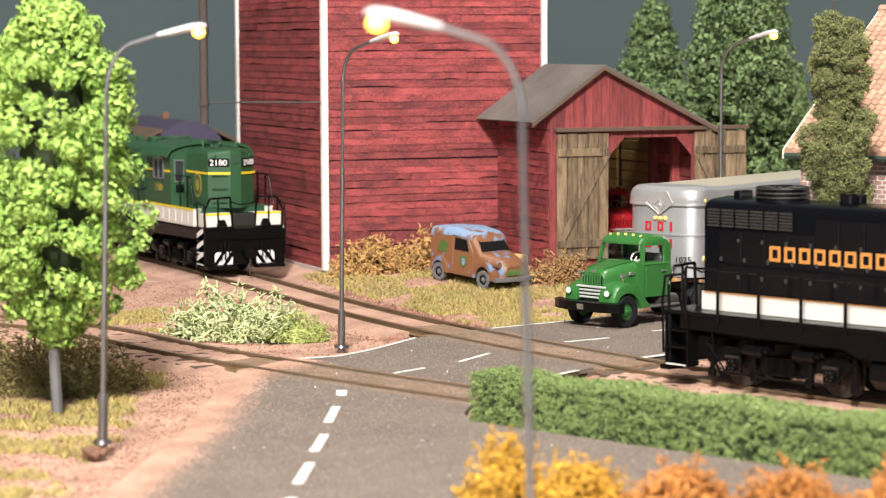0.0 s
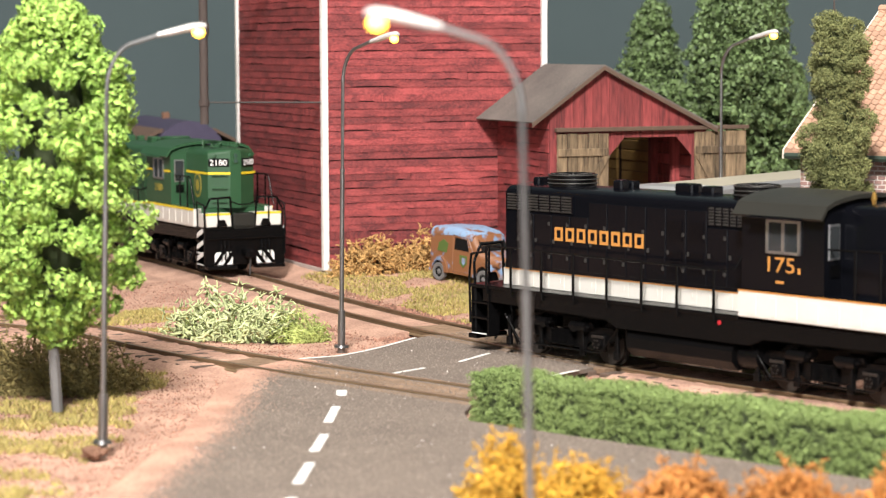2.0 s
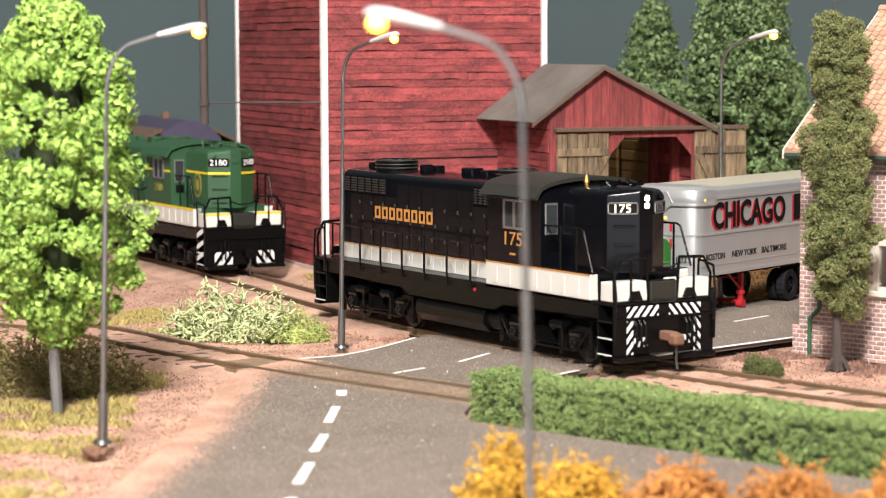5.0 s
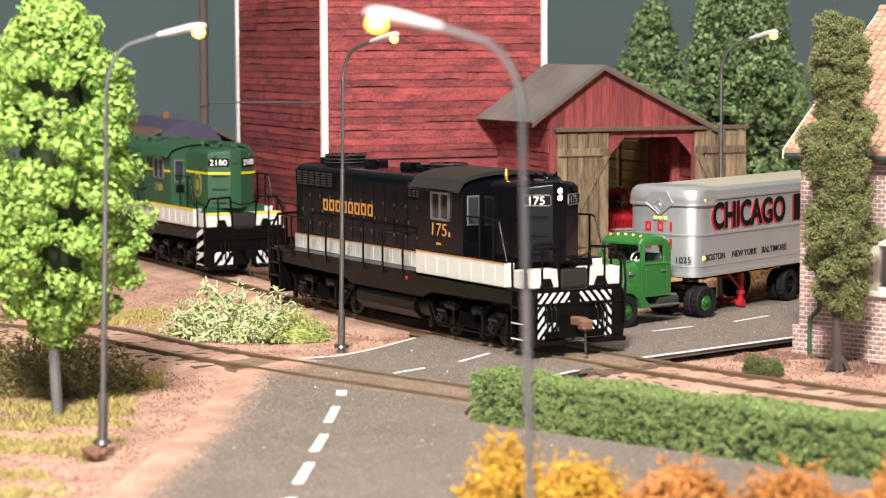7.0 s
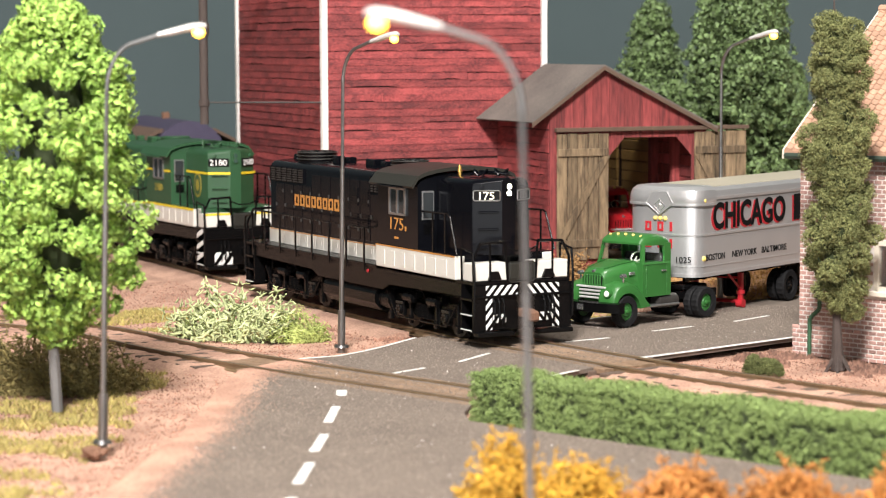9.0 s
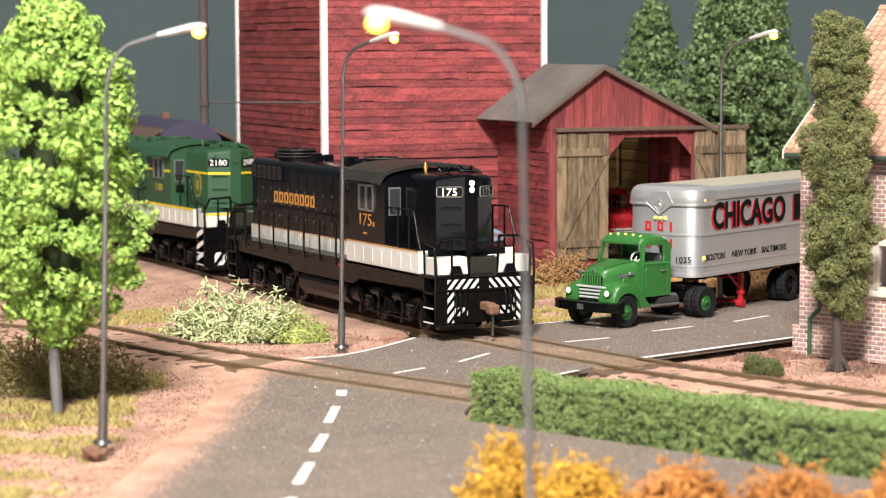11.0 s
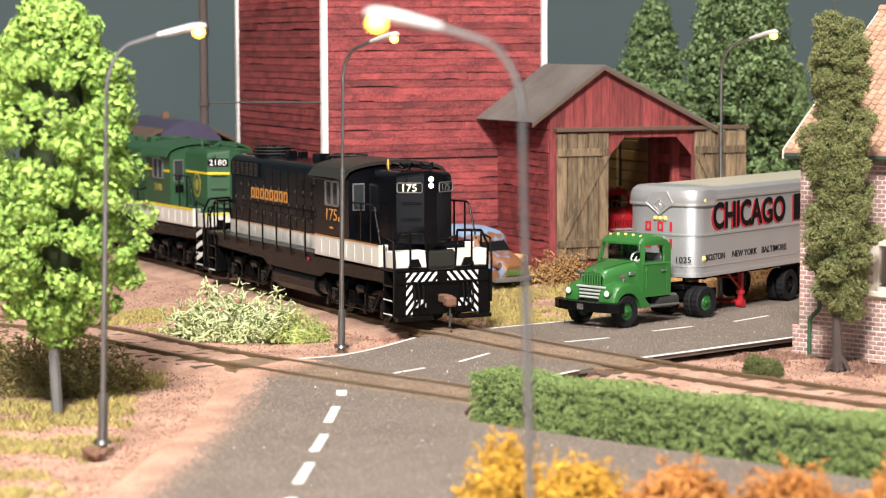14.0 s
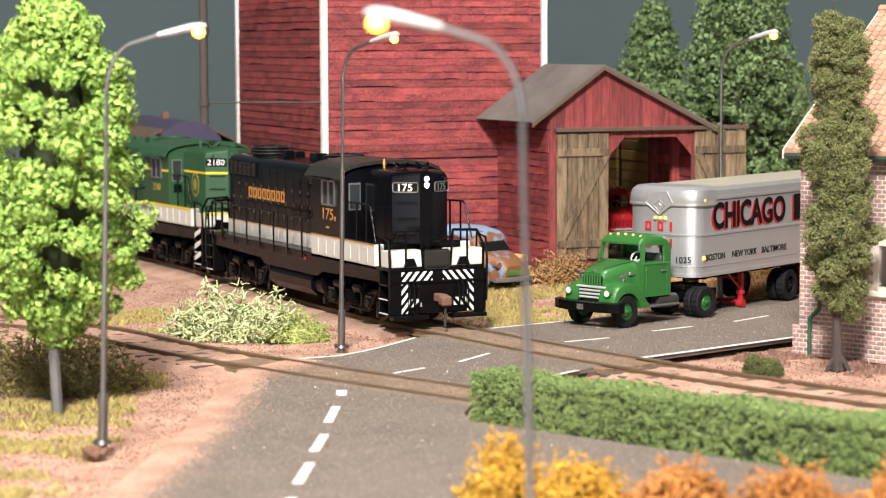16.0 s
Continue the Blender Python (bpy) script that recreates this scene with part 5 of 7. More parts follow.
def tractor(label, paint, at, rz):
    t = thing("tractor_truck", label, "truck", at, rz)
    # frame
    bm = bmesh.new()
    for s in (-1, 1):
        box(bm, -2.75, 2.3, s * 0.36, s * 0.46, 0.55, 0.78, 0.01)
    for x in (-2.6, -1.72, -0.7, 0.6, 1.72):
        box(bm, x - 0.08, x + 0.08, -0.4, 0.4, 0.55, 0.75)
    part("chassis", bm, "under_black", t, smooth=False)
    bm = bmesh.new()
    box(bm, -2.3, -1.2, -0.5, 0.5, 0.80, 0.95, 0.04)
    part("fifth_wheel", bm, "under_black", t)
    # cab: body to the belt, roof on pillars, clear glass and a seat inside
    shift = Matrix.Translation((0.58, 0, 0))

    def cab_part(name, bm, material, label="", smooth=True, over=None):
        bmesh.ops.transform(bm, matrix=shift, verts=bm.verts)
        return part(name, bm, material, over or t, label, smooth)
    bm = bmesh.new()
    loft(bm, [outline(-0.86, 0.78, 0.85, 1.74, 0.06), outline(-0.80, 0.87, 0.80, 1.76, 0.06), outline(0.0, 0.90, 0.80, 1.77, 0.06), outline(0.42, 0.88, 0.80, 1.78, 0.06)])
    cab = cab_part("cab", bm, paint)
    bm = bmesh.new()
    loft(bm, [outline(-0.87, 0.66, 2.22, 2.32, 0.07), outline(-0.80, 0.77, 2.20, 2.44, 0.16), outline(-0.55, 0.82, 2.24, 2.54, 0.22), outline(-0.1, 0.83, 2.25, 2.58, 0.25), outline(0.16, 0.81, 2.26, 2.54, 0.22), outline(0.32, 0.78, 2.27, 2.44, 0.13), outline(0.39, 0.73, 2.28, 2.34, 0.05)])
    cab_part("cab_roof", bm, paint, "rounded cab roof")
    bm = bmesh.new()
    box(bm, -0.855, -0.80, -0.79, -0.42, 1.72, 2.30)
    box(bm, -0.855, -0.80, 0.42, 0.79, 1.72, 2.30)
    box(bm, -0.855, -0.80, -0.419, 0.419, 1.72, 1.86)
    box(bm, -0.855, -0.80, -0.419, 0.419, 2.18, 2.30)
    cab_part("back_wall", bm, paint, smooth=False)
    for s in (-1, 1):
        bm = bmesh.new()
        prism(bm, [(-0.83, 1.74), (-0.58, 1.74), (-0.54, 2.29), (-0.83, 2.29)], "y", s * 0.76, s * 0.84)
        cab_part("rear_pillar", bm, paint, smooth=False)
        bm = bmesh.new()
        loft(bm, [[(x + a, s * (y + b), z) for a, b in ((-0.06, -0.05), (0.03, -0.06), (0.03, 0.02), (-0.06, 0.05))] for x, y, z in ((0.40, 0.83, 1.74), (0.34, 0.79, 2.05), (0.29, 0.755, 2.31))])
        cab_part("windscreen_pillar", bm, paint)
        bm = bmesh.new()
        prism(bm, [(-0.57, 1.775), (0.30, 1.775), (0.20, 2.26), (-0.53, 2.26)], "y", s * 0.80, s * 0.81)
        win = cab_part("side_window", bm, "glass", "clear cab side window", False)
        win.visible_shadow = False
        bm = bmesh.new()
        pipe(bm, [(-0.60, s * 0.895, 0.86), (-0.60, s * 0.895, 1.77)], 0.012, 4)
        pipe(bm, [(0.27, s * 0.892, 1.77), (0.27, s * 0.892, 0.9)], 0.012, 4)
        pipe(bm, [(-0.62, s * 0.895, 1.73), (0.40, s * 0.885, 1.73)], 0.02, 5)
        cab_part("door_edge", bm, paint)
        for z in (1.05, 1.5):
            bm = bmesh.new()
            box(bm, 0.25, 0.31, s * 0.88, s * 0.92, z, z + 0.10, 0.01)
            cab_part("hinge", bm, paint)
        bm = bmesh.new()
        box(bm, -0.54, -0.34, s * 0.90, s * 0.945, 1.50, 1.55, 0.015)
        cab_part("door_handle", bm, "chrome", "chrome door handle")
    bm = bmesh.new()
    a = [(0.385, -0.79, 1.78), (0.385, 0.79, 1.78), (0.30, 0.74, 2.29), (0.30, -0.74, 2.29)]
    f = [bm.verts.new(p) for p in a] + [bm.verts.new((x + 0.012, y, z + 0.002)) for x, y, z in a]
    for q in ((0, 1, 2, 3), (4, 5, 6, 7), (0, 1, 5, 4), (1, 2, 6, 5), (2, 3, 7, 6), (3, 0, 4, 7)):
        bm.faces.new([f[k] for k in q])
    bmesh.ops.recalc_face_normals(bm, faces=bm.faces)
    win = cab_part("windscreen", bm, "glass", "clear curved windscreen", False)
    win.visible_shadow = False
    bm = bmesh.new()
    box(bm, -0.72, -0.55, -0.70, 0.70, 1.50, 1.98, 0.05, 2)
    cab_part("seat", bm, "dark_steel", "grey bench seat")
    bm = bmesh.new()
    ring = [(0.12 + 0.10 * math.cos(a), 0.38 + 0.19 * math.sin(a), 1.92 - 0.14 * math.cos(a)) for a in np.linspace(0, 6.2832, 15)]
    pipe(bm, ring, 0.022, 5)
    pipe(bm, [(0.12, 0.38, 1.92), (0.28, 0.38, 1.70)], 0.022, 5)
    cab_part("steering_wheel", bm, "cream", "pale steering wheel")
    for y in (-0.58, -0.29, 0.0, 0.29, 0.58):
        bm = bmesh.new()
        bmesh.ops.create_uvsphere(bm, u_segments=8, v_segments=6, radius=0.042, matrix=Matrix.Translation((0.17, y, 2.545 - 0.09 * abs(y) ** 2)) @ Matrix.Diagonal((1.4, 1, 1, 1)))
        cab_part("roof_lamp", bm, "amber")
    # hood, grille, fenders
    bm = bmesh.new()
    loft(bm, [outline(0.9, 0.70, 0.9, 1.82, 0.24), outline(1.4, 0.62, 0.9, 1.76, 0.26), outline(1.98, 0.50, 0.85, 1.66, 0.26), outline(2.12, 0.42, 0.85, 1.54, 0.22)])
    part("hood", bm, paint, t)
    # black plate on the closed hood front, painting the shade behind the bars
    bm = bmesh.new()
    prism(bm, [(-0.34, 1.12), (0.34, 1.12), (0.37, 1.40), (0.30, 1.47), (-0.30, 1.47), (-0.37, 1.40)], "x", 2.10, 2.135)
    part("grille_recess", bm, "black_ink_and_shade", t, "black plate painted as the shade behind the grille bars", False)
    for i in range(7):
        y = -0.30 + 0.10 * i
        bm = bmesh.new()
        box(bm, 2.12, 2.175, y - 0.026, y + 0.026, 1.10, 1.48, 0.012)
        part("grille_upright", bm, paint, t, "green upright grille bar" if paint == "truck_green" else "red upright grille bar")
    # raised centre rib and cowl seam of the hood, with side vents
    bm = bmesh.new()
    for s in (-1, 1):
        pipe(bm, [(1.0, s * 0.50, 1.825), (1.45, s * 0.42, 1.765), (2.0, s * 0.32, 1.66)], 0.016, 5)
    part("hood_rib", bm, paint, t)
    for s in (-1, 1):
        bm = bmesh.new()
        box(bm, 1.12, 1.36, s * 0.655, s * 0.71, 1.44, 1.54, 0.015)
        part("hood_vent", bm, "chrome", t, "chrome hood vent")
    bm = bmesh.new()
    box(bm, 2.0, 2.14, -0.60, 0.60, 0.72, 1.10, 0.05)
    part("grille_panel", bm, paint, t)
    for z in (0.84, 0.94, 1.04, 1.14):
        bm = bmesh.new()
        box(bm, 2.12, 2.24, -0.55, 0.55, z - 0.027, z + 0.027, 0.012)
        part("grille_bar", bm, "bright_metal", t, "chrome grille bar")
    bm = bmesh.new()
    rod(bm, (2.0, 0, 1.58), (2.12, 0, 1.56), 0.06, 0.05, 8)
    part("hood_badge", bm, "chrome", t)
    for s in (-1, 1):
        bm = bmesh.new()
        # full rounded fender swept over the wheel
        rings = []
        for x, z in ((0.66, 0.56), (0.84, 0.74), (1.05, 0.98), (1.28, 1.17), (1.55, 1.27), (1.82, 1.29), (2.06, 1.22), (2.24, 1.06), (2.32, 0.84), (2.33, 0.60)):
            d = Vector((x - 1.72, z - 0.46))
            inner = Vector((1.72, 0.46)) + d.normalized() * 0.53
            d = d.normalized()
            rings.append([(x - d.x * k, s * y, z - d.y * k) for y, k in ((0.42, -0.02), (0.70, -0.02), (0.86, 0.015), (0.95, 0.075), (0.985, 0.17))] + [(inner.x, s * 0.985, inner.y), (inner.x, s * 0.42, inner.y)])
        loft(bm, rings)
        bmesh.ops.recalc_face_normals(bm, faces=bm.faces)
        part("fender", bm, paint, t)
        bm = bmesh.new()
        rod(bm, (2.22, s * 0.74, 1.0), (2.36, s * 0.74, 1.0), 0.13, 0.12, 14)
        hl = part("headlight", bm, paint, t)
        bm = bmesh.new()
        rod(bm, (2.34, s * 0.74, 1.0), (2.38, s * 0.74, 1.0), 0.105, 0.08, 14)
        part("lens", bm, "white_ink", hl, "pale headlamp lens")
        bm = bmesh.new()
        rod(bm, (1.75, s * 0.82, 1.28), (1.75, s * 0.82, 1.42), 0.03, 0.03, 6)
        rod(bm, (1.68, s * 0.82, 1.46), (1.84, s * 0.82, 1.46), 0.07, 0.06, 10)
        part("fender_lamp", bm, "chrome", t, "chrome fender lamp")
        bm = bmesh.new()
        box(bm, -0.55, 0.75, s * 0.62, s * 0.95, 0.50, 0.56, 0.02)
        part("running_board", bm, "steel", t)
        bm = bmesh.new()
        rod(bm, (-0.55, s * 0.70, 0.62), (0.25, s * 0.70, 0.62), 0.2, 0.2, 14)
        part("fuel_tank", bm, "dark_steel", t, "grey metal fuel tank")
    bm = bmesh.new()
    loft(bm, [[(2.42 - 0.14 * abs(y) ** 3, y, 0.46), (2.64 - 0.14 * abs(y) ** 3, y, 0.48), (2.64 - 0.14 * abs(y) ** 3, y, 0.74), (2.42 - 0.14 * abs(y) ** 3, y, 0.76)] for y in np.linspace(-1.28, 1.24, 9)])
    part("bumper", bm, "under_black", t, "thick black front bumper", False)
    bm = bmesh.new()
    box(bm, 2.645, 2.66, -0.12, 0.12, 0.53, 0.69)
    part("number_plate", bm, "chrome", t, "plain plate", False)
    for s in (-1, 1):
        wheel(t, "wheel", 1.72, s * 0.97, 0.46, 0.46, 0.26, paint)
        wheel(t, "wheel", -1.72, s * 0.97, 0.46, 0.46, 0.26, paint)
        wheel(t, "wheel", -1.72, s * 0.66, 0.46, 0.46, 0.25, paint)
    bm = bmesh.new()
    rod(bm, (1.72, -0.75, 0.46), (1.72, 0.75, 0.46), 0.07)
    rod(bm, (-1.72, -0.75, 0.46), (-1.72, 0.75, 0.46), 0.09)
    part("axle", bm, "under_black", t)
    return t


tractor("green tractor truck with black bumper, parked on the road", "truck_green", (5.80, 66.33, -0.05), -136.8)
tractor("red truck parked inside the open shed", "truck_red", (5.69, 84.05, 0.2), -67.8)


def trailer(at, rz):
    t = thing("semi_trailer", "silver box trailer with black and red lettering", "trailer", at, rz)
    Lg, W, z0, z1 = 11.0, 1.22, 1.18, 3.80

    def plan(dx, dw, z):
        pts = []
        for a in np.linspace(-math.pi / 2, math.pi / 2, 13):
            c, s = math.cos(a), math.sin(a)
            x = -0.55 + 0.55 * abs(c) ** 0.75
            y = W * (abs(s) ** 0.55) * (1 if s > 0 else -1)
            pts.append((x - dx, y * (1 - dw / W), z))
        pts += [(-Lg + dx, W - dw, z), (-Lg + dx, -W + dw, z)]
        return pts
    bm = bmesh.new()
    loft(bm, [plan(0, 0, z0), plan(0, 0, z1 - 0.28), plan(0.05, 0.03, z1 - 0.12), plan(0.16, 0.12, z1 - 0.02), plan(0.3, 0.25, z1)])
    part("body", bm, "trailer_silver", t)
    for z, h, k in ((z0, 0.10, 0.025), (2.38, 0.06, 0.02), (z1 - 0.38, 0.09, 0.03), (z0 + 0.3, 0.02, 0.012)):
        bm = bmesh.new()
        loft(bm, [plan(-k, -k, z), plan(-k, -k, z + h)])
        part("moulding", bm, "trailer_silver", t, "raised metal moulding")
    bm = bmesh.new()
    box(bm, -Lg + 0.3, -0.75, -W + 0.16, W - 0.16, z1 - 0.03, z1 + 0.012, 0.01)
    part("roof_sheet", bm, "trailer_roof", t, "cream dusty roof sheet")

    def nose(dx, dw, z):
        return [p for p in plan(dx, dw, z)[:13]] + [(-1.05, W - dw, z), (-1.05, -W + dw, z)]
    bm = bmesh.new()
    loft(bm, [nose(-0.035, -0.035, z1 - 0.50), nose(-0.06, -0.045, z1 - 0.42), nose(-0.055, -0.04, z1 - 0.24), nose(0.0, 0.0, z1 - 0.08), nose(0.12, 0.09, z1 + 0.015), nose(0.3, 0.25, z1 + 0.04)])
    part("nose_cap", bm, "trailer_silver", t, "bulging silver nose cap")
    bm = bmesh.new()
    loft(bm, [nose(-0.075, -0.06, z1 - 0.53), nose(-0.075, -0.06, z1 - 0.47)])
    part("cap_moulding", bm, "trailer_silver", t, "raised metal moulding")
    bm = bmesh.new()
    prism(bm, [(-0.46, z1 - 0.46), (0, z1 - 0.80), (0.46, z1 - 0.46), (0.24, z1 - 0.12), (-0.24, z1 - 0.12)], "x", 0.0, 0.075)
    part("nose_shield", bm, "trailer_silver", t, "V-shaped silver nose shield", False)
    bm = bmesh.new()
    for sg in (-1, 1):
        pipe(bm, [(0.075, sg * 0.24, z1 - 0.12), (0.075, sg * 0.46, z1 - 0.46), (0.075, 0.0, z1 - 0.80)], 0.013, 5)
    part("shield_edge", bm, "trailer_silver", t)
    bm = bmesh.new()
    d1 = [(0, z1 - 0.72), (0.19, z1 - 0.54), (0, z1 - 0.36), (-0.19, z1 - 0.54)]
    pipe(bm, [(0.08, u, v) for u, v in d1 + d1[:1]], 0.013, 5)
    pipe(bm, [(0.08, -0.05, z1 - 0.60), (0.08, 0.0, z1 - 0.48), (0.08, 0.06, z1 - 0.52)], 0.013, 5)
    part("emblem", bm, "chrome", t, "plain diamond emblem", False)
    for y in (-0.17, 0, 0.17):
        bm = bmesh.new()
        bmesh.ops.create_uvsphere(bm, u_segments=8, v_segments=6, radius=0.07, matrix=Matrix.Translation((0.02, y, 2.89)))
        part("marker_lamp", bm, "amber", t, "small yellow marker lamp")
    for x, y, z in ((-0.12, 0.78, 3.3), (-0.12, -0.78, 3.3), (-0.45, 1.2, 3.42), (-0.45, 1.2, 1.72), (-0.28, 1.02, 1.85)):
        bm = bmesh.new()
        bmesh.ops.create_uvsphere(bm, u_segments=8, v_segments=6, radius=0.085, matrix=Matrix.Translation((x, y, z)))
        part("marker_lamp", bm, "amber", t, "small yellow marker lamp")
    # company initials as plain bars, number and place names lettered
    for z, hh in ((2.52, 0.27), (2.02, 0.27)):
        for k, y in enumerate((-0.42, 0.0, 0.36)):
            bm = bmesh.new()
            if k == 2:
                box(bm, 0.0, 0.022, y - 0.04, y + 0.04, z, z + hh)
            else:
                for y0, y1 in ((y - 0.10, y - 0.04), (y + 0.04, y + 0.10)):
                    box(bm, 0.0, 0.022, y0, y1, z, z + hh)
                box(bm, 0.0, 0.022, y - 0.039, y + 0.039, z, z + 0.06)
                box(bm, 0.0, 0.022, y - 0.039, y + 0.039, z + hh - 0.06, z + hh)
            part("letter_bar", bm, "red_ink", t, "plain red shape", False)
    letters("fleet_number", "1025", 0.17, 0.46, "black_ink_and_shade", t, side_plane(0.01, 0.80, 1.70, 90 + 10), "black figures")
    side = 1.223

    def left_side(s, z):
        return side_plane(-s, side, z, 180)
    letters("place_name", "CHICAGO", 0.80, 4.30, "red_ink", t, side_plane(-2.98, side + 0.002, 2.90, 180), "large red shaded lettering", 0.028)
    letters("place_name", "CHICAGO", 0.80, 4.30, "black_ink_and_shade", t, side_plane(-3.07, side + 0.014, 2.94, 180), "large black lettering", 0.028)
    for word, a, b in (("BOSTON", 0.55, 1.62), ("NEW YORK", 2.06, 3.50), ("BALTIMORE", 3.80, 5.32)):
        letters("place_name", word, 0.19, b - a, "black_ink_and_shade", t, side_plane(-(a + b) / 2, side + 0.002, 1.74, 180), "small black lettering", 0.012)
    for k in range(7):
        bm = bmesh.new()
        box(bm, -6.20 - 0.62 * k, -5.75 - 0.62 * k, side + 0.003, side + 0.014, 2.54, 3.34)
        part("letter_bar", bm, "black_ink_and_shade", t, "plain black bar", False)
        bm = bmesh.new()
        box(bm, -6.11 - 0.62 * k, -5.66 - 0.62 * k, side, side + 0.002, 2.50, 3.30)
        part("letter_shade", bm, "red_ink", t, "plain red shade of a bar", False)
    # frame, landing legs, wheels
    bm = bmesh.new()
    for s in (-1, 1):
        box(bm, -Lg + 0.2, -0.5, s * 0.45, s * 0.55, 1.0, 1.18)
    for x in np.arange(-Lg + 0.6, -0.5, 1.2):
        box(bm, x, x + 0.1, -1.1, 1.1, 1.08, 1.18)
    part("underframe", bm, "under_black", t, smooth=False)
    for s in (-1, 1):
        bm = bmesh.new()
        box(bm, -3.37, -3.22, s * 0.72, s * 0.86, 0.15, 1.15, 0.02)
        rod(bm, (-3.30, s * 0.79, 0.42), (-3.30, s * 0.79, 0.52), 0.13, 0.13, 10)
        rod(bm, (-3.30, s * 0.68, 0.13), (-3.30, s * 0.90, 0.13), 0.13, 0.13, 12)
        pipe(bm, [(-3.30, s * 0.79, 0.55), (-2.5, s * 0.79, 1.12)], 0.035, 6)
        part("landing_leg", bm, "jack_red", t, "red landing leg")
    bm = bmesh.new()
    rod(bm, (-3.30, -0.8, 0.18), (-3.30, 0.8, 0.18), 0.06)
    rod(bm, (-3.30, -0.7, 0.9), (-3.30, 0.7, 0.9), 0.04)
    part("leg_axle", bm, "jack_red", t)
    for s in (-1, 1):
        for y in (1.15, 0.82):
            wheel(t, "wheel", -5.75, s * y, 0.50, 0.50, 0.28, "under_black")
            wheel(t, "wheel", -9.6, s * y, 0.50, 0.50, 0.28, "under_black")
    return t


trailer((6.40, 67.35, -0.05), -127.7)


def van(at, rz, rx=0.0):
    v = thing("delivery_van", "rusty brown van with peeling blue and green paint", "van", at, rz)
    v.matrix_world = pose(at[0] * S, at[1] * S, at[2] * S, 0, rx, rz)
    bm = bmesh.new()
    body = [outline(-1.72, 0.66, 0.38, 1.62, 0.25), outline(-1.62, 0.75, 0.32, 1.78, 0.25), outline(-0.5, 0.78, 0.32, 1.86, 0.25), outline(0.25, 0.77, 0.32, 1.78, 0.27), outline(0.42, 0.76, 0.32, 1.68, 0.27), outline(0.78, 0.74, 0.32, 1.16, 0.2), outline(1.3, 0.62, 0.32, 1.08, 0.26), outline(1.62, 0.5, 0.34, 0.92, 0.26), outline(1.72, 0.42, 0.4, 0.8, 0.2)]
    loft(bm, body)
    part("body", bm, "van_paint", v)
    bm = bmesh.new()
    loft(bm, [outline(-1.73, 0.665, 1.42, 1.632, 0.25), outline(-1.62, 0.757, 1.50, 1.792, 0.25), outline(-0.5, 0.787, 1.60, 1.872, 0.25), outline(0.25, 0.777, 1.60, 1.792, 0.27), outline(0.40, 0.765, 1.56, 1.70, 0.2)])
    part("roof", bm, "van_roof", v, "peeling pale blue roof paint")
    # black panel on the closed body: painted shade of the empty windscreen
    bm = bmesh.new()
    a = [(0.46, -0.56, 1.58), (0.46, 0.56, 1.58), (0.775, 0.62, 1.20), (0.775, -0.62, 1.20)]
    f = [bm.verts.new((x + 0.012, y, z + 0.005)) for x, y, z in a] + [bm.verts.new((x - 0.02, y, z - 0.01)) for x, y, z in a]
    for q in ((0, 1, 2, 3), (4, 5, 6, 7), (0, 1, 5, 4), (1, 2, 6, 5), (2, 3, 7, 6), (3, 0, 4, 7)):
        bm.faces.new([f[k] for k in q])
    bmesh.ops.recalc_face_normals(bm, faces=bm.faces)
    part("windscreen_opening", bm, "black_ink_and_shade", v, "black panel painted as the shade in the empty windscreen", False)
    for s in (-1, 1):
        # the same for the side window: shade painted as a black panel
        bm = bmesh.new()
        prism(bm, [(-0.42, 1.14), (0.28, 1.14), (0.16, 1.52), (-0.38, 1.55)], "y", s * 0.74, s * 0.785)
        part("side_opening", bm, "black_ink_and_shade", v, "black panel painted as the shade in the empty side window", False)
        bm = bmesh.new()
        pipe(bm, [(-0.48, s * 0.78, 0.42), (-0.48, s * 0.775, 1.62), (0.22, s * 0.77, 1.58), (0.48, s * 0.76, 1.12), (0.48, s * 0.76, 0.42), (-0.48, s * 0.78, 0.42)], 0.016, 4)
        part("door_seam", bm, "van_paint", v)
        for name, pts, mt, lab in (("paint_patch", [(-1.25, 1.02), (-0.8, 0.98), (-0.72, 1.3), (-0.95, 1.42), (-1.2, 1.28)], "van_green", "worn green paint patch"), ("door_patch", [(-0.16, 0.98), (0.2, 0.98), (0.2, 0.72), (0.04, 0.56), (-0.14, 0.7)], "van_green", "worn green shield on the door"), ("shield_patch", [(-0.06, 0.90), (0.15, 0.90), (0.14, 0.74), (0.05, 0.66), (-0.05, 0.75)], "van_roof", "pale blue patch on the shield")):
            bm = bmesh.new()
            off = 0.783 if name != "shield_patch" else 0.787
            prism(bm, pts, "y", s * 0.74, s * off)
            part(name, bm, mt, v, lab, False)
        # fenders
        for x, r in ((1.05, 0.47), (-1.12, 0.42)):
            bm = bmesh.new()
            arch = [(x + (r + 0.02) * math.cos(t), 0.32 + (r + 0.12) * math.sin(t)) for t in np.linspace(3.14, 0, 13)] + [(x + (r - 0.12) * math.cos(t), 0.32 + (r - 0.04) * math.sin(t)) for t in np.linspace(0, 3.14, 13)]
            prism(bm, arch, "y", s * 0.45, s * 0.86)
            part("fender", bm, "van_paint", v)
            # black disc painting the shade inside the wheel arch
            bm = bmesh.new()
            bmesh.ops.create_cone(bm, cap_ends=True, segments=16, radius1=r - 0.1, radius2=r - 0.1, depth=0.04, matrix=Matrix.Translation((x, s * 0.778, 0.36)) @ pose(0, 0, 0, 90))
            part("wheel_arch", bm, "black_ink_and_shade", v, smooth=False)
            wheel(v, "wheel", x, s * 0.835, 0.31, 0.31, 0.15, "grey_tyre", "grey_tyre")
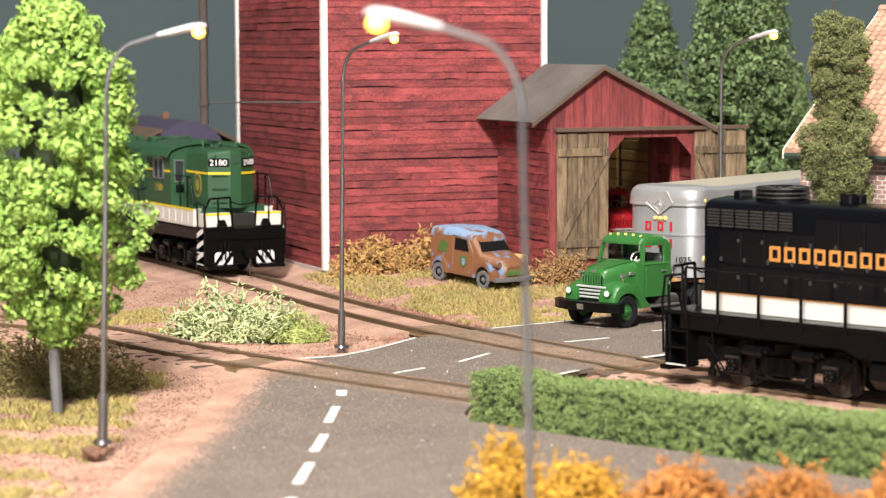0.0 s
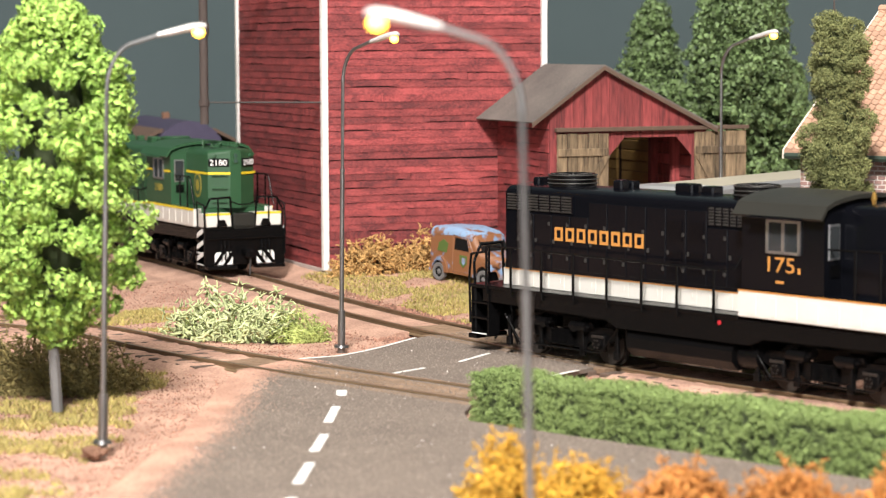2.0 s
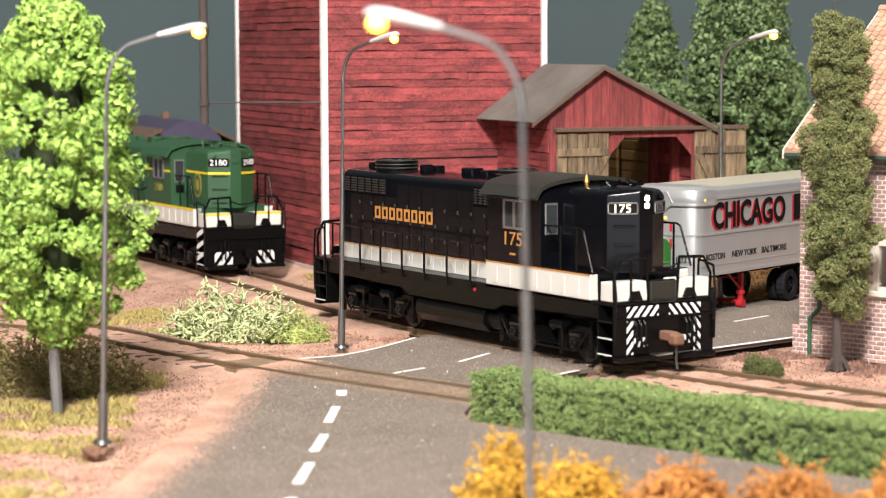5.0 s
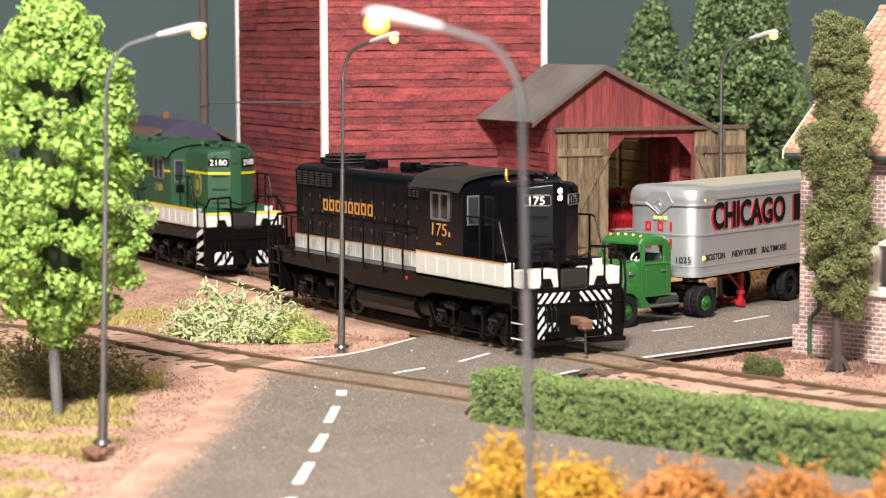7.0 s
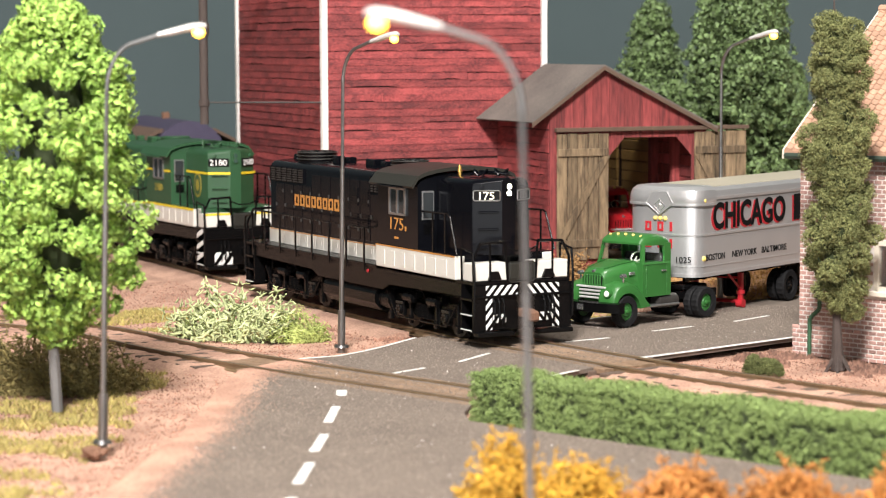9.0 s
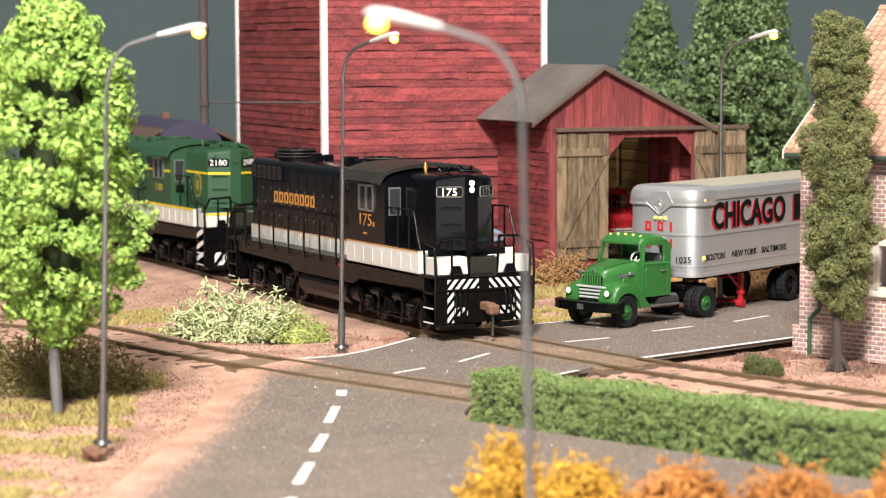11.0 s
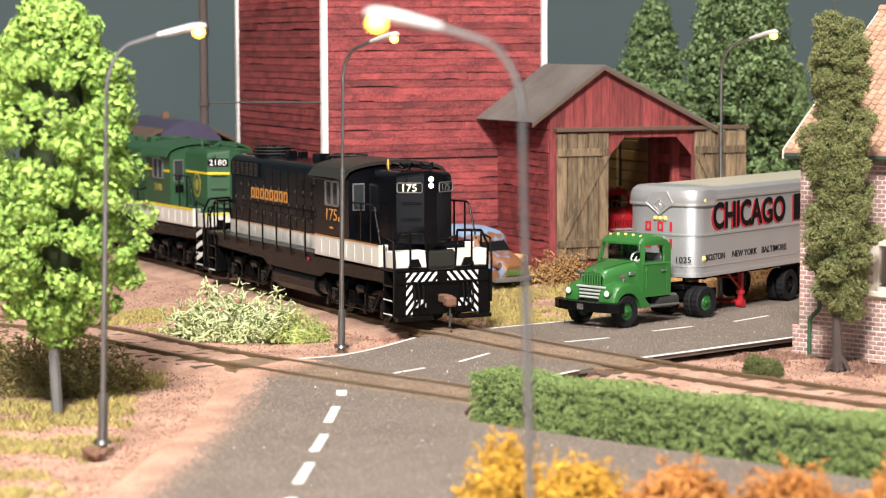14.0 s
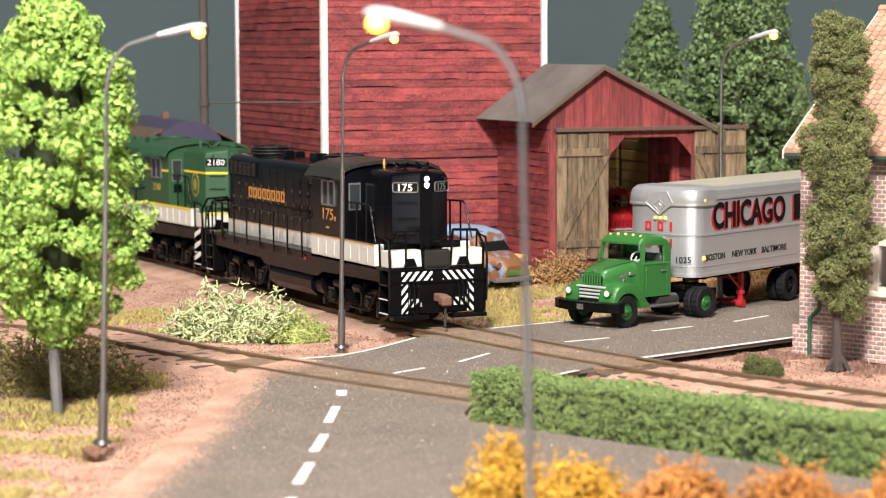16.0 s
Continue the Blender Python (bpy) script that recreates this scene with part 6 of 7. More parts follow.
        bm = bmesh.new()
        rod(bm, (1.38, s * 0.60, 0.86), (1.6, s * 0.60, 0.84), 0.14, 0.10, 12)
        part("headlight", bm, "van_paint", v)
    bm = bmesh.new()
    for k in range(7):
        z = 0.50 + 0.05 * k
        box(bm, 1.66, 1.76 - 0.012 * k, -0.40, 0.40, z, z + 0.03, 0.008)
    part("grille", bm, "van_grille", v, "green horizontal grille bars")
    bm = bmesh.new()
    loft(bm, [[(1.72 - 0.2 * abs(y) ** 2, y, 0.30), (1.86 - 0.2 * abs(y) ** 2, y, 0.31), (1.86 - 0.2 * abs(y) ** 2, y, 0.42), (1.72 - 0.2 * abs(y) ** 2, y, 0.43)] for y in np.linspace(-0.84, 0.84, 9)])
    part("bumper", bm, "grey_tyre", v, "grey front bumper", False)
    return v


van((1.19, 76.6, -0.02), -47.7, 3.5)

# ---- street lamps ----


def street_lamp(at, turn, lean=0.0):
    l = thing("street_lamp", "tall grey curved street lamp with glowing yellow bulb", "street lamp", at, turn, "street lamps")
    l.matrix_world = pose(at[0] * S, at[1] * S, at[2] * S, 0, lean, turn)
    bm = bmesh.new()
    rod(bm, (0, 0, 0), (0, 0, 0.06), 0.2, 0.18, 16)
    part("base_plate", bm, "lamp_grey", l)
    bm = bmesh.new()
    rod(bm, (0, 0, -0.3), (0, 0, 1.0), 0.105, 0.10, 16)
    part("base_sleeve", bm, "lamp_grey", l)
    bm = bmesh.new()
    rod(bm, (0, 0, 1.0), (0, 0, 4.8), 0.062, 0.058, 14)
    part("pole", bm, "lamp_grey", l)
    bm = bmesh.new()
    rod(bm, (0, 0, 4.72), (0, 0, 4.80), 0.07, 0.07, 14)
    part("collar", bm, "lamp_grey", l)
    bm = bmesh.new()
    pts = [(0, 0, 4.8), (0, 0, 7.1)] + [(0.62 - 0.62 * math.cos(a), 0, 7.1 + 0.95 * math.sin(a)) for a in np.linspace(0.15, 1.25, 8)] + [(1.0, 0, 8.2)]
    for a, b in zip(pts, pts[1:]):
        rod(bm, a, b, 0.045, 0.045, 10)
    part("arm", bm, "lamp_grey", l)
    bm = bmesh.new()
    loft(bm, [[(x, w * math.cos(a), z + h * math.sin(a)) for a in np.arange(0, 6.28, 0.524)] for x, w, h, z in ((0.98, 0.05, 0.05, 8.2), (1.15, 0.075, 0.07, 8.24), (1.6, 0.11, 0.085, 8.36), (1.85, 0.10, 0.08, 8.40), (1.95, 0.05, 0.04, 8.40))])
    part("head", bm, "lamp_head", l, "pale metal lamp head")
    bm = bmesh.new()
    bmesh.ops.create_uvsphere(bm, u_segments=16, v_segments=10, radius=0.11, matrix=Matrix.Translation((1.80, 0, 8.265)) @ Matrix.Diagonal((1.15, 1, 0.95, 1)))
    part("bulb", bm, "lamp_glow", l, "glowing yellow bulb")
    return l


street_lamp((-2.74, 61.3, -0.15), -40, 1.0)
street_lamp((-6.86, 45.7, -0.02), 8, 1.6)
street_lamp((8.72, 72.0, -0.1), -35)
street_lamp((1.15, 29.0, -0.02), 178, 1.2)

# ---- trees and bushes ----


def crown(kind, rng, n, rad, z0, z1, clump, per, size, material, parent, squash=0.0, inner="leaf_shade"):
    """Clumps of leaves over a crown whose half-width rad(k) goes with its height k from 0 to 1."""
    cs, rs = [], []
    for i in range(n):
        k = rng.random() ** 0.95
        a = rng.uniform(0, 2 * math.pi)
        r = rad(k) * math.sqrt(rng.uniform(0.02 if k < 0.2 else 0.35, 1.0)) * (1 + 0.10 * math.sin(3 * a + 9 * k) + 0.07 * math.sin(7 * a + 4 * k))
        cs.append((r * math.cos(a), r * math.sin(a), z0 + (z1 - z0) * k))
        rs.append(clump * rng.uniform(0.6, 1.3))
    v, f = leaves(np.array(cs), rs, per, size, rng)
    ob = raw("crown", v, f, material, parent)
    tagged(ob, kind)
    # narrow dark core whose colour paints the shade between the leaf clumps
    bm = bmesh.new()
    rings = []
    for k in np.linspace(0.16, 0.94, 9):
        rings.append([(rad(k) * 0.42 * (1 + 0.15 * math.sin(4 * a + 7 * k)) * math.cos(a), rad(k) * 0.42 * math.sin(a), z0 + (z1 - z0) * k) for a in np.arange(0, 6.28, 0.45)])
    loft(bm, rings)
    part("inner_foliage", bm, inner, parent, "dark core painted as the shade inside the crown")
    return cs


def trunk(parent, r0, r1, h, lean, material, rng, limbs=0, reach=1.0, z0=1.5):
    bm = bmesh.new()
    rings = []
    for k in np.linspace(0, 1, 8):
        fl = 1 + (0.6 if material == "bark" else 0.0) * max(0, 0.12 - k) / 0.12
        r = (r0 + (r1 - r0) * k) * fl
        rings.append([(lean * k + r * math.cos(a) * (1 + 0.07 * math.sin(5 * a)), r * math.sin(a), h * k) for a in np.arange(0, 6.28, 0.524)])
    loft(bm, rings)
    part("trunk", bm, material, parent)
    for i in range(limbs):
        a = i * 2.4
        z = z0 + (h - z0) * i / max(limbs, 1)
        bm = bmesh.new()
        rod(bm, (lean * z / h, 0, z), (lean * z / h + reach * math.cos(a), reach * math.sin(a), z + reach * 0.7), r0 * 0.35, r0 * 0.12, 7)
        part("limb", bm, material, parent)


r = np.random.default_rng(11)
t = thing("deciduous_tree", "bright green leafy tree on a slim grey trunk", "tree", (-8.68, 51.15, -0.25))
trunk(t, 0.13, 0.10, 7.5, -0.35, "trunk_grey", r, 9, 1.1, 2.2)
crown("bright green foliage", r, 360, lambda k: float(np.interp(k, [0, 0.03, 0.09, 0.15, 0.31, 0.62, 0.78, 0.94, 1], [0.1, 0.45, 1.1, 1.45, 1.85, 1.85, 1.25, 0.4, 0.05])), 1.7, 9.6, 0.36, 120, 0.082, "leaf_bright", t)

for x, y, h, w, n, lab in ((8.4, 92, 9.8, 1.75, 420, "small dark green tree behind the shed"), (11.5, 88.5, 12.6, 2.55, 1050, "large dark green tree behind the shed"), (13.9, 93, 7.4, 1.6, 300, "low dark green tree behind the house")):
    t = thing("dark_tree", lab, "tree", (x, y, -0.1), 0, "dark trees behind the shed")
    trunk(t, 0.2, 0.05, h - 0.5, 0.1, "bark", r, 8, w * 0.5, 1.5)
    crown("dark green foliage", r, n, lambda k, w=w: w * (1 - k ** 1.6) ** 0.6 * (0.8 + 0.2 * min(1, k * 6)) + 0.06, 0.7, h - 0.2, 0.36, 60, 0.095, "leaf_dark", t)

t = thing("poplar_tree", "slender olive green tree beside the brick house", "tree", (9.95, 57.48, -0.27))
trunk(t, 0.115, 0.05, 8.6, -0.3, "bark", r, 10, 0.5, 1.6)
hz = [1.3, 2.05, 2.65, 3.25, 3.85, 4.7, 5.15, 5.65, 6.35, 6.8, 7.4, 8.0, 8.6, 9.05]
left = [0.05, -0.62, -0.92, -0.98, -0.84, -0.68, -1.04, -1.08, -0.76, -0.66, -0.80, -0.92, -0.70, -0.22]
right = [0.62, 0.62, 0.96, 1.06, 1.0, 0.92, 0.78, 0.66, 0.96, 0.54, 0.70, 0.80, 0.48, -0.16]
cs, rs = [], []
r = np.random.default_rng(19)
for i in range(52):
    z = 1.45 + 7.35 * (i + r.random()) / 52
    lx, rx = float(np.interp(z, hz, left)), float(np.interp(z, hz, right))
    c, hw = (lx + rx) / 2, (rx - lx) / 2
    lobe = min(r.uniform(0.28, 0.56), hw * 0.85)
    a = i * 2.4 + r.uniform(-0.4, 0.4)
    q = (hw - lobe * 0.8) * r.uniform(0.75, 1.05)
    centre = np.array((c + q * math.cos(a), q * math.sin(a), z))
    for _ in range(int(520 * lobe * lobe + 40)):
        d = r.normal(size=3)
        d /= np.linalg.norm(d)
        cs.append(centre + d * lobe * r.uniform(0.72, 1.0) * np.array((1, 1, 0.8)))
        rs.append(r.uniform(0.06, 0.13))
v, f = leaves(np.array(cs), rs, 34, 0.026, r, 1.2)
tagged(raw("crown", v, f, "leaf_olive", t), "clumps of fine olive foam foliage")
# dark core again: painted shade behind the poplar's lobes
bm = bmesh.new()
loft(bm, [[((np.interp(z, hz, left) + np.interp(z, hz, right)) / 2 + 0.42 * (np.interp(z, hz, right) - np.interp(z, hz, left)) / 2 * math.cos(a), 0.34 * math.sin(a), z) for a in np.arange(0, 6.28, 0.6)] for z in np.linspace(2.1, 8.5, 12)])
part("inner_foliage", bm, "leaf_shade", t)
for k in range(6):
    a = k * 1.05 + 0.3
    bm = bmesh.new()
    rod(bm, (0.06 * math.cos(a), 0.06 * math.sin(a), 0.42), (0.34 * math.cos(a), 0.34 * math.sin(a), -0.04), 0.06, 0.035, 7)
    part("root", bm, "bark", t)
bm = bmesh.new()
rod(bm, (-0.18, 0, 8.5), (-0.2, 0, 9.3), 0.035, 0.02, 6)
part("tip", bm, "bark", t)

# clipped hedge along the track
hg = thing("hedge", "clipped bright green hedge between road and track", "hedge", (0.62, 48.75, -0.22), -42.4)
cs, rs = [], []
# dark block under the hedge leaves, its colour painting the shade inside
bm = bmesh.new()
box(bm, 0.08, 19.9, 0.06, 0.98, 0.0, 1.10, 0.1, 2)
part("inner_foliage", bm, "leaf_shade", hg)
for i in range(3600):
    face = r.random()
    x = r.uniform(0, 13.5) if r.random() < 0.85 else r.uniform(0, 20)
    if face < 0.52:
        p = (x, r.uniform(-0.02, 0.06), r.uniform(0.0, 1.14))
    elif face < 0.92:
        p = (x, r.uniform(0, 1.05), 1.12 + 0.04 * math.sin(x * 2.1) + r.uniform(-0.03, 0.03))
    elif face < 0.96:
        p = (x, 1.02, r.uniform(0, 1.13))
    else:
        p = (r.uniform(-0.05, 0.05), r.uniform(0, 1.05), r.uniform(0, 1.13))
    cs.append(p)
    rs.append(r.uniform(0.06, 0.13))
v, f = leaves(np.array(cs), rs, 40, 0.026, r)
tagged(raw("foliage", v, f, "leaf_hedge", hg), "fine clipped foliage")


def lichen(name, label, at, rz, sx, sy, h, n, length, rad, material, seed, category="bush", peak=0.0, curl=0.65):
    """A low heap of crooked lichen twigs."""
    rg = np.random.default_rng(seed)
    ob = thing(name, label, category, at, rz)

    def base(i):
        a, q = rg.uniform(0, 6.28), math.sqrt(rg.random())
        x, y = q * math.cos(a), q * math.sin(a)
        z = h * (1 - q ** 2) * rg.random() ** 0.8 * (1 + peak * x)
        d = np.array((x * 0.9 + rg.normal() * 0.5, y * 0.9 + rg.normal() * 0.5, 0.30 + rg.normal() * 0.4))
        return (x * sx * 0.85, y * sy * 0.85, max(z - 0.1, 0)), d / np.linalg.norm(d)
    v, f = twigs(n, base, rg, length, rad, 0.0, 3, curl)
    v[:, 2] = np.maximum(v[:, 2], -0.05)
    tagged(raw("foliage", v, f, material, ob, True), "crooked lichen twigs", kind="stuff")
    bm = bmesh.new()
    loft(bm, [[(sx * 0.75 * k * math.cos(a), sy * 0.75 * k * math.sin(a), z) for a in np.arange(0, 6.28, 0.5)] for k, z in ((0.9, -0.05), (0.65, h * 0.2), (0.35, h * 0.36), (0.1, h * 0.42))])
    part("core", bm, material, ob, "shaded inside of the bush")
    return ob


lichen("lichen_bush", "pale grey-green lichen bush on sandy ground", (-5.95, 64.6, -0.25), -20, 1.95, 1.4, 1.1, 240, 0.46, 0.064, "lichen_pale", 21, peak=0.15, curl=0.42)
lichen("lichen_bush", "yellow-green lichen bush beside the pale one", (-4.15, 63.9, -0.25), -25, 1.15, 0.8, 0.85, 330, 0.20, 0.026, "lichen_lime", 22)
lichen("dark_bush", "dark olive brown lichen bush under the tree", (-9.3, 54.9, -0.25), 10, 2.3, 1.7, 1.45, 620, 0.34, 0.036, "lichen_dark", 23)
lichen("dark_bush", "dark olive brown lichen bush beside the track", (-12.0, 56.5, -0.25), 10, 2.2, 1.7, 1.55, 520, 0.34, 0.036, "lichen_dark", 24)
lichen("dry_bush", "tan dry lichen heap along the barn wall", (-2.35, 79.1, 0.0), 22, 1.6, 0.85, 1.35, 471, 0.36, 0.058, "lichen_tan", 25)
lichen("dry_bush", "tan dry lichen heap behind the van", (-0.55, 79.6, 0.05), 22, 1.4, 0.75, 1.15, 347, 0.36, 0.058, "lichen_tan", 26)
lichen("dry_bush", "brown dry lichen heap beside the shed door", (4.0, 76.7, 0.0), 10, 1.1, 0.7, 0.85, 260, 0.34, 0.05, "lichen_brown", 27)
lichen("golden_bush", "golden yellow lichen bush at the road edge", (1.05, 38.4, -0.15), 0, 0.75, 0.7, 1.55, 700, 0.24, 0.042, "lichen_gold", 28)
lichen("golden_bush", "golden yellow lichen bush at the road edge", (2.3, 38.0, -0.2), 0, 0.95, 0.8, 1.25, 800, 0.24, 0.042, "lichen_gold", 29)
lichen("orange_bush", "orange brown lichen bush at the road edge", (3.9, 37.6, -0.2), 0, 1.15, 0.85, 1.25, 900, 0.24, 0.042, "lichen_orange", 30)
lichen("orange_bush", "orange brown lichen bush at the road edge", (5.7, 37.2, -0.2), 0, 1.3, 0.9, 1.2, 900, 0.24, 0.042, "lichen_orange", 31)
lichen("orange_bush", "orange brown lichen bush at the road edge", (7.5, 36.9, -0.2), 0, 1.3, 0.9, 1.25, 900, 0.24, 0.042, "lichen_orange", 32)

t = thing("round_bush", "small mossy dark olive bush by the track", "bush", (7.95, 56.7, -0.27))
cs = []
for n, cx, rx, rz in ((60, -0.24, 0.20, 0.42), (110, 0.12, 0.34, 0.32)):
    for _ in range(n):
        d = r.normal(size=3)
        d /= np.linalg.norm(d)
        cs.append((cx + rx * d[0], 0.3 * d[1], 0.04 + rz * abs(d[2])))
v, f = leaves(np.array(cs), [0.09] * len(cs), 110, 0.018, r, 1.4)
tagged(raw("foliage", v, f, "leaf_moss", t), "fine mossy olive foliage")

# ---- rolled logs beside the van ----
for i, (x, y, z, ln, rr, a) in enumerate(((2.75, 76.9, 0.75, 2.2, 0.17, 35), (2.95, 76.6, 0.42, 2.0, 0.14, 30), (3.05, 76.3, 0.16, 1.9, 0.14, 38))):
    bm = bmesh.new()
    n = 16
    ring = [(math.cos(k * 2 * math.pi / n), math.sin(k * 2 * math.pi / n)) for k in range(n)]
    loft(bm, [[(-ln, rr * u, rr * w) for u, w in ring], [(0, rr * u, rr * w) for u, w in ring], [(0, 0.7 * rr * u, 0.7 * rr * w) for u, w in ring], [(-0.25, 0.6 * rr * u, 0.6 * rr * w) for u, w in ring]])
    solid("log", bm, "lichen_tan", "pale tan hollow log in a stack beside the van", "log", (x, y, z), -a, "log stack")

# ---- far engine shed ----
es = thing("engine_shed", "dark building with an arched plum roof behind the locomotive", "building", (-11.9, 99, -0.2), 20)
bm = bmesh.new()
box(bm, -3, 3, -4, 4, 0, 3.6, 0.03)
part("wall", bm, "dark_steel", es)
bm = bmesh.new()
prism(bm, [(-1.5, 3.6)] + [(1.5 * math.cos(a), 3.6 + 1.45 * math.sin(a)) for a in np.linspace(math.pi, 0, 13)], "y", -4.3, 4.2)
part("arched_roof", bm, "plum_paint", es, "dark plum arched roof")
bm = bmesh.new()
prism(bm, [(-3.3, 3.5), (-1.2, 4.55), (1.2, 4.55), (3.3, 3.5), (3.3, 3.62), (1.2, 4.7), (-1.2, 4.7), (-3.3, 3.62)], "y", -3.9, 4.3)
part("roof", bm, "roof_edge", es, smooth=False)
bm = bmesh.new()
box(bm, -0.2, 0.1, -0.3, 0.0, 4.6, 5.3, 0.03)
part("chimney", bm, "rust", es)

# ---- loose ground cover ----


def tufts(name, label, spots, height, material, seed):
    rg = np.random.default_rng(seed)
    p = np.array(spots)
    n = len(p)
    a = rg.uniform(0, 6.28, n)
    w = 0.022 * rg.uniform(0.7, 1.4, n)
    hgt = height * rg.uniform(0.5, 1.3, n)
    tip = rg.normal(size=(n, 2)) * 0.6 * hgt[:, None]
    A = np.stack([p[:, 0] - w * np.cos(a), p[:, 1] - w * np.sin(a), p[:, 2]], 1)
    B = np.stack([p[:, 0] + w * np.cos(a), p[:, 1] + w * np.sin(a), p[:, 2]], 1)
    C = np.stack([p[:, 0] + tip[:, 0], p[:, 1] + tip[:, 1], p[:, 2] + hgt], 1)
    v = np.stack([A, B, C], 1).reshape(-1, 3)
    tagged(raw(name, v, np.arange(3 * n).reshape(-1, 3), material), label, "grass", kind="stuff")


def gz(x, y):
    return float(ground_z(x, y)) + 0.04 * lump(x, y, 0.5) + 0.03 * lump(x, y, 2.2, 3)


def line_x(y):
    return float(np.interp(y, [58.77, 67.42, 76.72, 86.08], [3.54, -1.63, -5.96, -10.23]))


def side_x(y):
    return float(np.interp(y, [45.95, 52.98, 60.35, 66.75, 69.9], [7.06, -0.18, -6.99, -12.9, -20]))


spots = []
while len(spots) < 26000:
    x, y = r.uniform(-5, 5.5), r.uniform(66, 80)
    if x > line_x(y) + 2.4 and x < 1.36 + (y - 64.4) * 1.25 - 0.5 and lump(x, y, 0.55, 5) + 0.25 * lump(x, y, 2.0, 6) > -0.22:
        spots.append((x, y, gz(x, y) - 0.02))
tufts("grass", "short dry yellow-green static grass by the barn", spots, 0.13, "grass_dry", 41)
spots = []
while len(spots) < 22000:
    x, y = r.uniform(-13, -6.3), r.uniform(38, 57.5)
    if x < -6.9 + 0.4 * lump(x, y, 0.7, 8) and x < side_x(y) - 2.6 and lump(x, y, 0.6, 9) + 0.3 * lump(x, y, 2.0, 6) > -0.12:
        spots.append((x, y, gz(x, y) - 0.02))
tufts("grass", "short dry yellow static grass round the tree", spots, 0.14, "grass_dry", 42)
spots = []
while len(spots) < 4500:
    x, y = r.uniform(-10, -6.5), r.uniform(64.5, 72)
    if x < line_x(y) - 2.2 and lump(x, y, 0.5, 12) > 0.08:
        spots.append((x, y, gz(x, y) - 0.02))
tufts("grass", "sparse dry grass between the tracks", spots, 0.10, "grass_dry", 43)

spots = []
while len(spots) < 9000:
    x, y = r.uniform(5.5, 17), r.uniform(73.0, 80)
    if x < 1.36 + (y - 64.4) * 1.2 + 1.5 and lump(x, y, 0.5, 14) > -0.3:
        spots.append((x, y, gz(x, y) - 0.02))
tufts("grass", "dry golden grass bank behind the road", spots, 0.2, "lichen_tan", 44)

# sand and gravel grains
tet = np.array([(1, 0, -0.4), (-0.5, 0.87, -0.4), (-0.5, -0.87, -0.4), (0, 0, 0.8)])
tri = np.array([(0, 1, 3), (1, 2, 3), (2, 0, 3), (2, 1, 0)])


def grains(name, label, spots, lo, hi, material, seed):
    rg = np.random.default_rng(seed)
    p = np.array(spots)
    n = len(p)
    s = rg.uniform(lo, hi, n)
    a = rg.uniform(0, 6.28, n)
    q = tet[None] * s[:, None, None] * rg.uniform(0.6, 1.4, (n, 4, 1))
    v = np.stack([q[..., 0] * np.cos(a)[:, None] - q[..., 1] * np.sin(a)[:, None], q[..., 0] * np.sin(a)[:, None] + q[..., 1] * np.cos(a)[:, None], q[..., 2]], -1) + p[:, None]
    f = (tri[None] + 4 * np.arange(n)[:, None, None]).reshape(-1, 3)
    tagged(raw(name, v.reshape(-1, 3), f, material), label, "gravel", kind="stuff")


def on_road(x, y, poly=ROAD):
    inside = False
    for (x1, y1), (x2, y2) in zip(poly, poly[1:] + poly[:1]):
        if (y1 > y) != (y2 > y) and x < (x2 - x1) * (y - y1) / (y2 - y1) + x1:
            inside = not inside
    return inside


spots = []
while len(spots) < 42000:
    y = r.uniform(39, 80)
    x = r.uniform(-0.2, 0.2) * y
    if not on_road(x, y) and abs(x - line_x(y)) > 0.2:
        spots.append((x, y, gz(x, y) + 0.0))
grains("gravel", "reddish brown sand and gravel grains", spots, 0.018, 0.05, "gravel", 51)
spots = []
while len(spots) < 9000:
    y = r.uniform(48, 76)
    x = line_x(y) + r.uniform(-2.4, 2.4) if y > 58.77 else float(np.interp(y, [44.1, 51.03, 58.77], [17.3, 9.88, 3.54])) + r.uniform(-2.6, 2.6)
    if not on_road(x, y):
        spots.append((x, y, gz(x, y) + 0.03))
grains("ballast", "reddish ballast grains along the track", spots, 0.03, 0.085, "gravel", 52)
spots = []
while len(spots) < 110:
    y = r.uniform(39, 68)
    x = r.uniform(-0.16, 0.16) * y
    if on_road(x, y):
        spots.append((x, y, -0.05))
edge = []
for (x1, y1), (x2, y2) in zip(ROAD[:10], ROAD[1:11]):
    n = int(3500 * math.hypot(x2 - x1, y2 - y1))
    nx, ny = (y2 - y1) / math.hypot(x2 - x1, y2 - y1), -(x2 - x1) / math.hypot(x2 - x1, y2 - y1)
    if (x1, y1) in ROAD[6:11]:
        continue
    for _ in range(n):
        k, d = r.random(), abs(r.normal()) * 0.6 * (0.7 + 0.6 * lump(x1, y1 + 3 * r.random(), 0.8, 2)) - 0.15
        edge.append((x1 + (x2 - x1) * k + nx * d, y1 + (y2 - y1) * k + ny * d, -0.05))
grains("sand", "fine tan sand spilled over the road edge", edge, 0.008, 0.022, "soil", 54)
grains("road_grit", "pale crumbs scattered on the asphalt", spots, 0.012, 0.032, "mortar", 53)
spots = []
while len(spots) < 1500:
    a, b = r.uniform(-1.5, 6), r.uniform(-2.2, 0.2)
    x, y = 9.3 + 0.717 * a + 0.697 * b, 60.5 - 0.697 * a + 0.717 * b
    if not on_road(x, y) and lump(x, y, 0.9, 4) > -0.1:
        spots.append((x, y, gz(x, y) + 0.02))
bark_spots = spots
spots = []
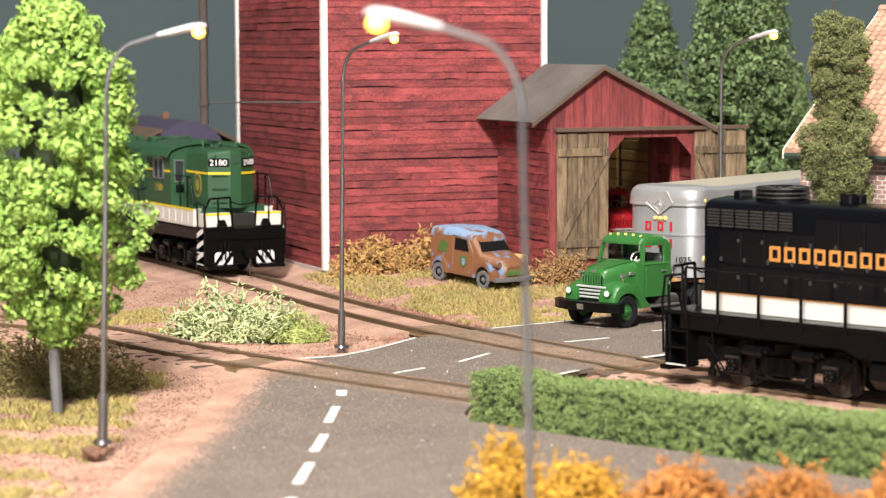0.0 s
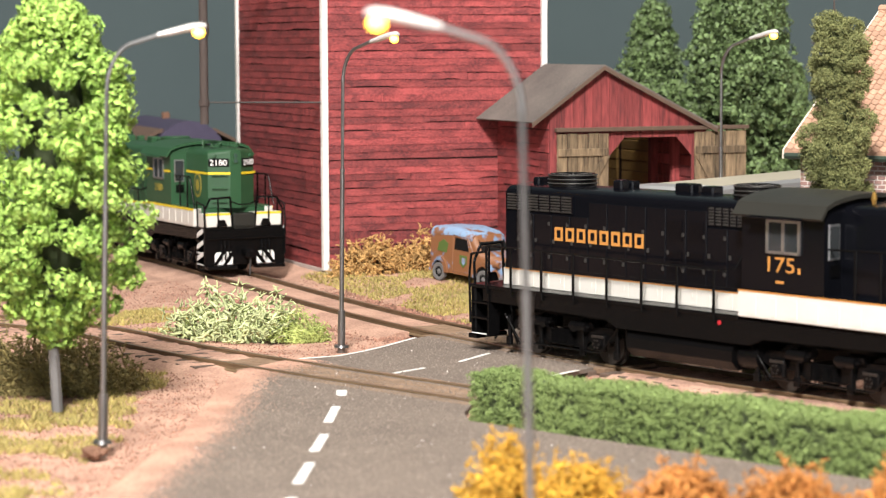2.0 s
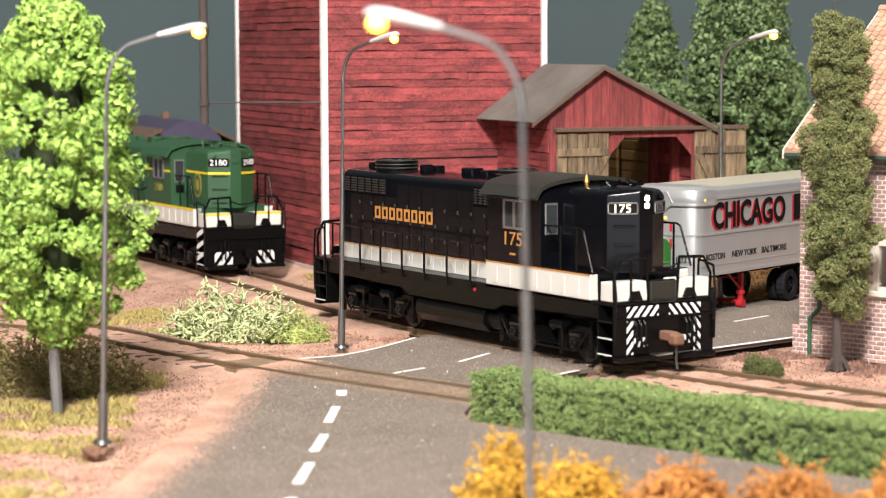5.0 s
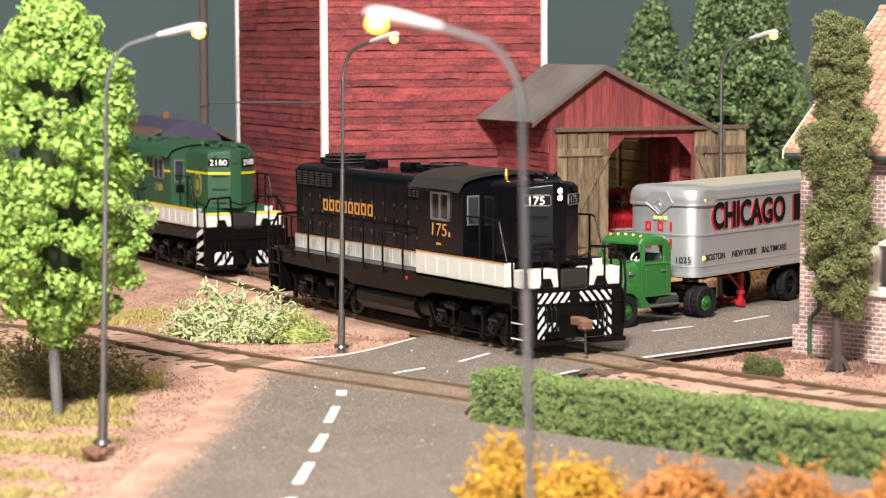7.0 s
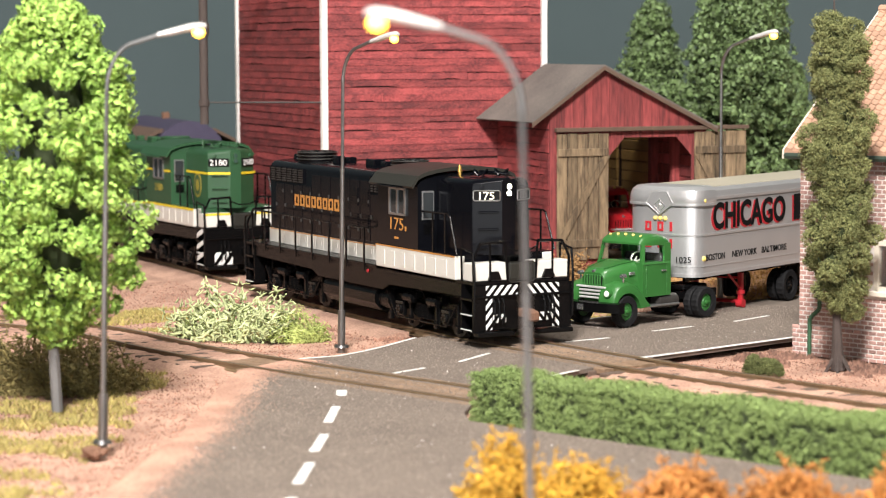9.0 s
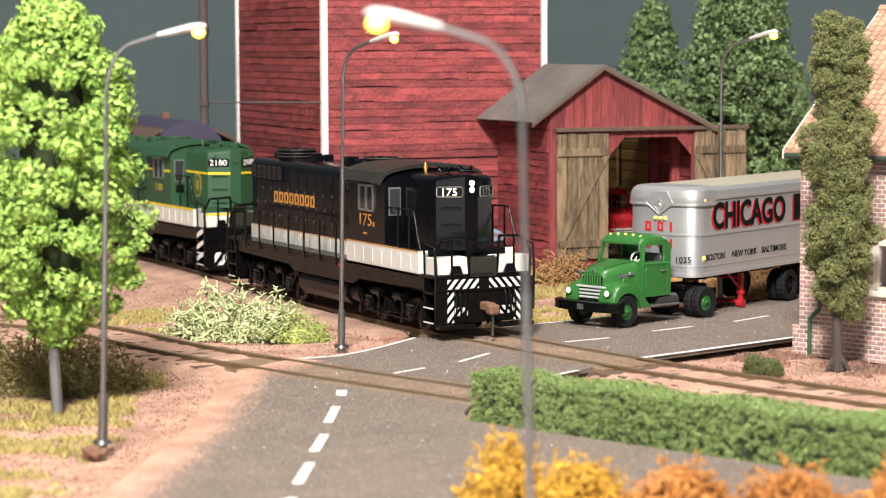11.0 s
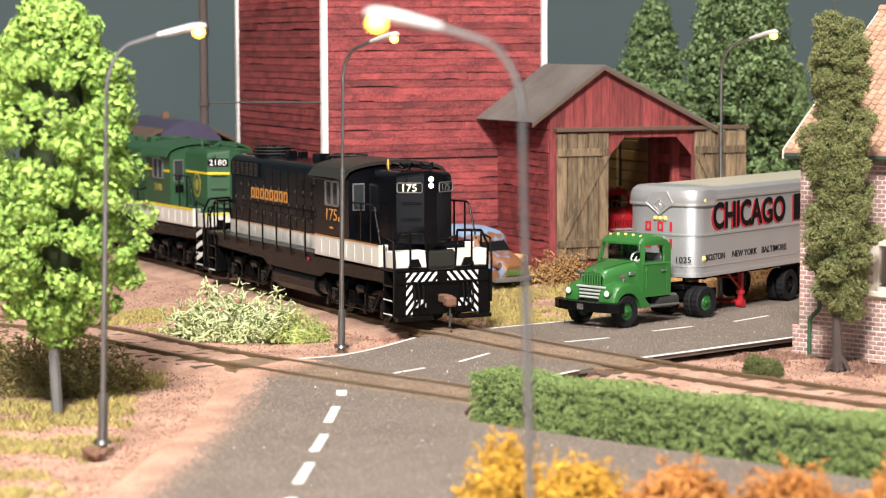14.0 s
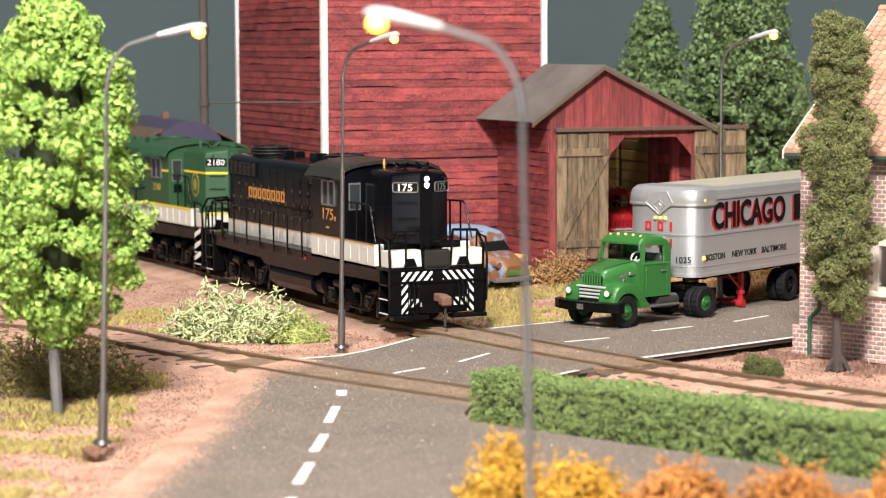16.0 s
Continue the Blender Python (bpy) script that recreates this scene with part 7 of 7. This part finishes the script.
while len(spots) < 60000:
    y = r.uniform(39, 70)
    x = r.uniform(-0.16, 0.2) * y
    if on_road(x, y):
        spots.append((x, y, -0.055))
grains("asphalt_grit", "coarse grey-brown grit of the asphalt surface", spots, 0.012, 0.030, "grit", 56)
spots = bark_spots
grains("bark_chips", "reddish brown bark chips by the house wall", spots, 0.04, 0.12, "bark_chip", 55)
bm = bmesh.new()
bmesh.ops.create_icosphere(bm, subdivisions=4, radius=0.19, matrix=Matrix.Diagonal((1.25, 0.9, 0.7, 1)))
for vtx in bm.verts:
    vtx.co *= 1 + 0.55 * noise.noise(vtx.co * 9)
solid("stone", bm, "rust", "brown stone beside the lamp base", "stone", (-6.95, 45.2, -0.12))

# ---- what moves ----
BLACK_ROWS = [(0, 11.661, 49.427, -45.17), (0.5, 10.34, 50.78, -46.27), (1, 9.088, 52.131, -47.32), (1.5, 7.886, 53.483, -48.71), (2, 6.74, 54.828, -50.52), (2.5, 5.717, 56.112, -52.08), (3, 4.76, 57.346, -53.49), (3.5, 3.814, 58.617, -55.0), (4, 2.879, 59.98, -56.62), (6.5, 0.043, 64.6, -60.27), (7, -0.344, 65.315, -60.7), (7.5, -0.686, 65.979, -61.27), (8, -1.005, 66.572, -61.67), (8.5, -1.225, 66.975, -61.96), (9, -1.442, 67.345, -62.2), (11.5, -2.494, 69.389, -63.73), (12, -2.695, 69.793, -64.0), (12.5, -2.885, 70.157, -64.22), (13, -3.033, 70.456, -64.45), (13.5, -3.192, 70.787, -64.57), (14, -3.282, 70.976, -64.65), (14.5, -3.312, 71.03, -64.7), (15, -3.37, 71.15, -64.75), (15.5, -3.383, 71.17, -64.8), (16, -3.390, 71.175, -64.82)]
GREEN = (-10.42, 86.45, -62.5)
GREEN_SHIFT = [(0, 0), (13.5, 0), (14, 0.06), (14.5, 0.09), (15, 0.16), (15.5, 0.21), (16, 0.22)]


def motions():
    walk(black_loco, [(t, pose(x * S, y * S, 0, 0, 0, a)) for t, x, y, a in BLACK_ROWS])
    ca, sa = math.cos(radians(GREEN[2])), math.sin(radians(GREEN[2]))
    walk(green_loco, [(t, pose((GREEN[0] - d * ca) * S, (GREEN[1] - d * sa) * S, -0.06 * S, 0, 0, GREEN[2])) for t, d in GREEN_SHIFT])
    # wheels roll with the way gone
    ts = np.array([r[0] for r in BLACK_ROWS])
    xy = np.array([r[1:3] for r in BLACK_ROWS])
    way = np.concatenate([[0], np.cumsum(np.linalg.norm(np.diff(xy, axis=0), axis=1))])
    gt, gd = np.array(GREEN_SHIFT).T
    for lo, tt, ss in ((black_loco, ts, way), (green_loco, gt, gd)):
        for wp in [o for o in lo.children_recursive if o.name.startswith("wheelset")]:
            at = wp.matrix_basis.translation.copy()
            times = np.arange(0, 16.01, 0.1) if lo == black_loco else tt
            walk(wp, [(float(t), Matrix.Translation(at) @ pose(0, 0, 0, 0, -math.degrees(float(np.interp(t, tt, ss)) / 0.508), 0)) for t in times])


motions()
